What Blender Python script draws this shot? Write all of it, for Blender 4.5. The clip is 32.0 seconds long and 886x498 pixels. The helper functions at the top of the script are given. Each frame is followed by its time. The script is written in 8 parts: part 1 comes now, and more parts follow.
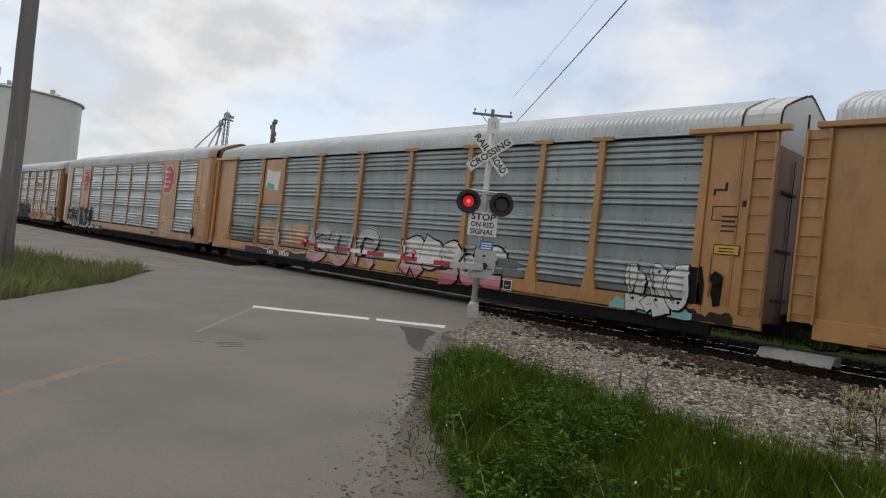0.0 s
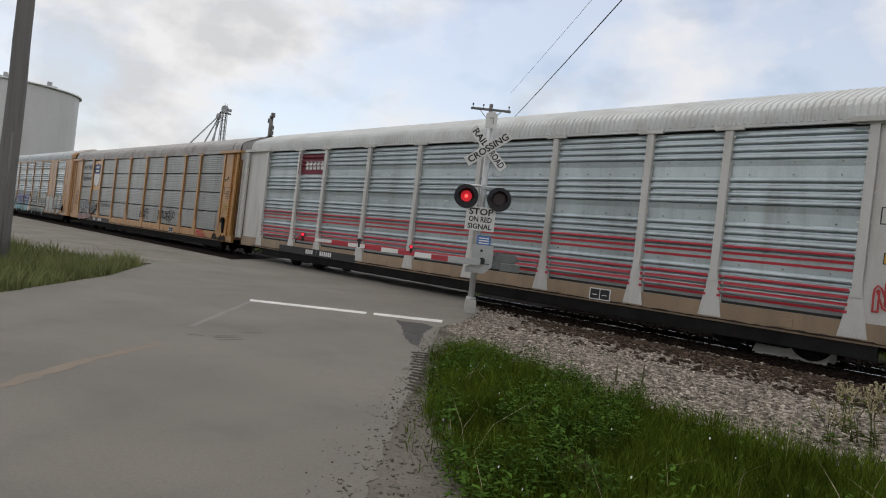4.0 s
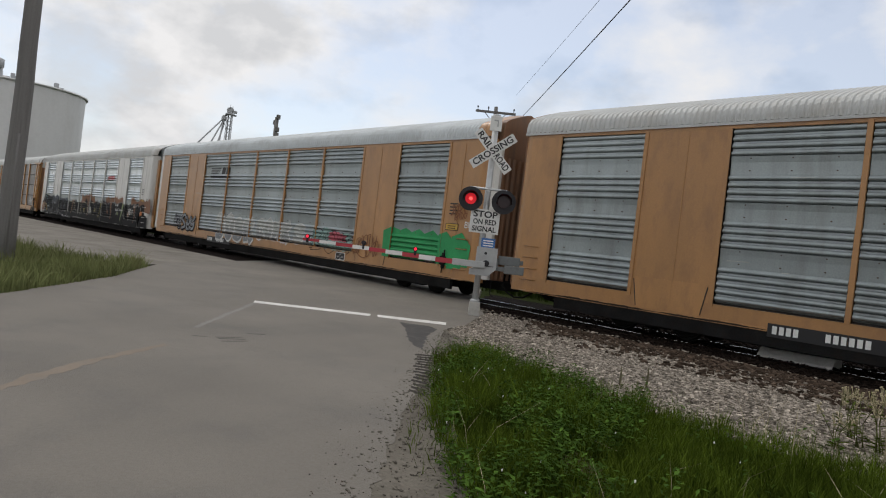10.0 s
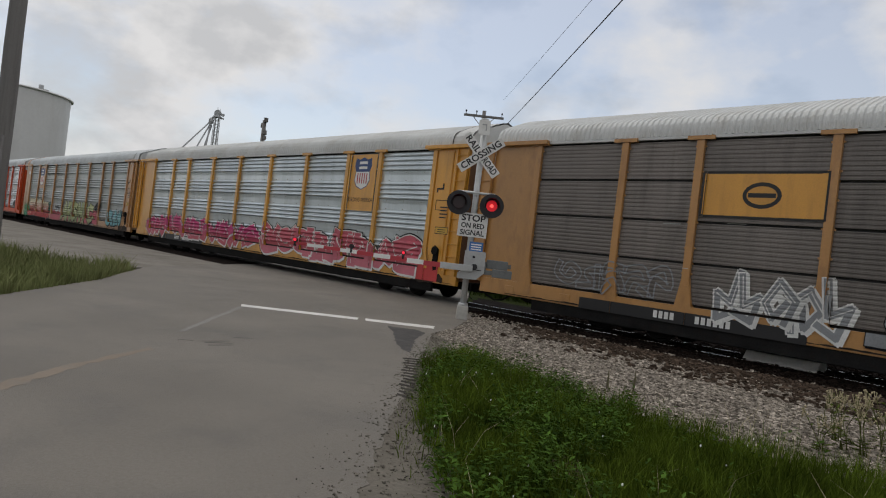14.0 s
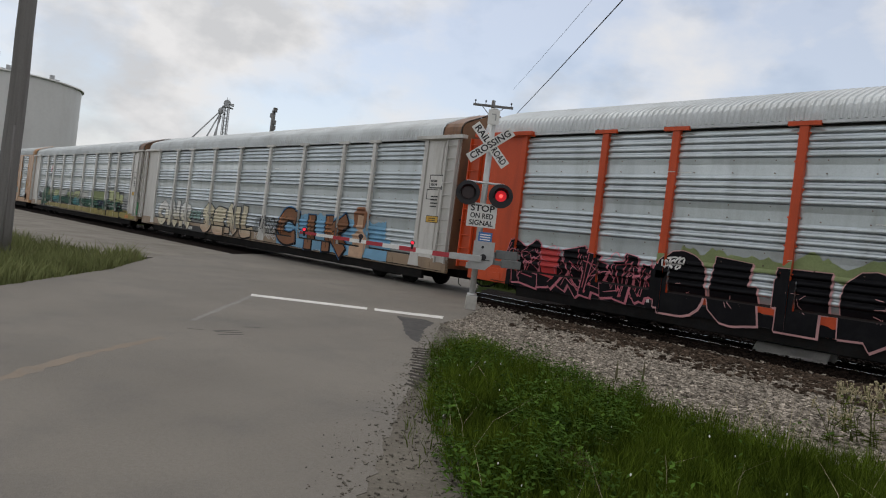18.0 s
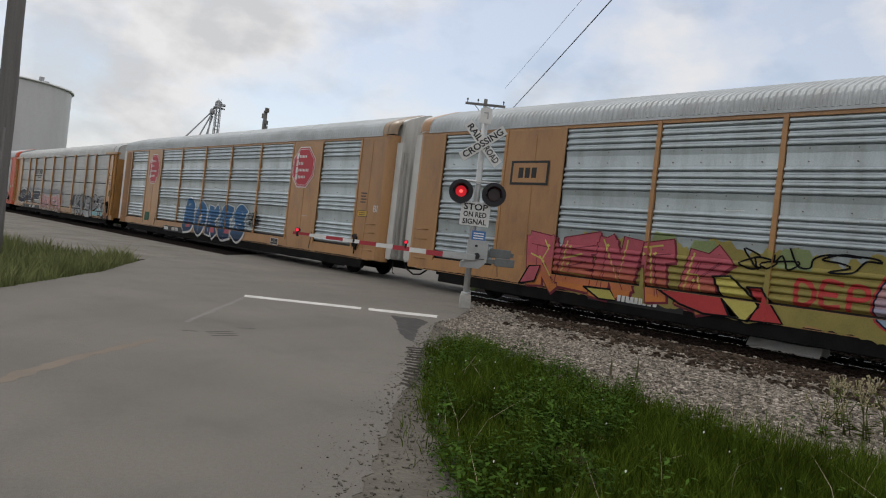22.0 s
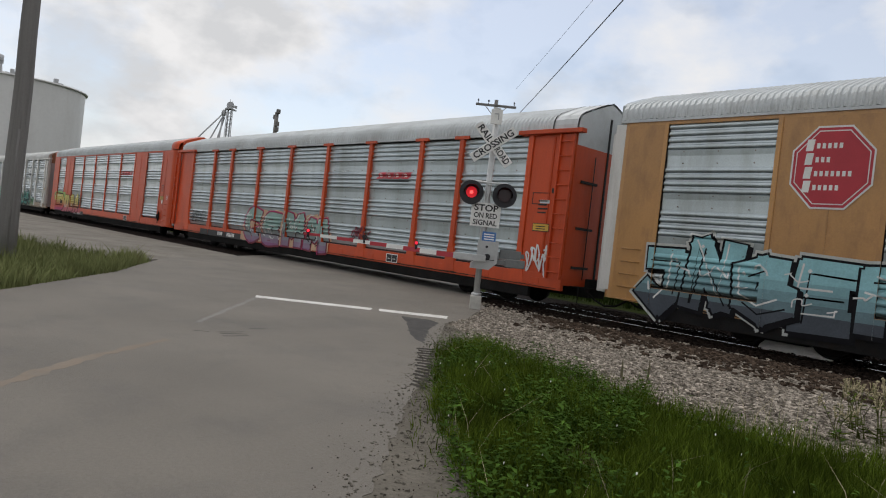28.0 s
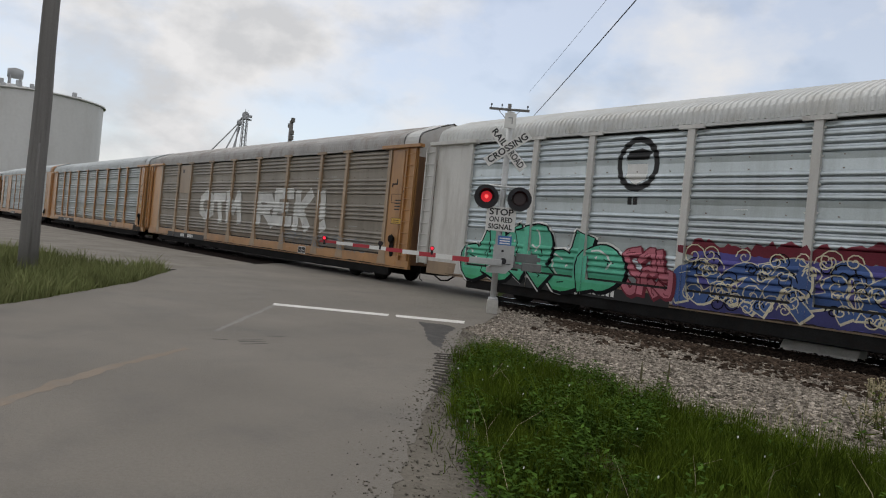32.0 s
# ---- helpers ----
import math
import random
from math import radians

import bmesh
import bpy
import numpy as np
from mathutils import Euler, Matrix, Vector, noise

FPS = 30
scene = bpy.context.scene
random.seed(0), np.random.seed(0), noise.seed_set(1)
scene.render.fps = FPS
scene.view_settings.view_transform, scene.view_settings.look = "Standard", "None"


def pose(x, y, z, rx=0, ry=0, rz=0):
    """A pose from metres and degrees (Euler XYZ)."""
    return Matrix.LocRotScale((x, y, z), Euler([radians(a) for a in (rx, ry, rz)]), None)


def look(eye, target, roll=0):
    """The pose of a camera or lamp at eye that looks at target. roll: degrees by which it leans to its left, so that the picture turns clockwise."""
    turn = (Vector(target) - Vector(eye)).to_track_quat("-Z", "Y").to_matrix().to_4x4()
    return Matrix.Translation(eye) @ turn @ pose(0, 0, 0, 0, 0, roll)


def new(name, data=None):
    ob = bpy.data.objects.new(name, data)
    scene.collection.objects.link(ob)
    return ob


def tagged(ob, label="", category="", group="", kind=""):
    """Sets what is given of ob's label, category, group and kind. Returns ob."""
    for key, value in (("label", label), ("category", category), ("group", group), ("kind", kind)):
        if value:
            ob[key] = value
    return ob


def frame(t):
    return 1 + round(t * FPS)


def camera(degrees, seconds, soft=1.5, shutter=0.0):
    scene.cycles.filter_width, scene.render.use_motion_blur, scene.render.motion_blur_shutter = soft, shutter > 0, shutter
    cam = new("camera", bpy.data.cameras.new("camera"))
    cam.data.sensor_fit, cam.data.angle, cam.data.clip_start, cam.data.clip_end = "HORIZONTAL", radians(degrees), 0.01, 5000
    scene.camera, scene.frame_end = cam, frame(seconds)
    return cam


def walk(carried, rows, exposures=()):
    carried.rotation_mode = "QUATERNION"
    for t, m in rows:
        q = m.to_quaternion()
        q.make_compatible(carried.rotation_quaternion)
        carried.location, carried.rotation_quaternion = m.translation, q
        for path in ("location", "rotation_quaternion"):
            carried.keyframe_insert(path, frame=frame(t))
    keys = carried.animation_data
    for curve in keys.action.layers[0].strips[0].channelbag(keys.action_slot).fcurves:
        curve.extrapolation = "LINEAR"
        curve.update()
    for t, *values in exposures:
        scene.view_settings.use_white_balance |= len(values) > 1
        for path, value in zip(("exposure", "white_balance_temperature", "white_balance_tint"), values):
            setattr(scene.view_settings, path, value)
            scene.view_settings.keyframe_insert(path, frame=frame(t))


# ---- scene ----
# ---- camera and walk ----
cam = camera(66.0, 32.0, soft=1.1)
EYE = 1.5
ROWS = [
    (0.0, 46.98, 0.32, -6.28),
    (0.5, 47.24, 0.01, -6.34),
    (1.0, 47.36, -0.34, -6.34),
    (1.5, 47.44, -0.25, -6.41),
    (2.0, 47.61, -0.30, -6.49),
    (2.5, 47.45, -0.45, -6.49),
    (3.0, 47.51, -0.38, -6.46),
    (3.5, 47.05, -0.19, -6.44),
    (5.5, 46.47, -0.06, -6.73),
    (6.0, 46.35, -0.12, -6.66),
    (6.5, 46.49, -0.31, -6.82),
    (7.0, 46.45, -0.43, -6.80),
    (7.5, 46.40, -0.26, -6.75),
    (8.0, 46.42, -0.41, -6.60),
    (8.5, 46.72, -0.56, -6.72),
    (9.0, 46.74, -0.32, -6.91),
    (9.5, 47.02, -0.42, -6.91),
    (10.0, 47.13, 0.05, -6.84),
    (10.5, 47.05, -0.06, -6.74),
    (11.0, 46.81, 0.07, -6.87),
    (11.5, 46.63, 0.32, -7.06),
    (12.0, 46.39, 0.28, -6.99),
    (12.5, 46.21, 0.15, -6.98),
    (13.0, 46.15, 0.44, -6.99),
    (13.5, 46.13, 0.45, -6.89),
    (15.5, 46.24, 0.53, -7.33),
    (16.0, 46.42, -0.01, -7.28),
    (16.5, 46.52, -0.19, -7.06),
    (17.0, 46.85, -0.18, -7.20),
    (17.5, 47.17, -0.23, -7.10),
    (18.0, 46.88, -0.44, -7.01),
    (18.5, 46.83, -0.44, -6.99),
    (19.0, 46.76, -0.41, -6.85),
    (19.5, 46.87, -0.52, -6.77),
    (20.0, 46.85, -0.57, -6.83),
    (20.5, 46.66, -0.81, -6.93),
    (21.0, 46.64, -0.48, -6.79),
    (21.5, 46.69, -0.45, -6.72),
    (22.0, 46.33, -0.46, -6.48),
    (22.5, 46.30, -0.21, -6.70),
    (23.0, 46.54, -0.41, -6.54),
    (23.5, 46.92, -0.68, -6.12),
    (24.0, 47.38, -0.84, -6.28),
    (24.5, 46.93, -0.59, -6.35),
    (25.0, 46.61, -0.62, -6.17),
    (25.5, 46.73, -0.59, -6.12),
    (27.5, 46.96, -0.61, -6.42),
    (28.0, 47.21, -0.48, -6.55),
    (28.5, 47.25, -0.38, -6.37),
    (29.0, 47.49, -0.11, -5.97),
    (29.5, 48.12, -0.10, -5.86),
    (30.0, 47.77, -0.69, -5.78),
    (30.5, 48.56, -0.69, -5.65),
    (31.0, 48.53, -0.54, -5.71),
    (31.5, 48.18, -0.32, -5.57),
    (32.0, 48.54, -0.20, -5.55),
]
walk(cam, [(t, pose(0, 0, EYE, 90 + pitch, roll, yaw)) for t, yaw, pitch, roll in ROWS],
     exposures=[(0, 0.0), (11, 0.0), (12, -0.16), (13.5, -0.26), (15.5, -0.12), (24, -0.07), (25, 0.0), (28, 0.0), (29, -0.18), (30, 0.0), (31, -0.08), (32, -0.08)])

# ---- world, sun ----
scene.view_settings.exposure = 0.0


def make_world():
    w = bpy.data.worlds.new("sky")
    scene.world = w
    w.use_nodes = True
    nt = w.node_tree
    nt.nodes.clear()
    N, L = nt.nodes.new, nt.links.new
    out, bg = N("ShaderNodeOutputWorld"), N("ShaderNodeBackground")
    sky = N("ShaderNodeTexSky")
    sky.sky_type, sky.sun_disc = "NISHITA", False
    sky.sun_elevation, sky.sun_rotation = radians(58), radians(-75)
    dim = N("ShaderNodeMix")
    dim.data_type, dim.blend_type = "RGBA", "MULTIPLY"
    dim.inputs[0].default_value = 1.0
    dim.inputs[7].default_value = (0.14, 0.14, 0.14, 1)
    L(sky.outputs[0], dim.inputs[6])
    co, mp = N("ShaderNodeTexCoord"), N("ShaderNodeMapping")
    mp.inputs["Scale"].default_value = (1.0, 1.0, 1.7)
    mp.inputs["Rotation"].default_value = (0.1, 0.0, 0.6)
    L(co.outputs["Generated"], mp.inputs[0])
    n1, n2 = N("ShaderNodeTexNoise"), N("ShaderNodeTexNoise")
    n1.inputs["Scale"].default_value, n1.inputs["Detail"].default_value, n1.inputs["Roughness"].default_value = 3.4, 10, 0.56
    n2.inputs["Scale"].default_value, n2.inputs["Detail"].default_value, n2.inputs["Roughness"].default_value = 6.0, 9, 0.52
    L(mp.outputs[0], n1.inputs[0]), L(mp.outputs[0], n2.inputs[0])
    cover, shade = N("ShaderNodeValToRGB"), N("ShaderNodeValToRGB")
    cover.color_ramp.elements[0].position, cover.color_ramp.elements[1].position = 0.36, 0.56
    cover.color_ramp.elements[0].color, cover.color_ramp.elements[1].color = (0.46, 0.46, 0.46, 1), (1, 1, 1, 1)
    shade.color_ramp.elements[0].position, shade.color_ramp.elements[1].position = 0.38, 0.52
    shade.color_ramp.elements[0].color, shade.color_ramp.elements[1].color = (0.66, 0.665, 0.68, 1), (0.87, 0.86, 0.86, 1)
    toward, thin, less = N("ShaderNodeVectorMath"), N("ShaderNodeMapRange"), N("ShaderNodeMath")
    toward.operation, less.operation = "DOT_PRODUCT", "ADD"
    toward.inputs[1].default_value = (-0.55, 0.75, 0.37)
    thin.inputs[1].default_value, thin.inputs[2].default_value = 0.86, 1.0
    thin.inputs[3].default_value, thin.inputs[4].default_value = 0.03, -0.10
    L(co.outputs["Generated"], toward.inputs[0]), L(toward.outputs["Value"], thin.inputs[0])
    L(n1.outputs[0], less.inputs[0]), L(thin.outputs[0], less.inputs[1])
    L(less.outputs[0], cover.inputs[0]), L(n2.outputs[0], shade.inputs[0])
    mix = N("ShaderNodeMix")
    mix.data_type = "RGBA"
    L(cover.outputs[0], mix.inputs[0]), L(dim.outputs[2], mix.inputs[6]), L(shade.outputs[0], mix.inputs[7])
    L(mix.outputs[2], bg.inputs[0])
    bg.inputs[1].default_value = 1.0
    L(bg.outputs[0], out.inputs[0])


make_world()
sun = bpy.data.lights.new("sun", "SUN")
sun.energy, sun.angle, sun.color = 1.0, radians(18), (1.0, 0.96, 0.9)
new("sun", sun).matrix_world = look((0, 0, 60), (37, -10, 0))


# ---- materials ----
def material(name, col, rough=0.6, metal=0.0, var=0.2, scale=1.5, fine=30.0, stain=None, amount=0.35, stretch=(1, 1, 1), bump=0.15, bump_scale=60.0, tint=0.08, world_space=False, spec=0.5, island=False, coat=0.0):
    """A surface with grain at two scales, stains and a fine relief."""
    m = bpy.data.materials.new(name)
    m.use_nodes = True
    nt = m.node_tree
    N, L = nt.nodes.new, nt.links.new
    b = nt.nodes["Principled BSDF"]
    co, mp = N("ShaderNodeTexCoord"), N("ShaderNodeMapping")
    mp.inputs["Scale"].default_value = stretch
    info = N("ShaderNodeObjectInfo")
    add = N("ShaderNodeVectorMath")
    add.operation = "ADD"
    if world_space:
        geo = N("ShaderNodeNewGeometry")
        L(geo.outputs["Position"], add.inputs[0])
    else:
        mul = N("ShaderNodeMath")
        mul.operation = "MULTIPLY"
        mul.inputs[1].default_value = 37.0
        L(info.outputs["Random"], mul.inputs[0])
        L(co.outputs["Object"], add.inputs[0]), L(mul.outputs[0], add.inputs[1])
    L(add.outputs[0], mp.inputs[0])
    big, small = N("ShaderNodeTexNoise"), N("ShaderNodeTexNoise")
    big.inputs["Scale"].default_value, big.inputs["Detail"].default_value = scale, 6
    small.inputs["Scale"].default_value, small.inputs["Detail"].default_value = fine, 4
    L(mp.outputs[0], big.inputs[0]), L(add.outputs[0], small.inputs[0])
    ramp = N("ShaderNodeMapRange")
    ramp.inputs[1].default_value, ramp.inputs[2].default_value = 0.25, 0.75
    ramp.inputs[3].default_value, ramp.inputs[4].default_value = 1 - var, 1 + var
    L(big.outputs[0], ramp.inputs[0])
    ramp2 = N("ShaderNodeMapRange")
    ramp2.inputs[1].default_value, ramp2.inputs[2].default_value = 0.25, 0.75
    ramp2.inputs[3].default_value, ramp2.inputs[4].default_value = 1 - var * 0.6, 1 + var * 0.6
    L(small.outputs[0], ramp2.inputs[0])
    ramp3 = N("ShaderNodeMapRange")
    ramp3.inputs[3].default_value, ramp3.inputs[4].default_value = 1 - tint, 1 + tint
    if island:
        pieces = N("ShaderNodeNewGeometry")
        L(pieces.outputs["Random Per Island"], ramp3.inputs[0])
    else:
        L(info.outputs["Random"], ramp3.inputs[0])
    m1, m2 = N("ShaderNodeMath"), N("ShaderNodeMath")
    m1.operation = m2.operation = "MULTIPLY"
    L(ramp.outputs[0], m1.inputs[0]), L(ramp2.outputs[0], m1.inputs[1])
    L(m1.outputs[0], m2.inputs[0]), L(ramp3.outputs[0], m2.inputs[1])
    colour = N("ShaderNodeVectorMath")
    colour.operation = "SCALE"
    colour.inputs[0].default_value = col
    L(m2.outputs[0], colour.inputs["Scale"])
    last = colour.outputs[0]
    if stain:
        n3, r3 = N("ShaderNodeTexNoise"), N("ShaderNodeValToRGB")
        n3.inputs["Scale"].default_value, n3.inputs["Detail"].default_value = scale * 2.3, 8
        n3.inputs["Roughness"].default_value = 0.65
        r3.color_ramp.elements[0].position, r3.color_ramp.elements[1].position = 0.48, 0.72
        L(mp.outputs[0], n3.inputs[0]), L(n3.outputs[0], r3.inputs[0])
        f = N("ShaderNodeMath")
        f.operation = "MULTIPLY"
        f.inputs[1].default_value = amount
        L(r3.outputs[0], f.inputs[0])
        mx = N("ShaderNodeMix")
        mx.data_type = "RGBA"
        mx.inputs[7].default_value = (*stain, 1)
        L(f.outputs[0], mx.inputs[0]), L(last, mx.inputs[6])
        last = mx.outputs[2]
    L(last, b.inputs["Base Color"])
    b.inputs["Roughness"].default_value, b.inputs["Metallic"].default_value = rough, metal
    b.inputs["Specular IOR Level"].default_value = spec
    b.inputs["Coat Weight"].default_value, b.inputs["Coat Roughness"].default_value = coat, 0.28
    if bump:
        bp, nb = N("ShaderNodeBump"), N("ShaderNodeTexNoise")
        nb.inputs["Scale"].default_value, nb.inputs["Detail"].default_value = bump_scale, 3
        bp.inputs["Strength"].default_value, bp.inputs["Distance"].default_value = bump, 0.02
        L(add.outputs[0], nb.inputs[0])
        height = nb.outputs[0]
        L(height, bp.inputs["Height"]), L(bp.outputs[0], b.inputs["Normal"])
    return m


def glow(name, col, strength):
    m = bpy.data.materials.new(name)
    m.use_nodes = True
    b = m.node_tree.nodes["Principled BSDF"]
    b.inputs["Base Color"].default_value = (*col, 1)
    b.inputs["Emission Color"].default_value = (*col, 1)
    b.inputs["Emission Strength"].default_value = strength
    return m


STREAK = (1.0, 1.0, 0.18)
RUST, SOOT = (0.12, 0.05, 0.025), (0.05, 0.045, 0.04)
YELLOW = material("tan_yellow_paint", (0.42, 0.212, 0.062), 0.33, var=0.12, scale=1.2, stain=(0.17, 0.075, 0.032), amount=0.5, stretch=(1.0, 1.0, 0.4), coat=0.25)
TAN = material("faded_tan_paint", (0.40, 0.202, 0.070), 0.36, var=0.12, scale=1.1, stain=(0.19, 0.09, 0.045), amount=0.5, stretch=(1.0, 1.0, 0.4), coat=0.25)
BRIGHT = material("bright_yellow_paint", (0.58, 0.28, 0.035), 0.33, var=0.12, scale=1.2, stain=(0.25, 0.12, 0.03), amount=0.4, stretch=STREAK, coat=0.25)
ORANGE = material("orange_red_paint", (0.54, 0.072, 0.018), 0.42, var=0.12, scale=1.0, stain=(0.22, 0.035, 0.014), amount=0.4, stretch=STREAK, coat=0.06, spec=0.3)
WHITE = material("weathered_white_paint", (0.56, 0.55, 0.52), 0.36, var=0.1, scale=1.0, stain=(0.25, 0.22, 0.18), amount=0.5, stretch=STREAK, coat=0.25)
BROWN = material("brown_primer", (0.19, 0.09, 0.04), 0.7, var=0.2, scale=1.5, stain=SOOT, amount=0.6, stretch=STREAK, coat=0.25)
DUSTY = material("dusty_tan_paint", (0.30, 0.21, 0.13), 0.45, var=0.15, scale=1.2, stain=(0.14, 0.10, 0.07), amount=0.5, stretch=STREAK, coat=0.25)
SILVER = material("galvanized_panel", (0.465, 0.525, 0.548), 0.27, metal=0.55, var=0.16, scale=0.9, stain=(0.24, 0.25, 0.23), amount=0.5, stretch=STREAK, bump=0.05, coat=0.4)
SHINE = material("bright_galvanized_panel", (0.59, 0.65, 0.68), 0.25, metal=0.6, var=0.12, scale=0.9, stain=(0.32, 0.34, 0.34), amount=0.45, stretch=STREAK, bump=0.05, coat=0.4)
DULL = material("dull_grey_panel", (0.31, 0.35, 0.36), 0.3, metal=0.42, var=0.18, scale=0.9, stain=(0.14, 0.14, 0.12), amount=0.5, stretch=STREAK, bump=0.05, coat=0.4)
DARK = material("dirty_dark_panel", (0.27, 0.285, 0.28), 0.34, metal=0.3, var=0.22, scale=0.8, stain=(0.12, 0.11, 0.10), amount=0.6, stretch=STREAK, bump=0.08, coat=0.4)
SOOTY = material("sooty_brown_panel", (0.15, 0.13, 0.115), 0.42, metal=0.15, var=0.22, scale=0.8, stain=(0.05, 0.042, 0.036), amount=0.6, stretch=STREAK, bump=0.08, coat=0.4)
DUST = material("dusty_panel", (0.24, 0.21, 0.17), 0.5, metal=0.1, var=0.18, scale=0.9, stain=(0.13, 0.11, 0.09), amount=0.5, stretch=STREAK, bump=0.08, coat=0.4)
ROOF_GREY = material("galvanized_roof", (0.54, 0.57, 0.58), 0.6, metal=0.2, var=0.14, scale=0.6, stain=(0.28, 0.27, 0.25), amount=0.4, bump=0.05)
ROOF_WHITE = material("pale_roof", (0.55, 0.56, 0.55), 0.65, metal=0.1, var=0.1, scale=0.6, stain=(0.36, 0.32, 0.26), amount=0.4, bump=0.05)
ROOF_RUST = material("stained_roof", (0.40, 0.39, 0.38), 0.6, metal=0.2, var=0.2, scale=0.6, stain=(0.20, 0.15, 0.11), amount=0.7, bump=0.05)
RUSTY = material("rusty_bolts", (0.09, 0.06, 0.045), 0.8, var=0.3)
SEAM = material("dark_gap", (0.02, 0.02, 0.02), 0.8, var=0.2)
FRAME = material("black_underframe", (0.016, 0.016, 0.016), 0.85, var=0.3, scale=2.0, stain=(0.03, 0.018, 0.012), amount=0.3, spec=0.03)
RAILTOP = material("polished_rail_head", (0.55, 0.54, 0.53), 0.22, metal=1.0, var=0.1, scale=3.0, bump=0.0)
RAILSIDE = material("rusty_rail", (0.022, 0.013, 0.010), 0.9, var=0.3, scale=6.0, spec=0.05)
INK_RGB = {"black": (0.007, 0.007, 0.009), "white": (0.64, 0.64, 0.62), "cream": (0.62, 0.57, 0.42), "pink": (0.50, 0.16, 0.20), "rose": (0.55, 0.30, 0.30), "magenta": (0.42, 0.03, 0.14), "maroon": (0.16, 0.02, 0.035), "red": (0.48, 0.05, 0.05), "crimson": (0.46, 0.10, 0.13), "orange": (0.55, 0.19, 0.05), "gold": (0.60, 0.38, 0.06), "yellow": (0.55, 0.48, 0.12), "lime": (0.28, 0.48, 0.14), "green": (0.03, 0.30, 0.10), "forest": (0.015, 0.10, 0.06), "mint": (0.12, 0.48, 0.33), "seafoam": (0.17, 0.39, 0.34), "teal": (0.06, 0.26, 0.28), "aqua": (0.25, 0.48, 0.52), "blue": (0.035, 0.13, 0.28), "sky": (0.18, 0.38, 0.56), "navy": (0.012, 0.02, 0.05), "purple": (0.09, 0.08, 0.29), "violet": (0.22, 0.09, 0.20), "brown": (0.22, 0.09, 0.04), "grey": (0.24, 0.25, 0.26), "skin": (0.50, 0.33, 0.22), "lilac": (0.22, 0.21, 0.40), "pale_lime": (0.42, 0.46, 0.24), "olive": (0.30, 0.25, 0.07), "slate": (0.07, 0.08, 0.095), "soot": (0.035, 0.026, 0.02), "rust": (0.19, 0.085, 0.04), "haze": (0.44, 0.45, 0.43), "stained_tan": (0.27, 0.125, 0.040), "teal_grey": (0.24, 0.36, 0.33), "moss": (0.22, 0.27, 0.12)}


def spray(name, c):
    return material("spray_" + name, c, 0.6, var=0.2, scale=1.2, stain=tuple(v * 0.55 + 0.02 for v in c), amount=0.35, bump=0.12, tint=0.04, spec=0.04 if max(c) < 0.1 else 0.25, coat=0.12)


INKS = {ink: spray(ink, c) for ink, c in INK_RGB.items()}
DECAL_RED, DECAL_WHITE, DECAL_BLACK, DECAL_BLUE = (material("decal_" + n, c, 0.5, var=0.1, scale=2.0, bump=0.05) for n, c in (("red", (0.42, 0.025, 0.04)), ("white", (0.68, 0.68, 0.66)), ("black", (0.010, 0.010, 0.011)), ("blue", (0.02, 0.05, 0.16))))
DECAL_GOLD = material("decal_gold", (0.55, 0.33, 0.04), 0.5, var=0.1)


# ---- building helpers ----
def part(name, bm, mats, parent=None, label=""):
    """One mesh object from a bmesh (or a mesh), under a thing or a part."""
    if isinstance(bm, bmesh.types.BMesh):
        me = bpy.data.meshes.new(name)
        bm.to_mesh(me)
        bm.free()
        for m in mats if isinstance(mats, (list, tuple)) else [mats]:
            me.materials.append(m)
    else:
        me = bm
    ob = new(name, me)
    if parent:
        ob.parent = parent
    if label:
        ob["label"] = label
    return ob


def box(bm, x0, x1, y0, y1, z0, z1, bevel=0.0, mi=0):
    """Adds a box, with its edges chamfered where bevel is given."""
    vs = [bm.verts.new((x, y, z)) for x in (x0, x1) for y in (y0, y1) for z in (z0, z1)]
    fs = [bm.faces.new([vs[i] for i in q]) for q in ((0, 1, 3, 2), (4, 6, 7, 5), (0, 4, 5, 1), (2, 3, 7, 6), (0, 2, 6, 4), (1, 5, 7, 3))]
    for f in fs:
        f.material_index = mi
    if bevel:
        es = list({e for f in fs for e in f.edges})
        for f in bmesh.ops.bevel(bm, geom=es, offset=bevel, segments=2, affect="EDGES", profile=0.6)["faces"]:
            f.material_index = mi
    return bm


def tube(bm, p, q, r, n=8, r2=None, mi=0):
    """Adds a round bar from p to q."""
    p, q = Vector(p), Vector(q)
    z = (q - p).normalized()
    x = z.orthogonal().normalized()
    y = z.cross(x)
    rings = []
    for c, rr in ((p, r), (q, r if r2 is None else r2)):
        rings.append([bm.verts.new(c + x * rr * math.cos(2 * math.pi * i / n) + y * rr * math.sin(2 * math.pi * i / n)) for i in range(n)])
    for i in range(n):
        f = bm.faces.new((rings[0][i], rings[0][(i + 1) % n], rings[1][(i + 1) % n], rings[1][i]))
        f.smooth, f.material_index = True, mi
    bm.faces.new(rings[0][::-1]).material_index = mi
    bm.faces.new(rings[1]).material_index = mi
    return bm


def prism(bm, pts, y0, y1, mi=0):
    """Adds an upright plate: the outline pts in x and z, from y0 (front) to y1."""
    a = [bm.verts.new((x, y0, z)) for x, z in pts]
    b = [bm.verts.new((x, y1, z)) for x, z in pts]
    n = len(pts)
    fs = [bm.faces.new(a), bm.faces.new(b[::-1])]
    for i in range(n):
        fs.append(bm.faces.new((a[i], b[i], b[(i + 1) % n], a[(i + 1) % n])))
    for f in fs:
        f.material_index = mi
    return bm


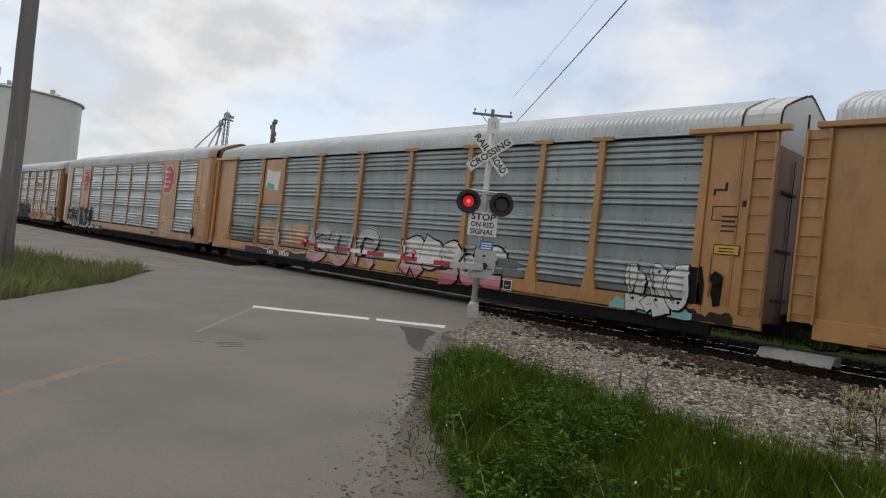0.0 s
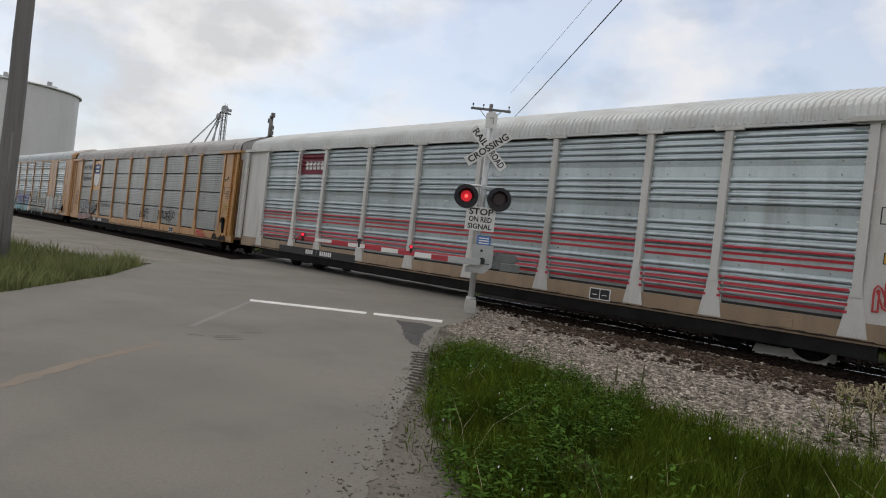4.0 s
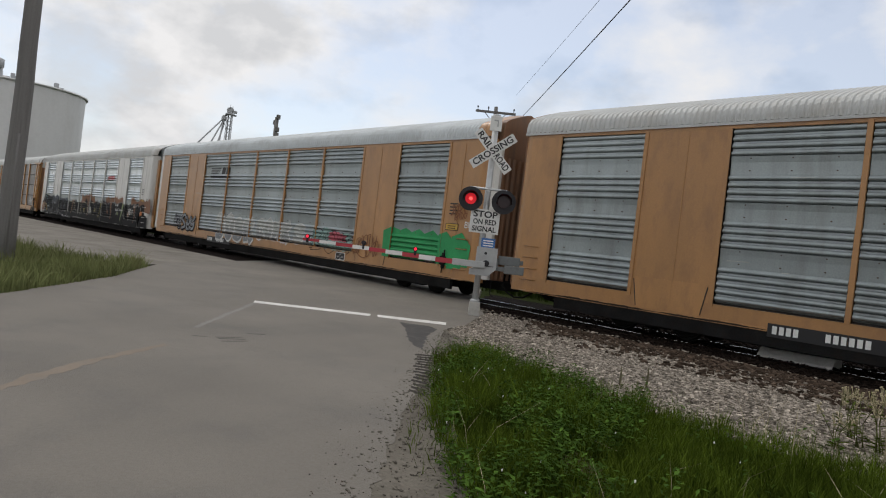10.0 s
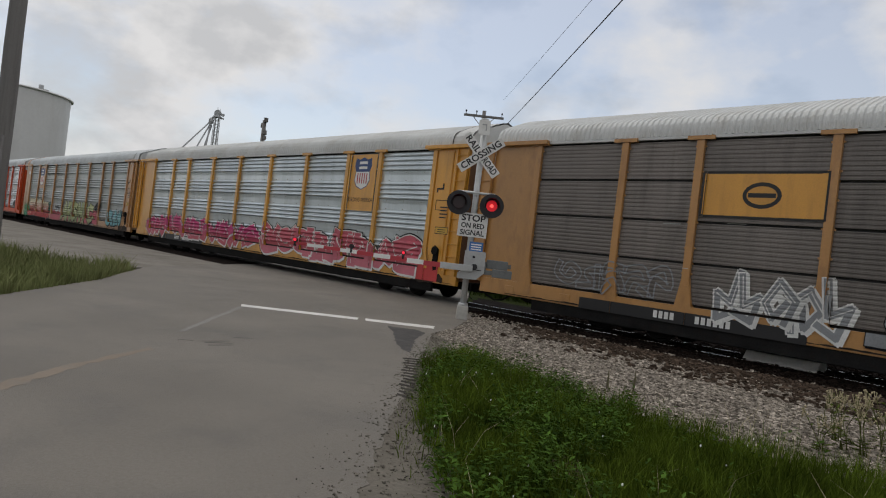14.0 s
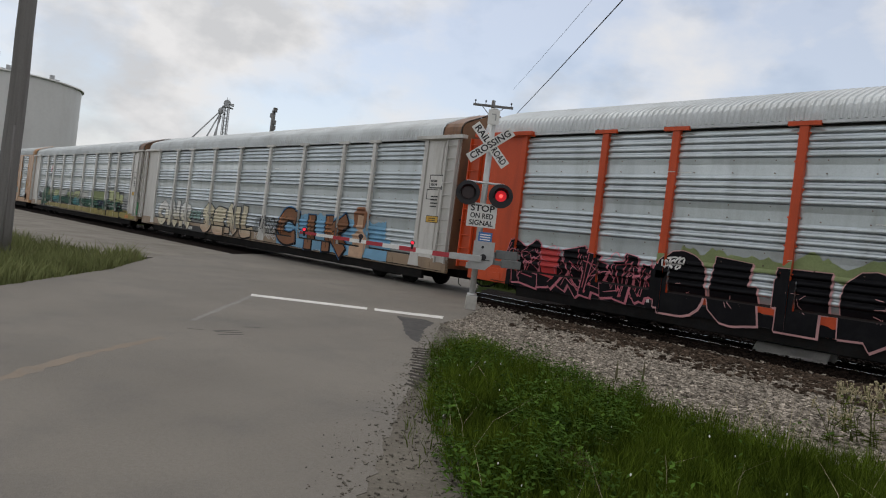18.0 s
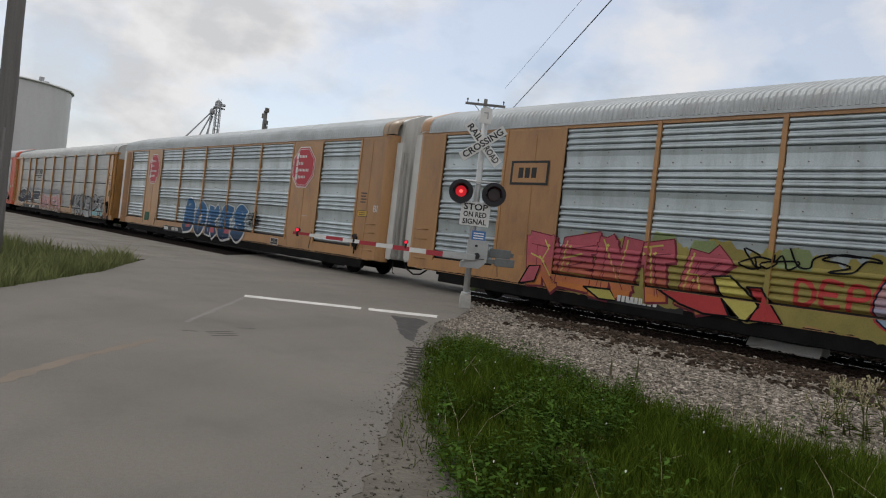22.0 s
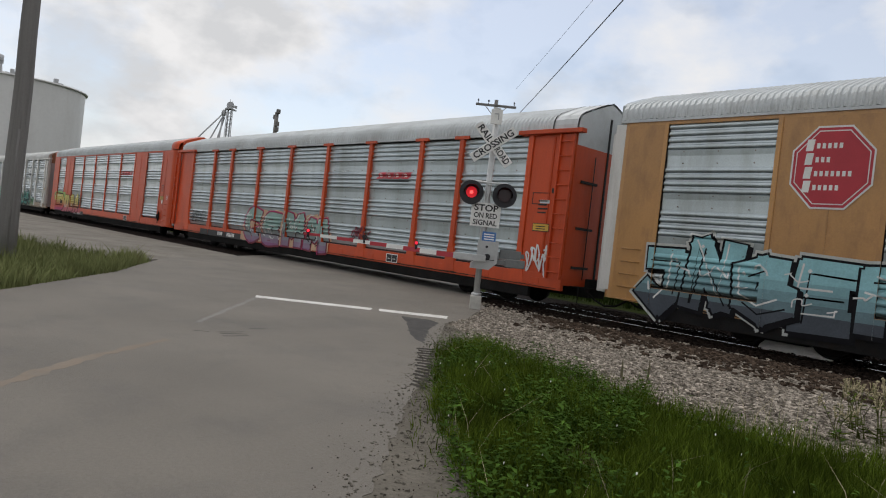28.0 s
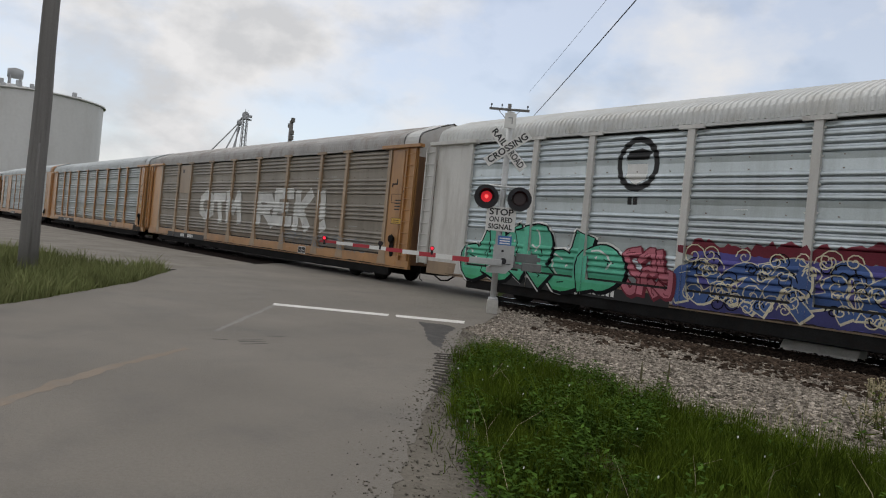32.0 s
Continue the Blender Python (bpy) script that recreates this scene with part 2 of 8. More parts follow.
def ball(bm, c, r, mi=0, sx=1, sy=1, sz=1):
    for v in bmesh.ops.create_uvsphere(bm, u_segments=12, v_segments=8, radius=1)["verts"]:
        v.co = Vector((v.co.x * r * sx, v.co.y * r * sy, v.co.z * r * sz)) + Vector(c)
        for f in v.link_faces:
            f.smooth, f.material_index = True, mi
    return bm


def strip(bm, profile, x0, x1, smooth=False, mi=0):
    """Adds a sheet with the profile (y, z), drawn out from x0 to x1."""
    a = [bm.verts.new((x0, y, z)) for y, z in profile]
    b = [bm.verts.new((x1, y, z)) for y, z in profile]
    for i in range(len(profile) - 1):
        f = bm.faces.new((a[i], b[i], b[i + 1], a[i + 1]))
        f.smooth, f.material_index = smooth, mi
    return bm


def sheet(name, pts, z, mat, label, category, jag=0.0, thick=0.05, drop=None, seg=0.4, seed=1):
    """A flat piece of ground with a ragged outline and real thickness."""
    rnd = random.Random(seed)
    out = []
    for i, (x, y) in enumerate(pts):
        x2, y2 = pts[(i + 1) % len(pts)]
        d = math.hypot(x2 - x, y2 - y)
        k = max(1, min(90, int(d / seg))) if jag else 1
        for j in range(k):
            f = j / k
            out.append((x + (x2 - x) * f + rnd.uniform(-jag, jag), y + (y2 - y) * f + rnd.uniform(-jag, jag)))
    bm = bmesh.new()
    top = [bm.verts.new((x, y, z)) for x, y in out]
    low = [bm.verts.new((x, y, z - thick)) for x, y in out]
    bm.faces.new(top)
    n = len(out)
    for i in range(n):
        bm.faces.new((low[i], low[(i + 1) % n], top[(i + 1) % n], top[i]))
    bmesh.ops.recalc_face_normals(bm, faces=bm.faces)
    bmesh.ops.triangulate(bm, faces=[f for f in bm.faces if len(f.verts) > 4])
    return tagged(part(name, bm, mat), label, category, kind="structure")


def letters(body, size, mat, name="lettering", width=None, align="CENTER", bold=0.0):
    """Flat letters of the built-in font as a mesh in x and z, facing -y."""
    cu = bpy.data.curves.new(name, "FONT")
    cu.body, cu.size, cu.align_x, cu.align_y = body, size, align, "CENTER"
    cu.resolution_u, cu.offset = 3, bold * size
    tmp = bpy.data.objects.new(name, cu)
    scene.collection.objects.link(tmp)
    me = bpy.data.meshes.new_from_object(tmp)
    bpy.data.objects.remove(tmp)
    xs = [v.co.x for v in me.vertices]
    k = width / (max(xs) - min(xs)) if width else 1
    for v in me.vertices:
        v.co = Vector((v.co.x * k, 0, v.co.y))
    me.materials.clear()
    me.materials.append(mat)
    return me


# ---- ground ----
ASPHALT = material("worn_asphalt", (0.150, 0.135, 0.114), 0.85, var=0.19, scale=0.4, fine=38.0, stain=(0.10, 0.093, 0.085), amount=0.6, bump=0.5, bump_scale=90.0, tint=0.0, world_space=True)
GRAVEL = material("pale_gravel", (0.140, 0.127, 0.107), 0.9, var=0.3, scale=1.2, fine=22.0, stain=(0.09, 0.08, 0.065), amount=0.5, bump=0.8, bump_scale=40.0, tint=0.0, world_space=True, spec=0.02)
LOT = material("dusty_gravel_lot", (0.20, 0.186, 0.165), 0.9, var=0.25, scale=0.5, fine=12.0, stain=(0.13, 0.115, 0.095), amount=0.5, bump=0.6, bump_scale=30.0, tint=0.0, world_space=True, spec=0.02)
DIRT = material("bare_dirt", (0.066, 0.050, 0.036), 0.95, var=0.35, scale=3.0, fine=25.0, stain=(0.06, 0.042, 0.028), amount=0.7, bump=0.9, bump_scale=30.0, tint=0.0, world_space=True, spec=0.02)
# much darker than the stones on it; it fills the gaps between them
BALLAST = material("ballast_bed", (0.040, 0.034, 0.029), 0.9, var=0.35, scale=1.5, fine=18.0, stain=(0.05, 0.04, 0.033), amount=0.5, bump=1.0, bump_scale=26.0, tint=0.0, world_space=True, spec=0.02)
# oil-stained ballast, with the shade under the train put into its colour
STAINED_SHADED = material("oily_shaded_ballast", (0.011, 0.008, 0.007), 0.9, var=0.35, scale=1.5, fine=18.0, stain=(0.006, 0.005, 0.004), amount=0.5, bump=1.0, bump_scale=26.0, tint=0.0, world_space=True, spec=0.02)
SOIL = material("grassy_soil", (0.02, 0.03, 0.006), 0.95, var=0.3, scale=0.6, fine=9.0, stain=(0.05, 0.042, 0.02), amount=0.45, bump=0.8, bump_scale=25.0, tint=0.0, world_space=True, spec=0.02)
PAINT = material("worn_road_paint", (0.62, 0.61, 0.58), 0.7, var=0.15, scale=2.0, stain=(0.30, 0.28, 0.25), amount=0.5, tint=0.0, world_space=True)
OCHRE = material("faded_yellow_line", (0.180, 0.142, 0.105), 0.85, var=0.16, scale=1.2, stain=(0.156, 0.141, 0.119), amount=1.0, tint=0.0, world_space=True)
TAR = material("dark_patch", (0.03, 0.027, 0.025), 0.85, var=0.25, scale=2.0, stain=(0.10, 0.095, 0.09), amount=0.4, tint=0.0, world_space=True)
SEAM_LINE = material("faint_lane_line", (0.185, 0.175, 0.16), 0.85, var=0.15, scale=2.0, stain=(0.13, 0.125, 0.115), amount=0.9, tint=0.0, world_space=True)
RIDGE = material("dark_tread_ridge", (0.055, 0.05, 0.045), 0.9, var=0.4, scale=6.0, tint=0.0, world_space=True, spec=0.05)
CONCRETE = material("pale_concrete", (0.42, 0.41, 0.38), 0.85, var=0.15, scale=1.5, stain=(0.25, 0.23, 0.2), amount=0.4)

WHITEWASH = material("whitish_concrete", (0.68, 0.67, 0.64), 0.85, var=0.12, scale=1.5, stain=(0.45, 0.43, 0.40), amount=0.4)
bm = bmesh.new()
bmesh.ops.create_grid(bm, x_segments=80, y_segments=80, size=2500)
for v in bm.verts:
    v.co.z = -0.10
tagged(part("ground", bm, SOIL), "flat green grassy ground around the crossing", "ground", kind="structure")

ROAD = [(14, -15), (0.6, -1.0), (-3.05, 2.47), (-4.1, 3.53), (-5.82, 5.29), (-7.89, 7.44), (-9.3, 8.9), (-10.0, 10.2), (-11.8, 12.6), (-14.6, 15.2), (-19.5, 20.5), (-90, 90), (-100, 84), (-33, 20), (-27, 13.5), (-22.0, 8.3), (-16.5, 5.2), (-14.1, 3.5), (-12.4, 2.3), (-3.5, -6), (5, -18)]
sheet("road", ROAD, 0.0, ASPHALT, "worn grey asphalt road leading over the level crossing", "road", jag=0.03, thick=0.12, seg=0.1)
sheet("gravel_lot", [(-21.6, 8.0), (-27, 13.4), (-150, 13.4), (-150, 1), (-40, 2), (-26, 4.2), (-20.6, 5.5)], -0.02, LOT, "pale gravel side road running along the track", "gravel", jag=0.15)
sheet("gravel_shoulder", [(-0.3, -1.9), (-3.7, 1.8), (-6.4, 4.7), (-8.5, 6.9), (-9.9, 8.8), (-8.3, 9.3), (-7.6, 7.7), (-6.7, 6.5), (-5.0, 4.9), (-3.6, 3.8), (-2.5, 2.9), (1.6, -0.8)], -0.004, GRAVEL, "crumbling gravel shoulder along the asphalt edge", "gravel", jag=0.08)
sheet("ballast_shoulder", [(-9.35, 8.95), (-10.1, 10.2), (-12.0, 12.75), (40, 12.75), (40, 6.7), (-1.6, 6.8), (-4.4, 6.9), (-6.0, 7.0), (-7.3, 7.4), (-8.2, 8.4)], -0.02, BALLAST, "dark ballast bed sloping from the track under pale crushed stones", "ballast", jag=0.12)
# both beds carry the train's shade in their near-black colour
sheet("track_bed", [(-14.2, 14.6), (-12.2, 12.5), (60, 12.5), (60, 20.5), (-19.0, 20.5)], -0.085, STAINED_SHADED, "oily ballast under the track, darkened with the train's shade", "ballast", jag=0.1)
sheet("track_bed_beyond", [(-220, 13.4), (-27, 13.4), (-33, 20.5), (-220, 20.5)], -0.016, STAINED_SHADED, "oily ballast under the track, darkened with the train's shade", "ballast", jag=0.0)
bm = bmesh.new()
strip(bm, [(16.12, -0.16), (16.13, -0.02), (16.28, 0.145), (16.31, 0.155), (16.72, 0.155), (16.74, -0.16), (16.12, -0.16)], -6.42, -4.84)
bmesh.ops.holes_fill(bm, edges=bm.edges)
tagged(part("concrete_block", bm, WHITEWASH), "low pale concrete block lying between the rails", "concrete block")


def loft(bm, rings, n=16):
    """Adds a round shaft through rings of (x, y, z, radius), closed at its ends."""
    rows = [[bm.verts.new((x + r * math.cos(2 * math.pi * i / n), y + r * math.sin(2 * math.pi * i / n), z)) for i in range(n)] for x, y, z, r in rings]
    for a, b in zip(rows, rows[1:]):
        for i in range(n):
            bm.faces.new((a[i], a[(i + 1) % n], b[(i + 1) % n], b[i])).smooth = True
    bm.faces.new(rows[0][::-1])
    bm.faces.new(rows[-1])
    return bm


def line(name, pts, z, mat, label, jag=0.012):
    return sheet(name, pts, z * 0.5, mat, label, "road marking", jag=jag, thick=0.0008, seg=0.12)


line("stop_line", [(-12.78, 6.80), (-11.24, 8.62), (-10.92, 8.36), (-12.44, 6.60)], 0.006, PAINT, "worn white painted stop line on the asphalt")
line("stop_line", [(-11.14, 8.74), (-10.22, 9.84), (-9.88, 9.50), (-10.82, 8.48)], 0.006, PAINT, "worn white painted stop line on the asphalt")
line("centre_line", [(-4.6, -0.02), (-6.13, 1.22), (-7.06, 2.10), (-7.95, 3.2), (-8.1, 3.2), (-7.26, 2.14), (-6.45, 1.32), (-4.9, 0.02)], 0.003, OCHRE, "faded yellow centre line on the road", 0.035)
line("lane_seam", [(-9.3, 4.05), (-12.5, 6.62), (-12.45, 6.70), (-9.26, 4.12)], 0.004, SEAM_LINE, "faint pale lane line on the road", 0.02)
for p, q in (((-8.65, 3.75), (-8.56, 3.94)), ((-8.43, 4.02), (-8.34, 4.37)), ((-8.23, 3.97), (-8.22, 4.34)), ((-8.52, 4.02), (-8.51, 4.41)), ((-8.80, 4.62), (-8.74, 4.86))):
    line("tar_streak", [p, q, (q[0] + 0.035, q[1] - 0.01), (p[0] + 0.04, p[1] + 0.01)], 0.004, TAR, "short dark scrape in the asphalt", 0.008)
line("dark_patch", [(-10.15, 8.52), (-9.72, 8.9), (-9.35, 8.78), (-8.55, 7.82), (-7.75, 7.0), (-7.45, 6.78), (-7.75, 6.84), (-8.55, 7.36), (-9.3, 7.95)], 0.005, TAR, "dark wedge of old asphalt at the road edge", 0.03)

sheet("bare_dirt", [(-3.4, 4.95), (-3.1, 4.75), (-2.75, 4.5), (-2.5, 4.1), (-2.6, 3.85), (-2.9, 4.1), (-3.2, 4.5)], -0.03, DIRT, "bare brown dirt among the grass", "dirt", jag=0.05, thick=0.05, seg=0.1)
bm = bmesh.new()
for i in range(14):
    f = i / 13
    ax, ay, bx, by = -7.15 + 1.75 * f, 6.30 - 1.56 * f, -7.0 + 1.85 * f, 6.56 - 1.80 * f
    dx, dy = 0.026, -0.026
    cut = 0.12 + 0.2 * (i * 0.618 % 1.0)
    ax, ay = ax + (bx - ax) * cut, ay + (by - ay) * cut
    vs = [bm.verts.new(p) for p in ((ax, ay, 0.0), (bx, by, 0.0), (bx + dx, by + dy, 0.014), (ax + dx, ay + dy, 0.014), (ax + 2 * dx, ay + 2 * dy, 0.0), (bx + 2 * dx, by + 2 * dy, 0.0))]
    bm.faces.new((vs[0], vs[1], vs[2], vs[3]))
    bm.faces.new((vs[3], vs[2], vs[5], vs[4]))
tagged(part("tread_ridges", bm, RIDGE), "dark ridges of a tyre track at the road edge", "tyre track", kind="stuff")


# ---- track ----
CY = 16.70
for k in (-1, 1):
    bm = bmesh.new()
    y = CY + k * 0.755
    prof = [(-0.07, -0.17), (-0.07, -0.155), (-0.012, -0.13), (-0.012, -0.05), (-0.036, -0.035), (-0.036, -0.004), (-0.028, 0.0), (0.028, 0.0), (0.036, -0.004), (0.036, -0.035), (0.012, -0.05), (0.012, -0.13), (0.07, -0.155), (0.07, -0.17)]
    strip(bm, [(y + a, b - 0.05) for a, b in prof], -400, 200)
    for f in bm.faces:
        c = f.calc_center_median()
        f.material_index = 1 if c.z > -0.0525 else 0
    tagged(part("rail", bm, [RAILSIDE, RAILTOP]), "rusty steel rail with a polished running surface", "rail", "rails of the track", "structure")
bm = bmesh.new()
for i in range(-200, 90):
    x = i * 0.55
    if -27 < x < -14.5:
        continue
    box(bm, x, x + 0.23, CY - 1.3, CY + 1.3, -0.19, -0.075 + 0.004 * (i % 3))
tagged(part("sleepers", bm, FRAME), "dark wooden sleepers half buried in ballast", "sleepers", kind="stuff")


# ---- autorack cars ----
# car space: x runs back from the coupling point (negative along the car), y = 0 is the near side, z = 0.12 the rail top
SIDE_Y, PITCH = 15.18, 28.5
POSTS = [2.76, 5.67, 7.65, 10.58, 13.49, 16.39, 19.25, 22.15, 24.15, 26.92]
BAYS = [3.0, 5.65, 7.82, 10.62, 13.5, 16.4, 19.35, 22.17, 24.3, 27.0]
WIDE_REAR = BAYS[:-1] + [26.5]
EAVE, TOP, LOW = 5.0, 6.02, 0.98
FLUSH_EAVE, FLUSH_TOP = 5.17, 6.14
MESH = {}


def roof_profile(lift=0.0, tall=False):
    """The low gable over the car with round shoulders, from the near eave to the far one."""
    half = [(-0.02, 0.0), (-0.015, 0.16), (0.02, 0.30), (0.11, 0.42), (0.27, 0.51), (0.55, 0.63), (0.95, 0.79), (1.3, 0.92), (1.5, 0.97)]
    eave, top = (FLUSH_EAVE, FLUSH_TOP) if tall else (EAVE, TOP)
    near = [(y, eave + h * (top - eave + lift) / 0.97) for y, h in half]
    return near + [(3.0 - y, z) for y, z in near[-2::-1]]


def roof_mesh(x0, x1, tall, rib=0.15, depth=0.022):
    """Pressed sheet with ribs across the car."""
    prof = roof_profile(tall=tall)
    eave = FLUSH_EAVE if tall else EAVE
    bm = bmesh.new()
    n = int(abs(x1 - x0) / rib)
    rows = []
    for i in range(n):
        for off, d in ((0.0, 0.0), (0.38, 0.0), (0.55, depth), (0.83, depth)):
            x = x0 + (x1 - x0) * (i + off) / n
            rows.append([bm.verts.new((x, 1.5 + (y - 1.5) * (1 + d / 1.5), z + d)) for y, z in prof])
    rows.append([bm.verts.new((x1, y, z)) for y, z in prof])
    for a, b in zip(rows, rows[1:]):
        for i in range(len(prof) - 1):
            bm.faces.new((a[i], b[i], b[i + 1], a[i + 1]))
    # eave lip
    box(bm, min(x0, x1), max(x0, x1), -0.035, 0.06, eave - 0.055, eave + 0.012)
    return bm


def panel_profile(kind):
    """The section (y, z) of a screen panel from its foot to the eave; None parts the tiers."""
    prof = [(0.10, LOW + 0.065)]
    z = LOW + 0.065
    if kind == "tiered":
        for tier in range(4):
            prof += [(0.105, z), (0.02, z + 0.006)]
            for i in range(9):
                prof += [(0.018, z + 0.045), (0.03, z + 0.058), (0.03, z + 0.085), (0.018, z + 0.1)]
                z += 0.1
            prof += [(0.02, z + 0.02), (0.105, z + 0.022), None]
            z += 0.075
    else:
        for group in (3, 2, 1, 0):
            for i in (5, 4, 3, 2, 1, 0) if group == 3 else (3, 2, 1, 0):
                c = (4.97 - 1.055 * group if kind == "flush" else 4.80 - 1.015 * group) - 0.165 * i
                if c - 0.08 < LOW + 0.075:
                    continue
                if i == 3 and group < 3:
                    prof += [(0.055, c - 0.36), (0.047, c - 0.22), (0.030, c - 0.078)]
                else:
                    prof.append((0.060, c - 0.076))
                prof += [(0.082, c - 0.066), (0.030, c - 0.050), (0.012, c - 0.030), (0.009, c - 0.006), (0.024, c + 0.030), (0.060, c + 0.058)]
    top = (FLUSH_EAVE if kind == "flush" else EAVE) - 0.12
    return prof + [(0.05, top), (0.10, top + 0.002)]


def panel_mesh(w, kind):
    """A screen panel w wide, its ribs running along the car; front ribs touch y = 0.01."""
    key = (round(w, 2), kind)
    if key in MESH:
        return MESH[key]
    prof, limit = panel_profile(kind), (FLUSH_EAVE if kind == "flush" else EAVE) - 0.11
    bm = bmesh.new()
    while prof:
        cut = prof.index(None) if None in prof else len(prof)
        if cut > 1:
            strip(bm, [(p[0], min(p[1], limit)) for p in prof[:cut]], -w, 0)
        prof = prof[cut + 1:]
    me = bpy.data.meshes.new("screen_panel")
    bm.to_mesh(me)
    bm.free()
    MESH[key] = me
    return me


def bolt_rows(panel, w, kind):
    """Rusty bolt heads in the flat bands of a screen panel."""
    def fill(bm):
        n = max(2, round(w / 0.8))
        for group in range(3):
            z = 4.23 - 1.015 * group if kind == "ribbed" else 4.40 - 1.055 * group
            for k in range(n):
                for dz in (-0.05, -0.33):
                    tube(bm, (-w * (k + 0.5) / n, 0.026, z + dz), (-w * (k + 0.5) / n, 0.064, z + dz), 0.015, 6)
    tagged(part("bolt_rows", shared("bolt_rows_" + kind + str(round(w, 2)), RUSTY, fill), None, panel), kind="stuff")


def with_material(me, mat):
    """The mesh with one material, shared between all parts that ask for the same pair."""
    key = (me.name, mat.name)
    if key not in MESH:
        c = me.copy()
        c.materials.clear()
        c.materials.append(mat)
        MESH[key] = c
    return MESH[key]


def shared(name, mat, build):
    """A mesh built once under that name."""
    if name not in MESH:
        bm = bmesh.new()
        build(bm)
        me = bpy.data.meshes.new(name)
        bm.to_mesh(me)
        bm.free()
        MESH[name] = me
    return with_material(MESH[name], mat)


def post_shape(bm):
    pts = [(-0.092, 1.66), (-0.17, 1.2), (-0.27, 0.66), (0.27, 0.66), (0.17, 1.2), (0.092, 1.66), (0.092, EAVE - 0.06), (-0.092, EAVE - 0.06)]
    prism(bm, pts, -0.042, 0.075)
    box(bm, -0.092, 0.092, -0.06, -0.042, 1.45, EAVE - 0.06, 0.006)
    box(bm, -0.33, 0.33, -0.085, 0.0, EAVE - 0.10, EAVE - 0.005)
    for i in range(6):
        for sx in (-0.115, 0.115):
            tube(bm, (sx, -0.02, 1.75 + i * 0.6), (sx, 0.01, 1.75 + i * 0.6), 0.025, 6)


def slim_post_shape(bm):
    box(bm, -0.055, 0.055, -0.022, 0.06, LOW, FLUSH_EAVE - 0.08, 0.01)


def ladder_shape(bm):
    for x in (-0.23, 0.23):
        box(bm, x - 0.022, x + 0.022, -0.13, -0.04, 0.86, EAVE - 0.1, 0.006)
    for i in range(10):
        z = 1.05 + i * 0.405
        tube(bm, (-0.24, -0.11, z), (0.24, -0.11, z), 0.015, 6)
        for x in (-0.22, 0.22):
            tube(bm, (x, -0.145, z), (x, -0.09, z), 0.022, 6)


def ladder_plate_shape(bm):
    box(bm, -0.22, 0.22, -0.05, -0.03, 0.88, EAVE - 0.1)


def cap_shape(bm):
    box(bm, -1.14, 1.14, -0.17, 0.05, EAVE - 0.075, EAVE + 0.045, 0.012)


def wheel_shape(bm):
    tube(bm, (0, 0, 0), (0, 0.13, 0), 0.42, 28)
    tube(bm, (0, 0.13, 0), (0, 0.16, 0), 0.45, 28)
    tube(bm, (0, -0.02, 0), (0, 0.0, 0), 0.16, 16)
    tube(bm, (0, -0.012, 0), (0, 0.0, 0), 0.36, 24, 0.38)


def truck_frame_shape(bm):
    for y in (0.45, 2.35):
        prism(bm, [(-1.25, 0.62), (-1.1, 0.40), (-0.75, 0.42), (-0.5, 0.30), (0.5, 0.30), (0.75, 0.42), (1.1, 0.40), (1.25, 0.62), (0.75, 0.72), (0.45, 0.80), (-0.45, 0.80), (-0.75, 0.72)], y, y + 0.16)
        for i in range(3):
            tube(bm, (-0.22 + i * 0.22, y - 0.03, 0.38), (-0.22 + i * 0.22, y - 0.03, 0.62), 0.07, 10)
    box(bm, -0.25, 0.25, 0.5, 2.5, 0.42, 0.72, 0.03)


def underframe_shape(bm):
    box(bm, -27.9, -1.0, 1.1, 1.9, 0.42, 0.95, 0.02)
    box(bm, -26.6, -2.3, 0.0, 0.12, 0.27, 0.598)
    # solid full-width block, added to keep skylight out from under the car
    box(bm, -21.8, -6.8, 0.16, 2.84, 0.24, 0.928, 0.02)
    box(bm, -27.6, -1.3, 0.2, 2.8, 0.80, 0.926)
    for i in range(13):
        x = -2.2 - i * 2.0
        box(bm, x - 0.08, x + 0.08, 0.12, 2.9, 0.66, 0.95)
    box(bm, -17, -12.5, 0.2, 1.0, 0.40, 0.90, 0.03)
    tube(bm, (-21, 0.6, 0.55), (-19.2, 0.6, 0.55), 0.18, 14)
    tube(bm, (-25, 0.3, 0.62), (-3, 0.3, 0.62), 0.03, 6)
    tube(bm, (-16.5, 0.06, 0.36), (-8.5, 0.06, 0.36), 0.018, 5)
    for i in range(6):
        tube(bm, (-16.3 + i * 1.5, 0.06, 0.36), (-16.3 + i * 1.5, 0.06, 0.62), 0.018, 5)


def coupler_shape(bm):
    box(bm, -0.9, -0.06, 1.38, 1.62, 0.66, 0.90, 0.03)
    box(bm, -0.14, 0.12, 1.30, 1.72, 0.62, 0.95, 0.05)


def hose_shape(bm):
    pts = [(-0.9, 0.9, 0.62), (-0.6, 0.85, 0.42), (-0.25, 0.82, 0.30), (0.1, 0.82, 0.34), (0.4, 0.85, 0.52)]
    for p, q in zip(pts, pts[1:]):
        tube(bm, p, q, 0.03, 6)


def lever_shape(bm):
    tube(bm, (-0.75, 0.25, 0.72), (-0.75, 0.25, 0.30), 0.015, 5)
    tube(bm, (-0.75, 0.25, 0.30), (-0.62, 0.25, 0.24), 0.015, 5)
    tube(bm, (-0.95, 0.2, 0.72), (-0.2, 0.9, 0.72), 0.016, 5)


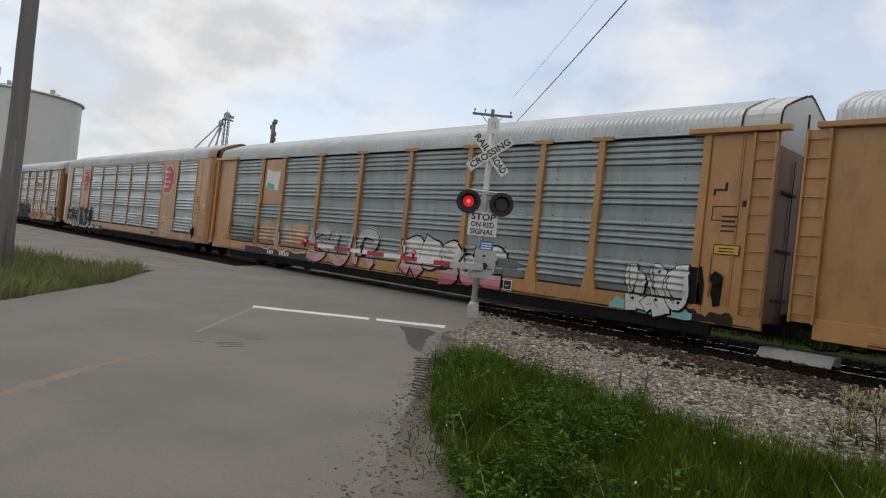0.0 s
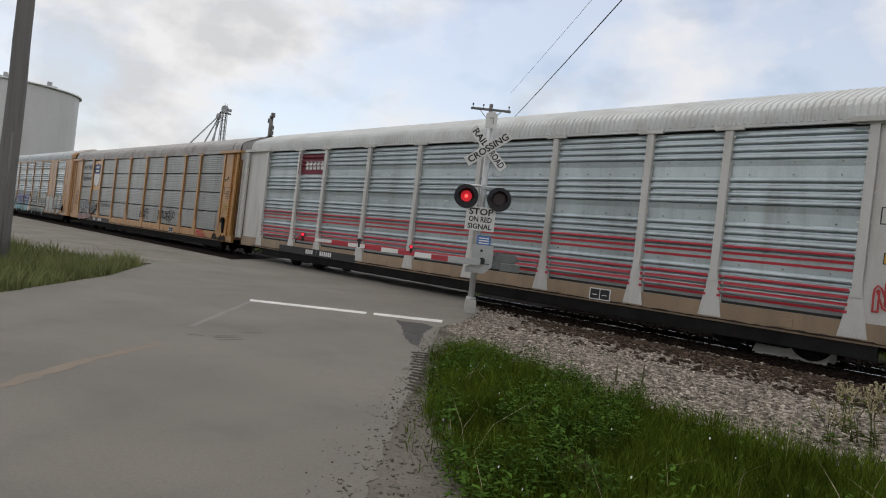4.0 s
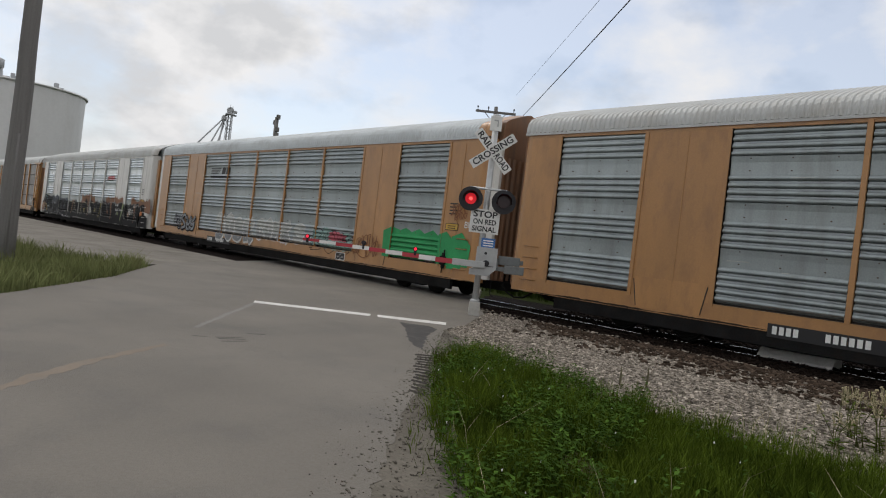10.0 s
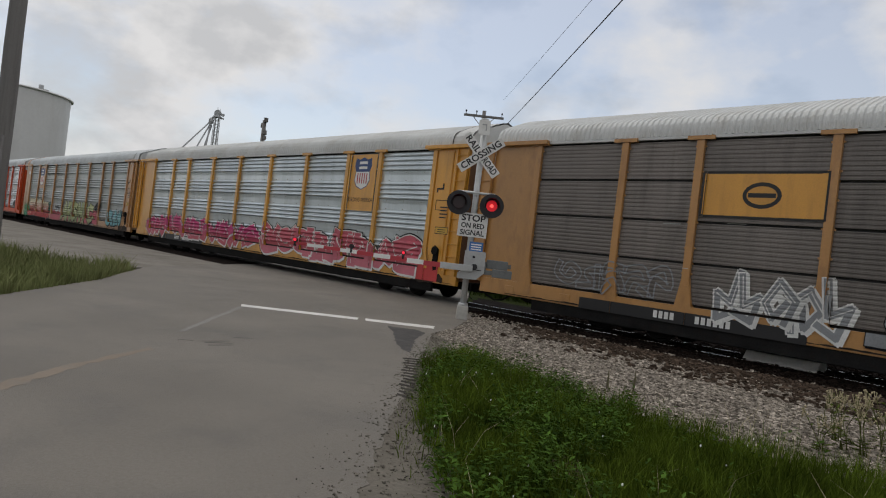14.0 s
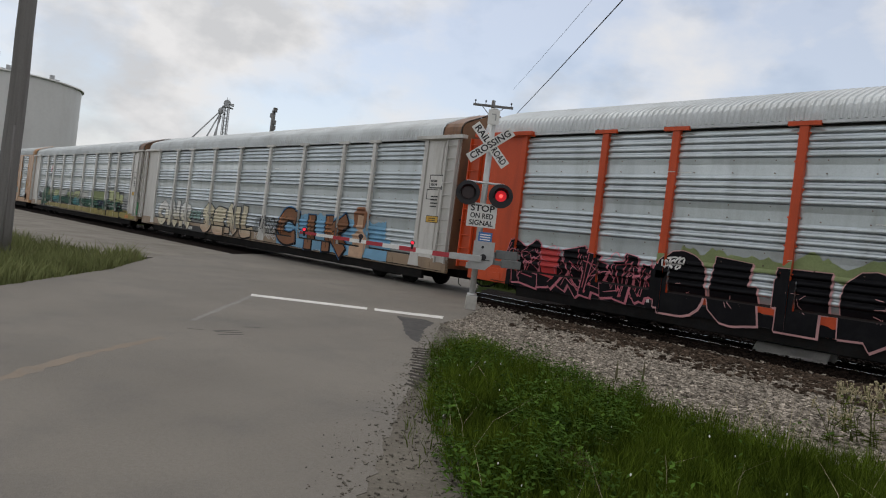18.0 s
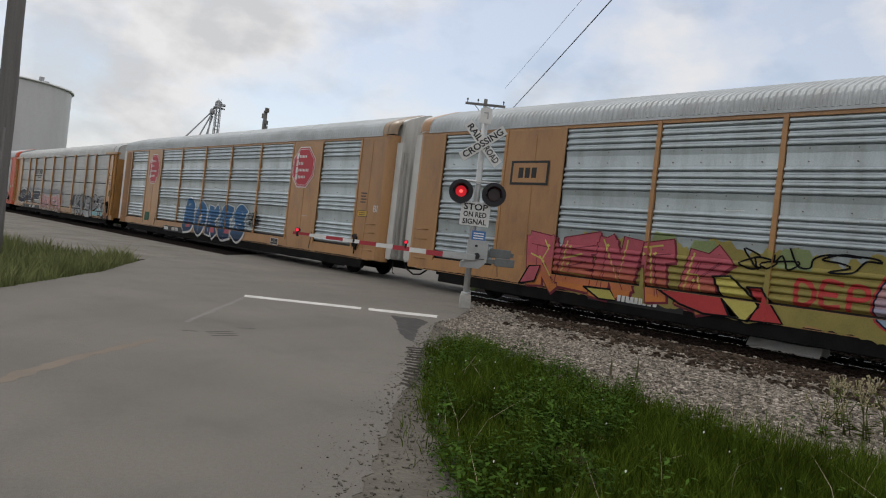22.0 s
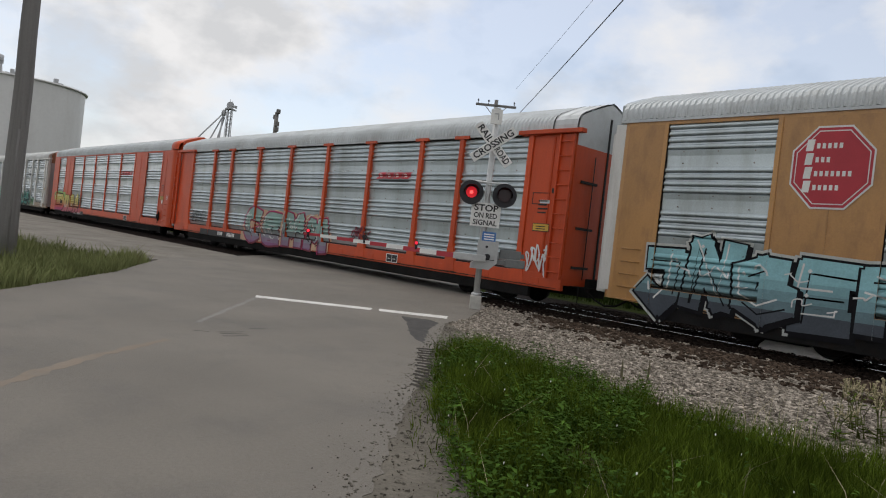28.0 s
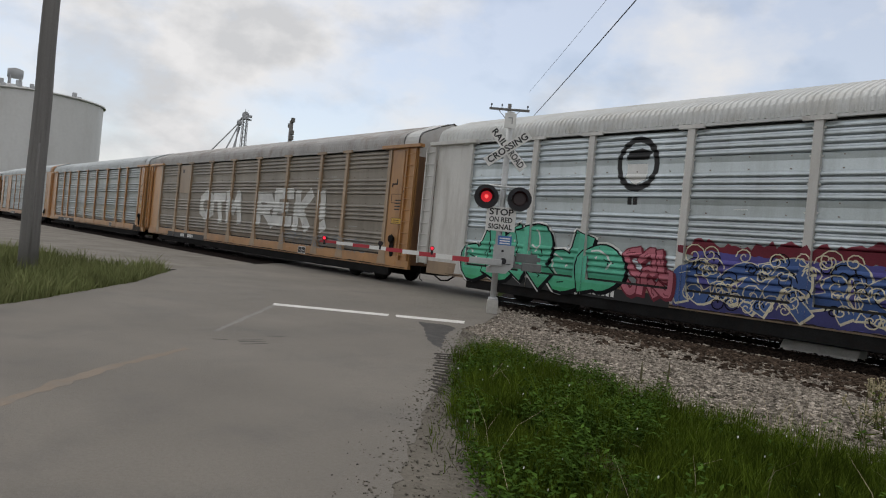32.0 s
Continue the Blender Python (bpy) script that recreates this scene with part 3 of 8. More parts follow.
def running_gear(car):
    part("underframe", shared("underframe", FRAME, underframe_shape), None, car)
    for x in (-4.6, -23.9):
        tr = part("truck", shared("truck_frame", FRAME, truck_frame_shape), None, car)
        tr.location = (x, 0, -0.105)
        for dx in (-0.88, 0.88):
            for y, turn in ((0.66, 0), (2.34, 180)):
                w = part("wheel", shared("wheel", FRAME, wheel_shape), None, tr)
                w.matrix_basis = pose(dx, y, 0.54, 0, 0, turn)
    for x, turn in ((0.0, 0), (-PITCH, 180)):
        c = part("coupler", shared("coupler", FRAME, coupler_shape), None, car, "black steel coupler")
        c.matrix_basis = pose(x, 0 if not turn else 3.0, 0, 0, 0, turn)
        part("air_hose", shared("air_hose", FRAME, hose_shape), None, c, "hanging black air hose")
        part("uncoupling_lever", shared("uncoupling_lever", FRAME, lever_shape), None, c)


def gable(bm, x, y0, y1, z0, thick=0.05, tall=False):
    """End wall under the roof arch, at x."""
    prof = roof_profile(tall=tall)
    pts = [(y0, z0)] + [(min(max(y, y0), y1), z - 0.01) for y, z in prof] + [(y1, z0)]
    a = [bm.verts.new((x, y, z)) for y, z in pts]
    b = [bm.verts.new((x - thick, y, z)) for y, z in pts]
    bm.faces.new(a)
    bm.faces.new(b[::-1])
    for i in range(len(a)):
        j = (i + 1) % len(a)
        bm.faces.new((a[i], b[i], b[j], a[j]))
    return bm


def posted_car(car, paint, screen, roof, kind="ribbed", end=None, hood=None, post=None, sill=None, rear_hood=None, short_rear=False):
    """An autorack with outside posts, ladders at its four corners and flat end doors."""
    end, hood, post, sill = end or BROWN, hood or roof, post or paint, sill or paint
    x0, x1 = -28.62, -1.16
    def body(bm):
        box(bm, x0 + 0.02, x1 - 0.02, 0.112, 2.98, 0.93, EAVE - 0.02)
    part("body", shared("posted_body", SEAM, body), None, car)
    def sill_shape(bm):
        box(bm, x0, x1, -0.025, 0.11, 0.56, LOW + 0.005, 0.012)
        for i in range(14):
            box(bm, x0 + 1 + i * 1.95, x0 + 1.35 + i * 1.95, -0.04, 0.0, 0.66, 0.84, 0.01)
    part("side_sill", shared("posted_sill", sill, sill_shape), None, car)
    for a, b in zip(POSTS, POSTS[1:]):
        p = part("screen_panel", with_material(panel_mesh(b - a - 0.12, kind), screen), None, car)
        p.location = (-a - 0.06, 0, 0)
        if kind == "ribbed":
            bolt_rows(p, b - a - 0.12, kind)
    for d in POSTS:
        p = part("post", shared("post", post, post_shape), None, car)
        p.location = (-d, 0, 0)
    def end_panel(bm):
        box(bm, -0.77, 0.77, 0.0, 0.08, 0.60, EAVE - 0.06, 0.01)
        box(bm, -0.71, -0.02, -0.018, 0.0, 0.95, EAVE - 0.15, 0.008)
        box(bm, 0.0, 0.03, -0.03, 0.0, 0.95, EAVE - 0.15)
    def frame_mark(bm):
        for a, b, c, d in ((-0.3, 0.3, 0.0, 0.02), (-0.3, 0.3, 0.32, 0.34), (-0.3, -0.28, 0.02, 0.32), (0.28, 0.3, 0.02, 0.32)):
            box(bm, a, b, -0.026, -0.017, c, d)
    k = part("card_holder", shared("card_holder", SEAM, frame_mark), None, car, "thin black rectangular frame")
    k.location = (-2.2, 0, 2.92)
    worn = paint in (YELLOW, TAN, BRIGHT)
    if worn:
        k = part("latch_plate", shared("latch_plate", SEAM, lambda bm: [box(bm, -0.16, 0.16, -0.03, -0.015, 0.0, 0.05), box(bm, 0.1, 0.16, -0.03, -0.015, 0.05, 0.2), box(bm, -0.16, -0.11, -0.03, -0.015, -0.1, 0.0)]), None, car)
        k.location = (-2.35, 0, 3.6)
    k = part("door_latch", shared("door_latch", SEAM, lambda bm: box(bm, -0.04, 0.04, -0.04, -0.01, 0.0, 0.14, 0.01)), None, car)
    k.location = (-1.78, 0, 3.25)
    def gearbox(bm):
        tube(bm, (0, -0.13, 0.25), (0, -0.09, 0.25), 0.14, 18)
        tube(bm, (0, -0.1, 0.25), (0, 0.0, 0.25), 0.05, 8)
        prism(bm, [(-0.08, 0.42), (-0.12, -0.1), (-0.03, -0.4), (0.1, -0.36), (0.12, 0.3)], -0.06, 0.0)
    if worn:
        k = part("hand_brake", shared("hand_brake", FRAME, gearbox), None, car, "sooty black hand brake wheel")
        k.location = (-2.2, 0, 1.35)
    for d, flip in ((1.93, False), (27.77, True)):
        e = part("end_panel", shared("end_panel" if not flip else "end_panel_narrow", paint, end_panel if not flip else (lambda bm: box(bm, -0.85, 0.84, 0.0, 0.08, 0.60, EAVE - 0.06, 0.01))), None, car)
        e.location = (-d, 0, 0)
    if short_rear:
        for i in range(5):
            k = part("grab_iron", shared("rear_grab_iron", paint, lambda bm: [tube(bm, (-0.25, -0.09, 0), (0.25, -0.09, 0), 0.017, 6)] + [tube(bm, (x, -0.09, 0), (x, 0.02, 0), 0.015, 5) for x in (-0.25, 0.25)]), None, car)
            k.location = (-28.3, 0, 0.85 + i * 0.4)
        for x in (-27.0, -27.9):
            k = part("weld_seam", shared("rear_weld_seam", SEAM, lambda bm: box(bm, -0.012, 0.012, -0.006, 0.0, 0.75, EAVE - 0.3)), None, car)
            k.location = (x, 0, 0)
        for a, b, z in ((0.16, 0.2, 4.62), (0.3, 0.24, 4.2)):
            k = part("label_plate", shared("label_plate" + str(a), DECAL_WHITE, lambda bm: box(bm, -a, a, -0.008, 0.0, 0, b)), None, car, "small white label plate")
            k.location = (-27.45, 0, z)
    for d in (1.42,) if short_rear else (1.42, 28.84):
        l = part("ladder", shared("ladder", paint, ladder_shape), None, car)
        l.location = (-d, 0.0, 0)
        part("ladder_plate", shared("ladder_plate", paint, ladder_plate_shape), None, l)
    for d in (2.05, 27.75):
        c = part("eave_cap", shared("eave_cap", paint, cap_shape), None, car)
        c.location = (-d, 0, 0)
    if rear_hood:
        part("roof", shared("posted_roof", roof, lambda bm: bm.from_mesh(roof_once("posted", x0 + 0.85, x1 - 0.85))), None, car)
    else:
        part("roof", shared("posted_long_roof", roof, lambda bm: bm.from_mesh(roof_once("posted_long", x0 + 0.02, x1 - 0.85))), None, car)
    for a, coat in ((x1 - 0.85, hood), (x0, rear_hood)):
        if not coat:
            continue
        def hood_shape(bm):
            prof = roof_profile(lift=0.02)
            strip(bm, [(1.5 + (y - 1.5) * 1.005, z + 0.01) for y, z in prof], 0, 0.85)
            strip(bm, [(1.5 + (y - 1.5) * 1.012, z + 0.02) for y, z in prof], 0.36, 0.42)
            strip(bm, [(1.5 + (y - 1.5) * 1.012, z + 0.02) for y, z in prof], 0.80, 0.86)
        h = part("roof_hood", shared("hood", coat, hood_shape), None, car)
        h.location = (a, 0, 0)
        def joint_shape(bm):
            prof = roof_profile(lift=0.02)
            for x in (0.0, 0.845):
                strip(bm, [(1.5 + (y - 1.5) * 1.016, z + 0.026) for y, z in prof], x - 0.02, x + 0.025)
        part("hood_joint", shared("hood_joint", SEAM, joint_shape), None, h, "thin black joint round the roof end")
    for x, turn in ((x1, 0), (x0 + 0.06, 0)):
        low = part("end_door", shared("end_low", end, lambda bm: box(bm, -0.05, 0.0, 0.03, 2.97, 0.72, 4.62)), None, car)
        low.location = (x, 0, 0)
        up = part("end_gable", shared("end_up", hood, lambda bm: gable(bm, 0, 0.03, 2.97, 4.62)), None, car)
        up.location = (x, 0, 0)
    def seams(bm):
        box(bm, 0.0, 0.02, 1.46, 1.54, 0.8, 5.6)
        for z in (1.2, 2.3, 3.6):
            box(bm, 0.0, 0.05, 0.35, 1.1, z, z + 0.07)
        for y in (0.9, 2.1):
            tube(bm, (0.03, y, 0.9), (0.03, y, 4.4), 0.013, 6)
    s = part("door_rod", shared("door_rods", SEAM, seams), None, car)
    s.location = (x1, 0, 0)


def roof_once(name, x0, x1):
    key = "roof_" + name
    if key not in MESH:
        bm = roof_mesh(x0, x1, name.startswith("flush"))
        me = bpy.data.meshes.new(key)
        bm.to_mesh(me)
        bm.free()
        MESH[key] = me
    return MESH[key]


def flush_car(car, paint, screen, roof, strip_paint=None, end=None, hood=None, folded=False, rear_hood=None, rear_strip=None, bays=BAYS):
    """An autorack with flush sides: wide painted bays, framed screens and folding end doors."""
    x0, x1 = -28.05, -1.55
    B = bays
    screens = [(B[0], B[1]), (B[2], B[3]), (B[3], B[4]), (B[4], B[5]), (B[5], B[6]), (B[6], B[7]), (B[8], B[9])]
    solids = [(-x1, B[0]), (B[1], B[2]), (B[7], B[8]), (B[9], -x0)]
    part("body", shared("flush_body", SEAM, lambda bm: box(bm, x0 + 0.02, x1 - 0.02, 0.112, 2.98, 0.93, FLUSH_EAVE - 0.02)), None, car)
    for i, (a, b) in enumerate(solids):
        part("bay_panel", shared("bay_panel_" + str(i) + str(round(B[9], 1)), paint, lambda bm: box(bm, -b, -a, 0.0, 0.08, LOW + 0.02, FLUSH_EAVE - 0.14)), None, car)
    part("side_sill", shared("flush_sill", paint, lambda bm: box(bm, x0, x1, 0.0, 0.08, 0.60, LOW + 0.02)), None, car)
    part("sill_flange", shared("sill_flange", paint, lambda bm: box(bm, x0 + 0.3, x1 - 0.3, -0.012, 0.1, 0.585, 0.66)), None, car)
    part("top_rail", shared("flush_top", paint, lambda bm: box(bm, x0, x1, 0.0, 0.08, FLUSH_EAVE - 0.14, FLUSH_EAVE - 0.05)), None, car)
    part("eave_strip", shared("flush_eave", paint, lambda bm: box(bm, x0, x1, -0.02, 0.06, FLUSH_EAVE - 0.06, FLUSH_EAVE + 0.012, 0.01)), None, car)
    for d in (B[1] + 1.05, 2.3, B[7] + 1.0):
        k = part("weld_seam", shared("weld_seam", paint, lambda bm: box(bm, -0.012, 0.012, -0.012, 0.0, 0.75, FLUSH_EAVE - 0.2)), None, car)
        k.location = (-d, 0, 0)
    for i, (a, b) in enumerate(((B[1], B[2]), (B[7], B[8]))):
        part("gusset_plate", shared("gusset_plate_" + str(i), paint, lambda bm: prism(bm, [(-b + 0.10, 1.42), (-b + 0.24, 0.67), (-a - 0.24, 0.67), (-a - 0.10, 1.42)], -0.010, 0.0)), None, car)
        # dark strips drawn in for the shadow along the plate's raised edges
        for x, s in ((-b + 0.10, 1), (-a - 0.10, -1)):
            part("gusset_seam", shared("gusset_seam_" + str(round(x, 2)), SEAM, lambda bm: prism(bm, [(x - 0.012, 1.36), (x + 0.012, 1.36), (x + s * 0.125 + 0.012, 0.70), (x + s * 0.125 - 0.012, 0.70)], -0.013, 0.0)), None, car)
    for d in (B[0], B[1], B[2], B[7], B[8], B[9]):
        k = part("screen_frame", shared("screen_frame", paint, lambda bm: box(bm, -0.05, 0.05, -0.022, 0.0, LOW - 0.05, FLUSH_EAVE - 0.12)), None, car)
        k.location = (-d, 0, 0)
    def corner(bm, s):
        prev = None
        for i in range(8):
            a = math.pi / 2 * i / 7
            q = (s * 0.35 * math.sin(a), 0.35 - 0.35 * math.cos(a))
            if prev:
                vs = [bm.verts.new((px, py, z)) for px, py in (prev, q) for z in (0.60, FLUSH_EAVE - 0.02)]
                f = bm.faces.new((vs[0], vs[2], vs[3], vs[1]) if s > 0 else (vs[1], vs[3], vs[2], vs[0]))
                f.smooth = True
            prev = q
    for x, s in ((x1, 1), (x0, -1)):
        k = part("end_corner", shared("end_corner_" + ("front" if s > 0 else "rear"), paint, lambda bm: corner(bm, s)), None, car)
        k.location = (x, 0, 0)
    for a, b in screens:
        p = part("screen_panel", with_material(panel_mesh(b - a - 0.14, "flush"), screen), None, car)
        p.location = (-a - 0.07, 0, 0)
        bolt_rows(p, b - a - 0.14, "flush")
    for d in B[3:7]:
        p = part("post", shared("slim_post", paint, slim_post_shape), None, car)
        p.location = (-d, 0, 0)
    if rear_hood:
        part("roof", shared("flush_roof", roof, lambda bm: bm.from_mesh(roof_once("flush", x0 + 0.27, x1 - 0.25))), None, car)
    else:
        part("roof", shared("flush_long_roof", roof, lambda bm: bm.from_mesh(roof_once("flush_long", x0 - 0.25, x1 - 0.25))), None, car)
    for x, coat in ((x1 - 0.75, hood or paint), (x0, rear_hood)):
        if not coat:
            continue
        def hood_shape(bm):
            prof = roof_profile(lift=0.015, tall=True)
            strip(bm, [(1.5 + (y - 1.5) * 1.006, z + 0.012) for y, z in prof], 0.5, 0.78, smooth=True)
            for i in range(4):
                a, b = math.pi / 2 * i / 4, math.pi / 2 * (i + 1) / 4
                pa, pb = ([(1.5 + (y - 1.5) * (1 - 0.12 * (1 - math.cos(t))), FLUSH_EAVE - 0.05 + (z - FLUSH_EAVE + 0.06) * (1 - 0.10 * (1 - math.cos(t)))) for y, z in prof] for t in (a, b))
                va = [bm.verts.new((0.78 + 0.35 * math.sin(a), y, z)) for y, z in pa]
                vb = [bm.verts.new((0.78 + 0.35 * math.sin(b), y, z)) for y, z in pb]
                for k in range(len(va) - 1):
                    bm.faces.new((va[k], vb[k], vb[k + 1], va[k + 1])).smooth = True
        h = part("roof_hood", shared("flush_hood", coat, hood_shape), None, car)
        h.matrix_basis = pose(x, 0, 0) if x > -10 else pose(x + 0.78, 3.0, 0, 0, 0, 180)
    def door(bm):
        gable(bm, 0.52, 0.36, 2.64, 0.7, 0.6, tall=True)
        prev = None
        for i in range(37):
            q = (0.525 + 0.06 * (i % 4 in (1, 2)), 0.42 + i * 0.06)
            if prev:
                bm.faces.new([bm.verts.new((px, py, z)) for (px, py), z in ((prev, 0.75), (q, 0.75), (q, 4.6), (prev, 4.6))])
            prev = q
    def stripe(bm):
        box(bm, 0.24, 0.62, 0.24, 0.36, 0.72, 4.9, 0.02)
        for i in range(9):
            tube(bm, (0.34, 0.225, 0.95 + i * 0.42), (0.34, 0.245, 0.95 + i * 0.42), 0.025, 6)
    def folds(bm):
        box(bm, 0.24, 0.62, 0.27, 0.36, 0.72, 4.42, 0.02)
        for i in range(3):
            tube(bm, (0.30 + i * 0.13, 0.275, 0.74), (0.30 + i * 0.13, 0.275, 4.40), 0.05, 10)
    for x, turn in ((x1, 0), (x0, 180)):
        e = part("end_door", shared("flush_door", end or DULL, door), None, car, "grey folding end door")
        e.matrix_basis = pose(x, 0 if not turn else 3.0, 0, 0, 0, turn)
        if not (turn and rear_strip == paint):
            w = part("door_edge", shared("folded_edge" if folded else "door_edge", strip_paint or WHITE, folds if folded else stripe), None, car, "folded grey steel door edge" if folded else "riveted white door edge")
            w.matrix_basis = pose(x, 0, 0) if not turn else pose(x, 0, 0) @ Matrix.Scale(-1, 4, (1, 0, 0))
    if folded:
        k = part("door_header", shared("door_header", paint, lambda bm: box(bm, 0.22, 0.60, 0.25, 0.36, 4.42, FLUSH_EAVE + 0.05, 0.02)), None, car)
        k.location = (x1, 0, 0)
    def rear_edge(bm):
        box(bm, -28.46, -28.16, 0.02, 0.09, 0.80, FLUSH_EAVE - 0.08, 0.012)
        for i in range(9):
            tube(bm, (-28.31, 0.008, 0.98 + i * 0.46), (-28.31, 0.022, 0.98 + i * 0.46), 0.022, 6)
    if rear_strip != paint:
        part("door_edge", shared("rear_edge", rear_strip or strip_paint or WHITE, rear_edge), None, car, "riveted pale door edge")
    def iron(bm):
        tube(bm, (-0.25, -0.05, 0), (0.25, -0.05, 0), 0.016, 6)
        for x in (-0.25, 0.25):
            tube(bm, (x, -0.05, 0), (x, 0.03, 0), 0.014, 5)
    for d in (1.95, 27.6):
        for i in range(5):
            l = part("grab_iron", shared("grab_iron", paint, iron), None, car)
            l.location = (-d, 0, 0.62 + i * 0.32)
    def brake(bm):
        tube(bm, (0, -0.10, 1.15), (0, -0.04, 1.15), 0.16, 16)
        tube(bm, (0, -0.06, 0.75), (0.05, -0.06, 1.5), 0.02, 6)
        box(bm, -0.06, 0.06, -0.06, 0.01, 0.9, 1.4)
    b = part("brake_wheel", shared("brake", FRAME, brake), None, car)
    b.location = (-2.72, 0, 0)


# ---- paint on the cars: tags and pieces ----
class Wall:
    """Collects flat painted shapes and lays them onto a car's side, over posts and sill."""

    def __init__(self, posted, base=0.0, kind="ribbed", bays=BAYS):
        # stretches along the car: (from, to, flat depth or None where the screen's own section is followed)
        self.spans = []
        if posted:
            edge, half, front = POSTS, 0.096, -0.064
            self.spans.append((-28.6, -POSTS[-1] - half, -0.034))
            self.spans.append((-POSTS[0] + half, 0.2, -0.034))
        else:
            edge, half, front = bays, 0.054, -0.026
            self.spans.append((-28.6, -bays[-1] - half, -0.014))
            self.spans.append((-bays[0] + half, 0.2, -0.014))
        for d in edge:
            self.spans.append((-d - half, -d + half, front))
        for k, (a, b) in enumerate(zip(edge, edge[1:])):
            if not posted and k in (1, 7):
                self.spans.append((-b + half, -a - half, -0.0145))
            elif posted:
                self.spans += [(-b + half, -b + 0.22, "foot"), (-a - 0.22, -a - half, "foot"), (-b + 0.22, -a - 0.22, None)]
            else:
                self.spans.append((-b + half, -a - half, None))
        self.spans.sort(key=lambda p: p[0])
        sill = -0.047 if posted else -0.016
        line = [(z, y) for y, z in (p for p in panel_profile(kind) if p)]
        line = [p for k, p in enumerate(line) if not k or p[0] > line[k - 1][0]]
        self.screen = [(0.0, sill, LOW + 0.012, sill)] + [(a[0], a[1] - 0.004, b[0], b[1] - 0.004) for a, b in zip(line, line[1:])]
        self.sill = sill
        self.posted, self.parts, self.limit, self.base, self.boards = posted, [], 9.0, base, []
        self.begin("stencil")

    def bands(self, depth):
        """The strips (z0, y0, z1, y1) that a stretch of the side is made of."""
        if depth is None:
            return self.screen
        if depth == "foot":
            return [(0.0, self.sill, LOW + 0.012, self.sill), (LOW + 0.012, -0.046, 1.62, -0.046)] + [b for b in self.screen if b[0] > 1.6]
        return [(0.0, min(self.sill, depth), LOW + 0.012, min(self.sill, depth)), (LOW + 0.012, depth, 9.0, depth)]

    def begin(self, name, label=""):
        """What follows goes into a new part of that name."""
        if self.parts and not self.parts[-1][3]:
            self.parts.pop()
        self.verts, self.faces, self.index = [], [], {}
        self.parts.append((name, label, self.verts, self.faces, self.index))

    def slot(self, ink):
        m = INKS[ink] if isinstance(ink, str) else ink
        if m.name not in self.index:
            self.index[m.name] = len(self.index)
        return self.index[m.name]

    def clip(self, pts, axis, lo, hi):
        for sign, lim in ((1, lo), (-1, hi)):
            out = []
            for i, p in enumerate(pts):
                q = pts[(i + 1) % len(pts)]
                a, b = sign * (p[axis] - lim), sign * (q[axis] - lim)
                if a >= 0:
                    out.append(p)
                if a * b < 0:
                    f = a / (a - b)
                    out.append((p[0] + (q[0] - p[0]) * f, p[1] + (q[1] - p[1]) * f))
            pts = out
            if len(pts) < 3:
                return []
        return pts

    def poly(self, pts, ink, level):
        """One flat shape of (x, z) corners, level steps above the wall."""
        if self.limit < 9.0:
            pts = self.clip(pts, 1, 0.0, self.limit)
            if len(pts) < 3:
                return
        k = self.slot(ink)
        xs, zs = [p[0] for p in pts], [p[1] for p in pts]
        x_lo, x_hi, z_lo, z_hi = min(xs), max(xs), min(zs), max(zs)
        off = (level + self.base) * 0.0016
        board = any(a < x_hi and b > x_lo and c < z_hi and d > z_lo for a, b, c, d in self.boards)
        for a, b, depth in self.spans:
            if a > x_hi or b < x_lo:
                continue
            c = pts if a <= x_lo and b >= x_hi else self.clip(pts, 0, a, b)
            if len(c) < 3:
                continue
            for z0, y0, z1, y1 in self.bands(0.004 if board and depth is None else -0.046 if board and depth == "foot" else depth):
                if z0 > z_hi or z1 < z_lo:
                    continue
                d = c if z0 <= z_lo and z1 >= z_hi else self.clip(c, 1, z0, z1)
                if len(d) < 3:
                    continue
                n, slope = len(self.verts), (y1 - y0) / (z1 - z0)
                self.verts += [(x, y0 + (z - z0) * slope - off, z) for x, z in d]
                self.faces.append((list(range(n, n + len(d))), k))

    def ribbon(self, pts, w, ink, level, cap=True):
        """A stroke of width w along pts."""
        n = len(pts)
        side = []
        for i in range(n):
            a, b = pts[max(0, i - 1)], pts[min(n - 1, i + 1)]
            dx, dz = b[0] - a[0], b[1] - a[1]
            l = math.hypot(dx, dz) or 1
            side.append((-dz / l * w / 2, dx / l * w / 2))
        e = 0.35 * w if cap else 0
        pts = list(pts)
        for i, j in ((0, 1), (n - 1, n - 2)):
            dx, dz = pts[i][0] - pts[j][0], pts[i][1] - pts[j][1]
            l = math.hypot(dx, dz) or 1
            pts[i] = (pts[i][0] + dx / l * e, pts[i][1] + dz / l * e)
        for i in range(n - 1):
            (ax, az), (bx, bz) = pts[i], pts[i + 1]
            (sx, sz), (tx, tz) = side[i], side[i + 1]
            self.poly([(ax + sx, az + sz), (ax - sx, az - sz), (bx - tx, bz - tz), (bx + tx, bz + tz)], ink, level + (i * 0.37 % 1.0) * 0.35)

    def text(self, body, x, z, size, ink, level, width=None, lean=0.0):
        self.begin("lettering")
        me = letters(body, size, INKS["black"], width=width, align="LEFT")
        co = [(v.co.x + lean * v.co.z + x, v.co.z + z) for v in me.vertices]
        for f in me.polygons:
            self.poly([co[i] for i in f.vertices], ink, level)
        bpy.data.meshes.remove(me)

    def bars(self, x, z, n, size, ink, level=3, gap=0.35, ratio=0.6):
        """Unreadable figures as plain bars, reading from x."""
        for i in range(n):
            a = x + i * size * ratio * (1 + gap)
            self.poly([(a, z), (a + size * ratio, z), (a + size * ratio, z + size), (a, z + size)], ink, level)

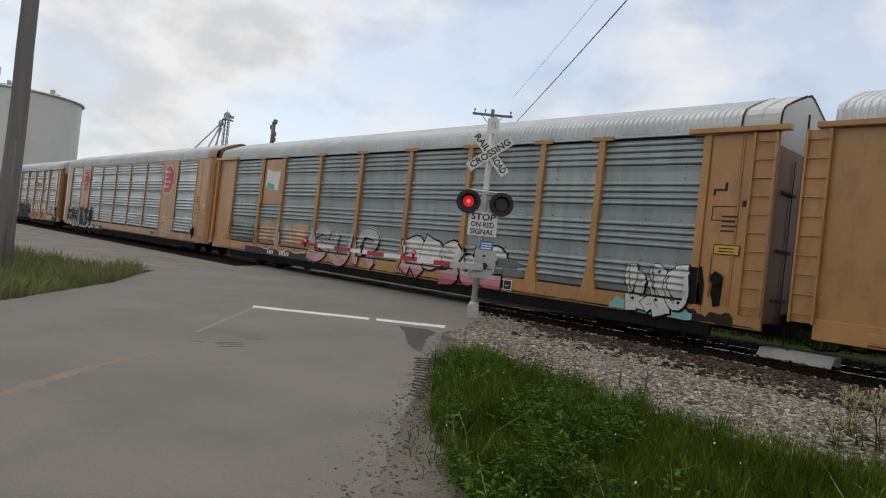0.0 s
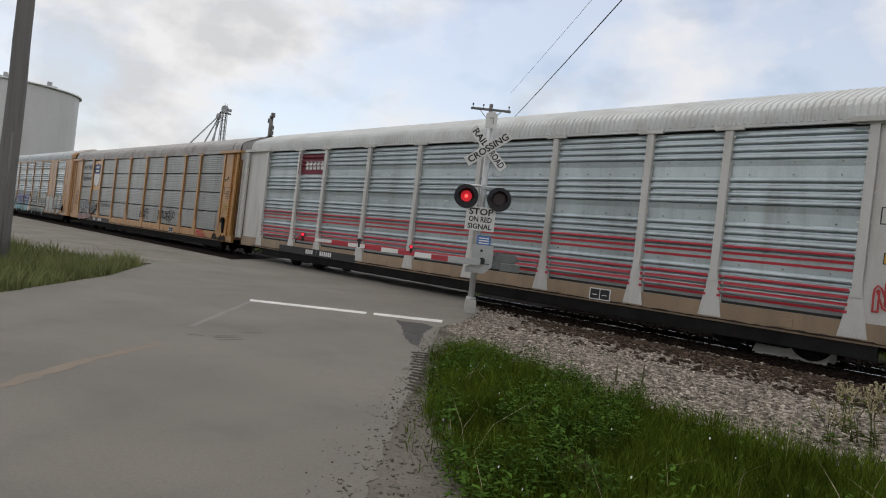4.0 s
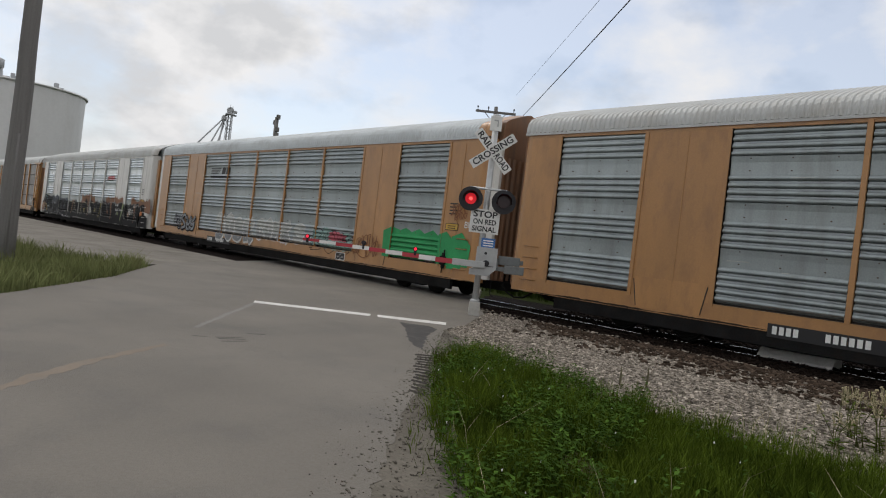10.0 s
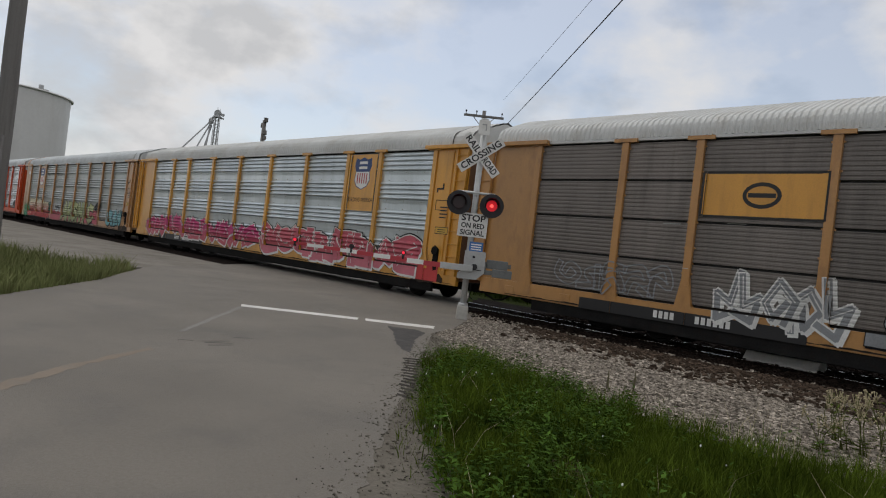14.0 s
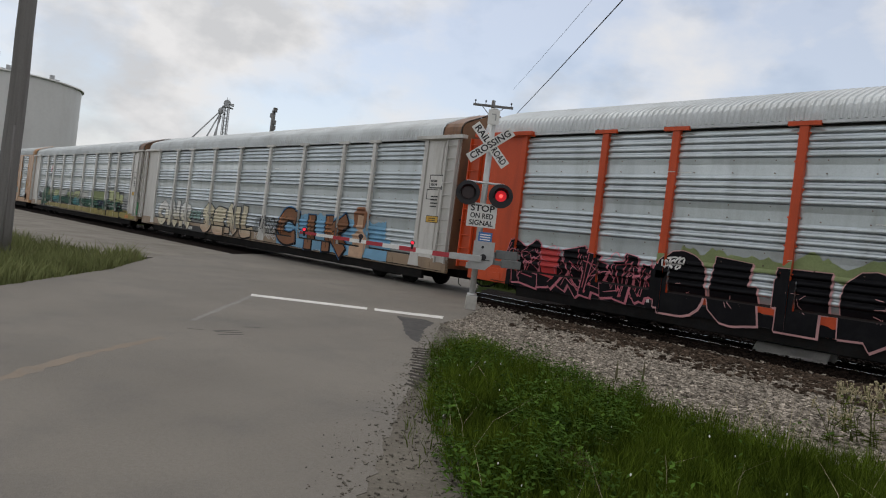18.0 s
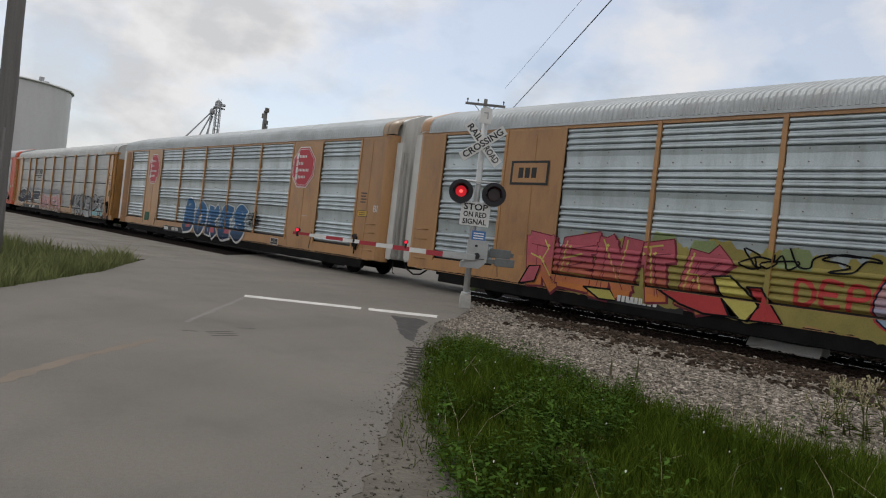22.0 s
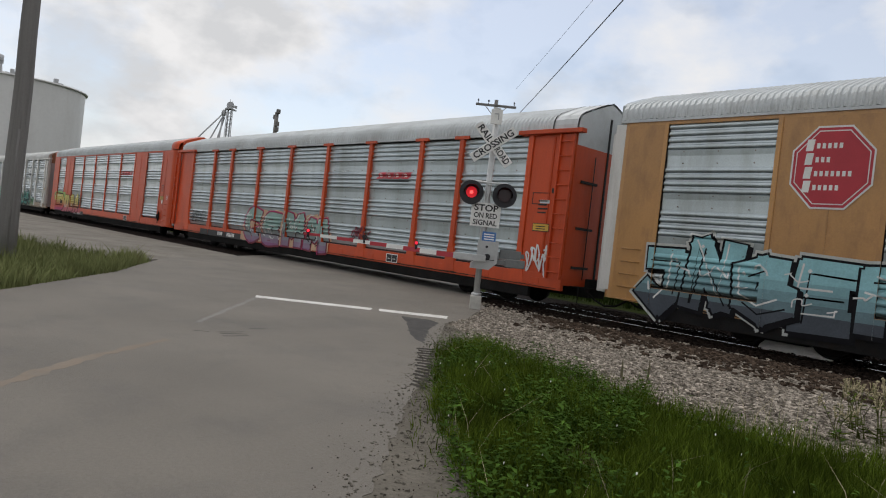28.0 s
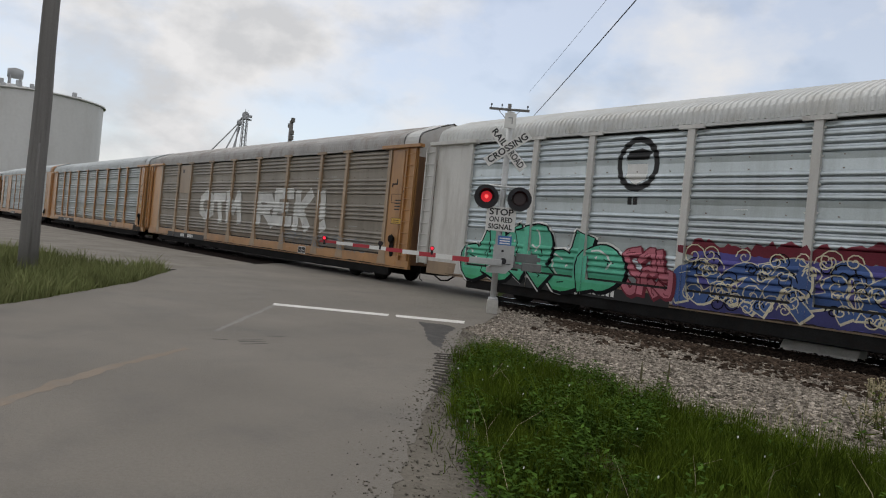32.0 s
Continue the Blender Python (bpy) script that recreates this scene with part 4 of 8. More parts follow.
    def done(self, car):
        for name, label, verts, faces, index in self.parts:
            if not faces:
                continue
            # weld corners that coincide
            at, index_of, kept = {}, [], []
            for v in verts:
                key = (round(v[0], 4), round(v[1], 5), round(v[2], 4))
                if key not in at:
                    at[key] = len(kept)
                    kept.append(v)
                index_of.append(at[key])
            welded = []
            for f, k in faces:
                f = [index_of[i] for i in f]
                f = [i for j, i in enumerate(f) if i != f[j - 1]]
                if len(set(f)) == len(f) > 2:
                    welded.append((f, k))
            verts, faces = kept, welded
            me = bpy.data.meshes.new(name)
            me.from_pydata(verts, [], [f for f, _ in faces])
            for m in index:
                me.materials.append(bpy.data.materials[m])
            for p, (_, k) in zip(me.polygons, faces):
                p.material_index = k
            part(name, me, None, car, label)


def curve(pts, n=5):
    """A smooth line through the points."""
    out = []
    for i in range(len(pts) - 1):
        p0, p1, p2, p3 = pts[max(0, i - 1)], pts[i], pts[i + 1], pts[min(len(pts) - 1, i + 2)]
        for j in range(n):
            t = j / n
            out.append(tuple(0.5 * (2 * p1[k] + (p2[k] - p0[k]) * t + (2 * p0[k] - 5 * p1[k] + 4 * p2[k] - p3[k]) * t * t + (3 * p1[k] - p0[k] - 3 * p2[k] + p3[k]) * t ** 3) for k in (0, 1)))
    return out + [pts[-1]]


# strokes of the letters that the pieces are made of
ALPHABET = {
    "F": [[(0.95, 0.95), (0.1, 0.95), (0.1, 0.0)], [(0.1, 0.5), (0.75, 0.5)]],
    "A": [[(0.05, 0.0), (0.45, 1.0), (0.95, 0.0)], [(0.25, 0.32), (0.78, 0.32)]],
    "B": [[(0.1, 0.02), (0.1, 0.98), (0.75, 0.95), (0.85, 0.72), (0.5, 0.53), (0.92, 0.36), (0.85, 0.06), (0.1, 0.02)]],
    "C": [[(0.95, 0.85), (0.5, 1.0), (0.08, 0.72), (0.08, 0.28), (0.5, 0.0), (0.95, 0.15)]],
    "D": [[(0.1, 0.02), (0.1, 0.98), (0.6, 0.96), (0.95, 0.7), (0.95, 0.3), (0.6, 0.04), (0.1, 0.02)]],
    "E": [[(0.95, 0.95), (0.1, 0.95), (0.1, 0.05), (0.95, 0.05)], [(0.1, 0.5), (0.75, 0.5)]],
    "G": [[(0.92, 0.88), (0.5, 1.0), (0.08, 0.72), (0.08, 0.28), (0.5, 0.0), (0.92, 0.12), (0.92, 0.45), (0.55, 0.45)]],
    "H": [[(0.1, 0.0), (0.1, 1.0)], [(0.9, 0.0), (0.9, 1.0)], [(0.1, 0.5), (0.9, 0.5)]],
    "I": [[(0.5, 0.0), (0.5, 1.0)]],
    "J": [[(0.3, 0.95), (0.9, 0.95), (0.8, 0.2), (0.45, 0.0), (0.08, 0.25)]],
    "K": [[(0.12, 0.0), (0.12, 1.0)], [(0.95, 1.0), (0.2, 0.45), (0.5, 0.45), (0.95, 0.0)]],
    "L": [[(0.12, 1.0), (0.12, 0.05), (0.92, 0.05)]],
    "M": [[(0.06, 0.0), (0.12, 1.0), (0.5, 0.4), (0.88, 1.0), (0.94, 0.0)]],
    "N": [[(0.1, 0.0), (0.1, 1.0), (0.88, 0.0), (0.9, 1.0)]],
    "O": [[(0.5, 1.0), (0.08, 0.75), (0.08, 0.25), (0.5, 0.0), (0.92, 0.25), (0.92, 0.75), (0.5, 1.0)]],
    "P": [[(0.12, 0.0), (0.12, 0.98), (0.75, 0.95), (0.92, 0.72), (0.7, 0.48), (0.15, 0.45)]],
    "R": [[(0.12, 0.0), (0.12, 0.98), (0.75, 0.95), (0.88, 0.72), (0.6, 0.5), (0.15, 0.47)], [(0.5, 0.48), (0.95, 0.0)]],
    "S": [[(0.95, 0.85), (0.5, 1.0), (0.1, 0.78), (0.3, 0.56), (0.75, 0.45), (0.92, 0.22), (0.5, 0.0), (0.05, 0.12)]],
    "T": [[(0.0, 0.92), (1.0, 0.92)], [(0.5, 0.9), (0.5, 0.0)]],
    "U": [[(0.1, 1.0), (0.1, 0.25), (0.5, 0.0), (0.9, 0.25), (0.9, 1.0)]],
    "Y": [[(0.08, 1.0), (0.5, 0.5), (0.92, 1.0)], [(0.5, 0.5), (0.45, 0.0)]],
    "Z": [[(0.05, 0.93), (0.92, 0.93), (0.1, 0.07), (0.95, 0.07)]],
    "!": [[(0.5, 1.0), (0.5, 0.35)], [(0.5, 0.08), (0.5, 0.0)]],
    ":": [[(0.4, 0.85), (0.6, 0.7)], [(0.4, 0.35), (0.6, 0.2)]],
    " ": [],
}
# bent strokes that spell nothing, for what cannot be read
FORMS = [
    [[(0.0, 0.1), (0.15, 0.8), (0.55, 0.95), (0.5, 0.4), (0.95, 0.15)], [(0.3, 0.0), (0.7, 0.65)]],
    [[(0.1, 1.0), (0.3, 0.35), (0.75, 0.55), (0.6, 0.0), (0.05, 0.2)]],
    [[(0.9, 0.05), (0.65, 0.6), (0.2, 0.5), (0.35, 1.0), (0.95, 0.85)], [(0.1, 0.0), (0.45, 0.3)]],
    [[(0.0, 0.55), (0.4, 0.1), (0.55, 0.9), (0.85, 0.35), (1.0, 1.0)]],
    [[(0.2, 0.0), (0.05, 0.5), (0.5, 0.75), (0.9, 0.4), (0.55, 0.1), (0.3, 0.45)]],
    [[(0.0, 0.9), (0.6, 0.8), (0.35, 0.3), (1.0, 0.2)], [(0.75, 1.0), (0.8, 0.0)]],
    [[(0.1, 0.2), (0.5, 0.0), (0.9, 0.3), (0.45, 0.55), (0.2, 0.9), (0.8, 1.0)]],
]


def glyphs(word, rnd):
    """The letters of a word, or a number of unreadable shapes."""
    if isinstance(word, str):
        return [ALPHABET[c] for c in word], 1.0
    out = []
    for i in range(int(round(word * 1.35))):
        fx, fz = rnd.random() < 0.5, rnd.random() < 0.5
        out.append([[(1 - x if fx else x, 1 - z if fz else z) for x, z in s] for s in rnd.choice(FORMS)])
    return out, 1.5


def stroke_of(w, c, width, ink, level, block):
    if block:
        for i, (a, b) in enumerate(zip(c, c[1:])):
            w.ribbon([a, b], width, ink, level + (i * 0.37 % 1.0) * 0.35)
    else:
        w.ribbon(c, width, ink, level)


def cloud(w, d0, d1, z0, z1, ink, level=0, seed=0, rough=0.16):
    """A ragged sprayed patch."""
    rnd = random.Random(seed)
    m = max(6, int(abs(d0 - d1) / 0.09))
    def edge(x, k):
        return 0.75 * noise.noise((x * 1.7, seed * 0.37, k)) + 0.45 * noise.noise((x * 6.1, seed * 0.37, k)) + rnd.uniform(-0.22, 0.22)
    xs = [-d0 + (d0 - d1) * i / m for i in range(m + 1)]
    up = [(x, max(z0 + 0.02, z1 + rough * edge(x, 1.5)) * 1.0 if 0.04 < i / m < 0.96 else z0 + (z1 - z0) * 0.55) for i, x in enumerate(xs)]
    dn = [(x, z0 + rough * 0.4 * edge(x, 7.5)) for x in xs]
    for a, b, c, d in zip(up, up[1:], dn, dn[1:]):
        w.poly([c, d, b, a], ink, level)


def blend(a, b, f):
    """A spray colour between two others."""
    name = a + "_" + b + "_" + str(int(f * 100))
    if name not in INKS:
        mixed = tuple(p * (1 - f) + q * f for p, q in zip(INK_RGB[a], INK_RGB[b]))
        INKS[name] = spray(name, mixed)
    return name


def piece(w, d0, d1, z0, z1, word, fill, rim="black", shine="white", back=None, seed=0, fat=0.42, lv=0, line=0.05, jolt=0.12, block=None, halo=None, split=None, hollow=False):
    """A spray-painted piece between d0 and d1: letters with halo, rim, fill, shadow and shine; back: a cloud behind it; split: another fill below a height."""
    w.begin("graffiti_piece")
    rnd = random.Random(seed)
    if fat < 0.06:
        fat, hollow = 0.34, True
    forms, wide = glyphs(word, rnd)
    n = len(forms)
    if block is None:
        block = not isinstance(word, str) and seed % 2 == 0
    xa, step = -d0, (d0 - d1) / n
    fills = fill if isinstance(fill, (list, tuple)) else [fill]
    line *= 0.75
    if back:
        cloud(w, d0 + 0.1, d1 - 0.1, z0, z1, back, lv, seed)
    h = z1 - z0
    lean = rnd.uniform(-0.12, 0.14)
    for i, form in enumerate(forms):
        if i:
            w.begin("graffiti_letter")
        sc = rnd.uniform(0.9, 1.06)
        zz = z0 + rnd.uniform(-0.04, 0.05) * h
        t = fat * min(step, h * 0.75) * (0.62 if wide == 1.0 and block else 0.78 if wide == 1.0 else 0.8)
        o = lv + 1.4 + (i % 3) * 5
        if block and wide == 1.0:
            lean = rnd.uniform(-0.16, 0.18)
        wd = 1.26 if block and wide == 1.0 and form and len(form[0]) > 2 else wide if len(form) > 1 or wide > 1 or form and len(form[0]) > 2 else 0.8
        for k, stroke in enumerate(form):
            pts = [(xa + step * (i + 0.5) + (step * wd * 0.97 - t) * (x - 0.5 + rnd.uniform(-0.04, 0.04)) + lean * (z - 0.4) * h, zz + t * 0.4 + (h * sc - t * 0.8) * (z + rnd.uniform(-jolt, jolt) * 0.4)) for x, z in stroke]
            c = pts if block else curve(pts, 5)
            ink = fills[i % len(fills)]
            if hollow:
                for s in (-1, 1):
                    off = []
                    for j, (x, z) in enumerate(c):
                        (ax, az), (bx, bz) = c[max(0, j - 1)], c[min(len(c) - 1, j + 1)]
                        l = math.hypot(bx - ax, bz - az) or 1
                        off.append((x - s * (bz - az) / l * t / 2, z + s * (bx - ax) / l * t / 2))
                    w.ribbon(off, line, rim or ink, o + 0.5 * k)
                    ends = off if s < 0 else ends + off
                m = len(c)
                for p, q in ((ends[0], ends[m]), (ends[m - 1], ends[2 * m - 1])):
                    w.ribbon([p, q], line, rim or ink, o + 0.3)
                continue
            if halo:
                stroke_of(w, c, t + line * 4.4, halo, lv + 0.7 + 0.2 * (i % 3), block)
            if rim:
                stroke_of(w, [(x + line * 1.4, z - line * 1.2) for x, z in c], t + line * 2, rim, o, block)
                stroke_of(w, c, t + line * 2, rim, o + 0.5, block)
            if ink:
                stroke_of(w, c, t, ink, o + 1 + 0.3 * k, block)
                if len(fills) > 1:
                    stroke_of(w, [(x, z - t * 0.22) for x, z in c], t * 0.4, fills[(i + 1) % len(fills)], o + 2 + 0.3 * k, block)
            if split:
                for n in range(4):
                    w.limit = split[1] + (1.5 - n) * 0.14 * h
                    stroke_of(w, c, t, blend(ink or rim, split[0], (n + 1) / 4), o + 2 + 0.3 * k + 0.12 * n, block)
                w.limit = 9.0
            if rim:
                for rep in range(2):
                    q = rnd.randrange(max(1, len(c) - 3))
                    w.ribbon([(x + t * rnd.uniform(-0.2, 0.2), z - t * 0.1) for x, z in c[q:q + 4]][:2 + rep], line * 0.7, rim, o + 3 + 0.3 * k)
            if shine:
                q = len(c) // 3
                w.ribbon([(x - t * 0.26, z + t * 0.26) for x, z in c[q:q * 2 + 2]], max(0.022, t * 0.08), shine, o + 3.4 + 0.3 * k)
                x, z = c[q]
                w.poly([(x - 0.05, z), (x, z - 0.05), (x + 0.05, z), (x, z + 0.05)], shine, o + 4.3)
            if rim and k == 0 and rnd.random() < 0.5 and not isinstance(word, str):
                x, z = c[-1]
                s = rnd.choice((-1, 1))
                w.poly([(x - 0.16, z - 0.03), (x + 0.16, z - 0.03), (x + 0.3 * s, z + 0.3)], rim, o + 0.3)


def tag(w, d0, d1, z0, z1, n, ink, seed=0, width=0.035, lv=9):
    """A thin handwritten scrawl that nobody can read."""
    w.begin("graffiti_tag")
    rnd = random.Random(seed)
    forms, wide = glyphs(n, rnd)
    xa, step = -d0, (d0 - d1) / len(forms)
    pts = []
    for i, form in enumerate(forms):
        pts += [(xa + step * (i + wide * x + rnd.uniform(-0.2, 0.2)), z0 + (z1 - z0) * (z + rnd.uniform(-0.16, 0.16))) for x, z in form[0]]
    w.ribbon(curve(pts, 4), width, ink, lv)


def scrawl(w, d0, d1, z0, z1, word, ink, seed=0, width=0.035, lv=9):
    """A word written with single strokes."""
    rnd = random.Random(seed)
    step = (d0 - d1) / len(word)
    for i, c in enumerate(word):
        w.begin("graffiti_letter")
        up = rnd.uniform(-0.08, 0.08) * (z1 - z0)
        for k, stroke in enumerate(ALPHABET[c]):
            pts = [(-d0 + step * (i + 0.08 + 0.84 * (x + rnd.uniform(-0.06, 0.06)) + 0.12 * z), z0 + up + (z1 - z0) * (z + rnd.uniform(-0.06, 0.06))) for x, z in stroke]
            w.ribbon(curve(pts, 4), width, ink, lv + 0.5 * k)


def tangle(w, d0, d1, z0, z1, n, ink, seed, width=0.035, lv=6, sway=0.5):
    """Many long swinging strokes woven over each other."""
    rnd = random.Random(seed)
    for i in range(n):
        w.begin("graffiti_stroke")
        x, z = -d0 + (d0 - d1) * (i + rnd.random()) / n, rnd.uniform(z0, z1)
        pts = [(x, z)]
        for k in range(rnd.randrange(3, 6)):
            x += rnd.uniform(-0.1, 0.55) * sway * 1.6
            z = min(z1 + 0.08, max(z0, z + rnd.uniform(-0.7, 0.7) * sway))
            pts.append((min(x, -d1), z))
        w.ribbon(curve(pts, 4), width * rnd.uniform(0.7, 1.2), ink, lv + (i % 7) * 0.5)


def arcs(w, d0, d1, z0, z1, n, ink, seed, width=0.03, lv=18):
    """The pale upper edges of round dark letters standing side by side."""
    rnd = random.Random(seed)
    step = (d0 - d1) / n
    for i in range(n):
        w.begin("graffiti_letter")
        x, top = -d0 + step * i, z1 + rnd.uniform(-0.12, 0.06)
        pts = [(x + 0.04, z0 + rnd.uniform(0.1, 0.5)), (x + 0.02, top - 0.2), (x + step * 0.25, top), (x + step * 0.75, top - 0.03), (x + step * 0.97, top - 0.22), (x + step * 0.9, z0 + rnd.uniform(0.2, 0.6))]
        w.ribbon(curve(pts, 4), width, ink, lv + (i % 2) * 0.6)
        y = z0 + 0.45 * (z1 - z0)
        w.ribbon(curve([(x + step * 0.4, y + 0.12), (x + step * 0.5, y - 0.1), (x + step * 0.62, y - 0.16)], 4), width, ink, lv + 0.4)


def stars(w, spots, ink, lv=20, r=0.13):
    for d, z in spots:
        w.begin("graffiti_star")
        for a in range(4):
            c, q = math.cos(a * 0.785 + 0.2) * r * (1.0 if a % 2 else 0.55), math.sin(a * 0.785 + 0.2) * r * (1.0 if a % 2 else 0.55)
            w.ribbon([(-d - c, z - q), (-d + c, z + q)], 0.018, ink, lv + a * 0.3)


def disc(w, d, z, r, ink, level, tall=1.0, n=14):
    w.poly([(-d + r * math.cos(2 * math.pi * i / n), z + tall * r * math.sin(2 * math.pi * i / n)) for i in range(n)], ink, level)


def scrolls(w, d0, d1, z0, z1, n, ink, seed, lv=17):
    """Thin spiral flourishes."""
    rnd = random.Random(seed)
    for i in range(n):
        cx, cz = -d0 + (d0 - d1) * (i + rnd.random()) / n, rnd.uniform(z0, z1)
        r, s = rnd.uniform(0.12, 0.3), rnd.choice((-1, 1))
        w.ribbon([(cx + s * r * (1 - k / 18) * math.cos(k * 0.6), cz + r * (1 - k / 18) * math.sin(k * 0.6)) for k in range(16)], 0.028, ink, lv)


def octagon(w, d, z, s, tall=1.0):
    """A dark red octagonal herald with a white border and bars."""
    w.begin("herald", "dark red octagonal herald with white border")
    for k, (r, m) in enumerate(((1.0, DECAL_WHITE), (0.955, DECAL_RED), (0.89, DECAL_WHITE), (0.865, DECAL_RED))):
        w.poly([(-d + s * r * math.cos(math.pi / 8 + i * math.pi / 4), z + tall * s * r * math.sin(math.pi / 8 + i * math.pi / 4)) for i in range(8)], m, 2 + k)
    for i, n in enumerate((5, 3, 7, 5)):
        zz = z + tall * s * (0.46 - i * 0.31)
        w.begin("herald_line")
        w.poly([(-d - s * 0.62, zz - 0.10 * s), (-d - s * 0.45, zz - 0.10 * s), (-d - s * 0.42, zz + 0.17 * s * tall), (-d - s * 0.59, zz + 0.17 * s * tall)], DECAL_WHITE, 7)
        for k in range(n):
            a = -d - s * 0.37 + k * 0.125 * s
            w.poly([(a, zz - 0.04 * s), (a + 0.075 * s, zz - 0.04 * s), (a + 0.075 * s, zz + 0.08 * s * tall), (a, zz + 0.08 * s * tall)], DECAL_WHITE, 7)


def shield(w, d, z, s, lower=DECAL_WHITE, stripes=False):
    """A plain shield: blue head, pale body."""
    w.begin("shield_herald", "blue and white shield")
    out = [(-0.9, 0.95), (-0.45, 0.86), (0, 1.0), (0.45, 0.86), (0.9, 0.95), (0.98, 0.45), (0.8, 0.1), (0.92, -0.45), (0.6, -0.85), (0, -1.05), (-0.6, -0.85), (-0.92, -0.45), (-0.8, 0.1), (-0.98, 0.45)]
    w.poly([(-d + x * s * 0.96, z + y * s * 1.08) for x, y in out], DECAL_BLUE, 3)
    w.poly([(-d + x * s * 0.90, z + y * s * 1.02) for x, y in out], DECAL_WHITE, 4)
    head = [p for p in out if p[1] > 0.05]
    w.poly([(-d + x * s * 0.90, z + y * s * 1.02) for x, y in head], DECAL_BLUE, 5)
    for zz in (0.62, 0.28):
        w.poly([(-d - 0.45 * s, z + zz * s), (-d + 0.45 * s, z + zz * s), (-d + 0.45 * s, z + (zz + 0.18) * s), (-d - 0.45 * s, z + (zz + 0.18) * s)], DECAL_WHITE, 6)
    if stripes:
        for i in range(5):
            a = -0.5 + i * 0.25
            w.poly([(-d + (a - 0.05) * s, z - 0.7 * s), (-d + (a + 0.05) * s, z - 0.7 * s), (-d + (a + 0.05) * s, z), (-d + (a - 0.05) * s, z)], DECAL_RED, 6)


def plate(w, d0, d1, z0, z1, ink, level=1):
    if level <= 2 and w.faces:
        w.begin("painted_patch")
    if level <= 1 and z0 > 2.0 and w.posted:
        w.boards.append((-d0 - 0.05, -d1 + 0.05, z0 - 0.02, z1 + 0.02))
    w.poly([(-d0, z0), (-d1, z0), (-d1, z1), (-d0, z1)], ink, level)


def grime(w, seed, worn):
    """Soot and rust along the sill and at the car's ends, and pale scrapes on the panels."""
    rnd = random.Random(seed)
    w.begin("soot_stain", "black soot along the sill")
    cloud(w, 27.6, 1.3, 0.60, 0.635, "soot", 0.1, seed, rough=0.035)
    if worn:
        for d0, d1, top in ((3.3, 1.75, 0.90),):
            w.begin("soot_stain", "black soot and grease low on the car's end")
            cloud(w, d0, d1, 0.565, top, "soot", 0.12, seed + int(d0), rough=0.24)
            for k in range(5):
                d, h = rnd.uniform(d1, d0), rnd.uniform(0.25, 0.9)
                w.begin("rust_streak", "brown rust streak running down")
                z = rnd.uniform(0.9, 1.5)
                w.poly([(-d - 0.02, z), (-d + 0.03, z), (-d + 0.02, z + h), (-d, z + h)], "rust", 0.3)
    for i in range(9):
        w.begin("pale_scrape", "pale horizontal scrape")
        d, z, l = rnd.uniform(4, 25), rnd.choice((1.95, 2.93, 3.9)) + rnd.uniform(-0.12, 0.1), rnd.uniform(0.15, 0.7)
        w.poly([(-d, z), (-d + l, z + 0.004), (-d + l * 0.96, z + 0.022), (-d + 0.02, z + 0.018)], "haze", 0.4)


def lashing_loops(m):
    """Pale rope loops that tie the screens' tiers together at the posts."""
    for d in POSTS[1:-1]:
        for z in (1.98, 2.96, 3.98):
            m.begin("lashing_loop", "pale rope loop at the panel corner")
            for s in (-1, 1):
                m.ribbon([(-d + s * (0.10 + 0.09 * math.sin(i * 0.6)), z - 0.11 + 0.22 * i / 5) for i in range(6)], 0.028, DECAL_WHITE, 5)


def striped_mark(w, d, z):
    """A company mark as plain dark bars with speed lines."""
    w.begin("company_mark", "dark striped company mark")
    for i in range(4):
        w.poly([(-d, z + 0.09 * i), (-d + 0.9 + 0.1 * i, z + 0.09 * i), (-d + 0.95 + 0.1 * i, z + 0.045 + 0.09 * i), (-d, z + 0.045 + 0.09 * i)], DECAL_BLACK, 3)
    for i in range(2):
        w.poly([(-d + 1.25 + 0.5 * i, z), (-d + 1.65 + 0.5 * i, z), (-d + 1.75 + 0.5 * i, z + 0.33), (-d + 1.35 + 0.5 * i, z + 0.33)], DECAL_BLACK, 3)
    w.poly([(-d, z - 0.2), (-d + 2.3, z - 0.2), (-d + 2.3, z - 0.1), (-d, z - 0.1)], DECAL_BLACK, 3)


def swoosh(w, d0, d1, z, ink=DECAL_RED):
    """A long red streamlined mark with a thin underline."""
    step = (d0 - d1 - 0.3) / 4
    for i in range(4):
        a = -d0 + step * i
        w.begin("red_stripe_mark")
        w.poly([(a, z), (a + step * 0.9, z), (a + step * 0.9 + 0.16, z + 0.24), (a + 0.16, z + 0.24)], ink, 3)
        w.poly([(a + step * 0.3, z + 0.07), (a + step * 0.62, z + 0.07), (a + step * 0.64, z + 0.11), (a + step * 0.32, z + 0.11)], DECAL_WHITE, 4)
        w.poly([(a + step * 0.36, z + 0.15), (a + step * 0.68, z + 0.15), (a + step * 0.70, z + 0.18), (a + step * 0.38, z + 0.18)], DECAL_WHITE, 4)
    w.begin("underline")
    w.poly([(-d0 + 0.1, z - 0.1), (-d1 - 0.4, z - 0.1), (-d1 - 0.3, z - 0.05), (-d0 + 0.1, z - 0.05)], DECAL_BLACK, 3)


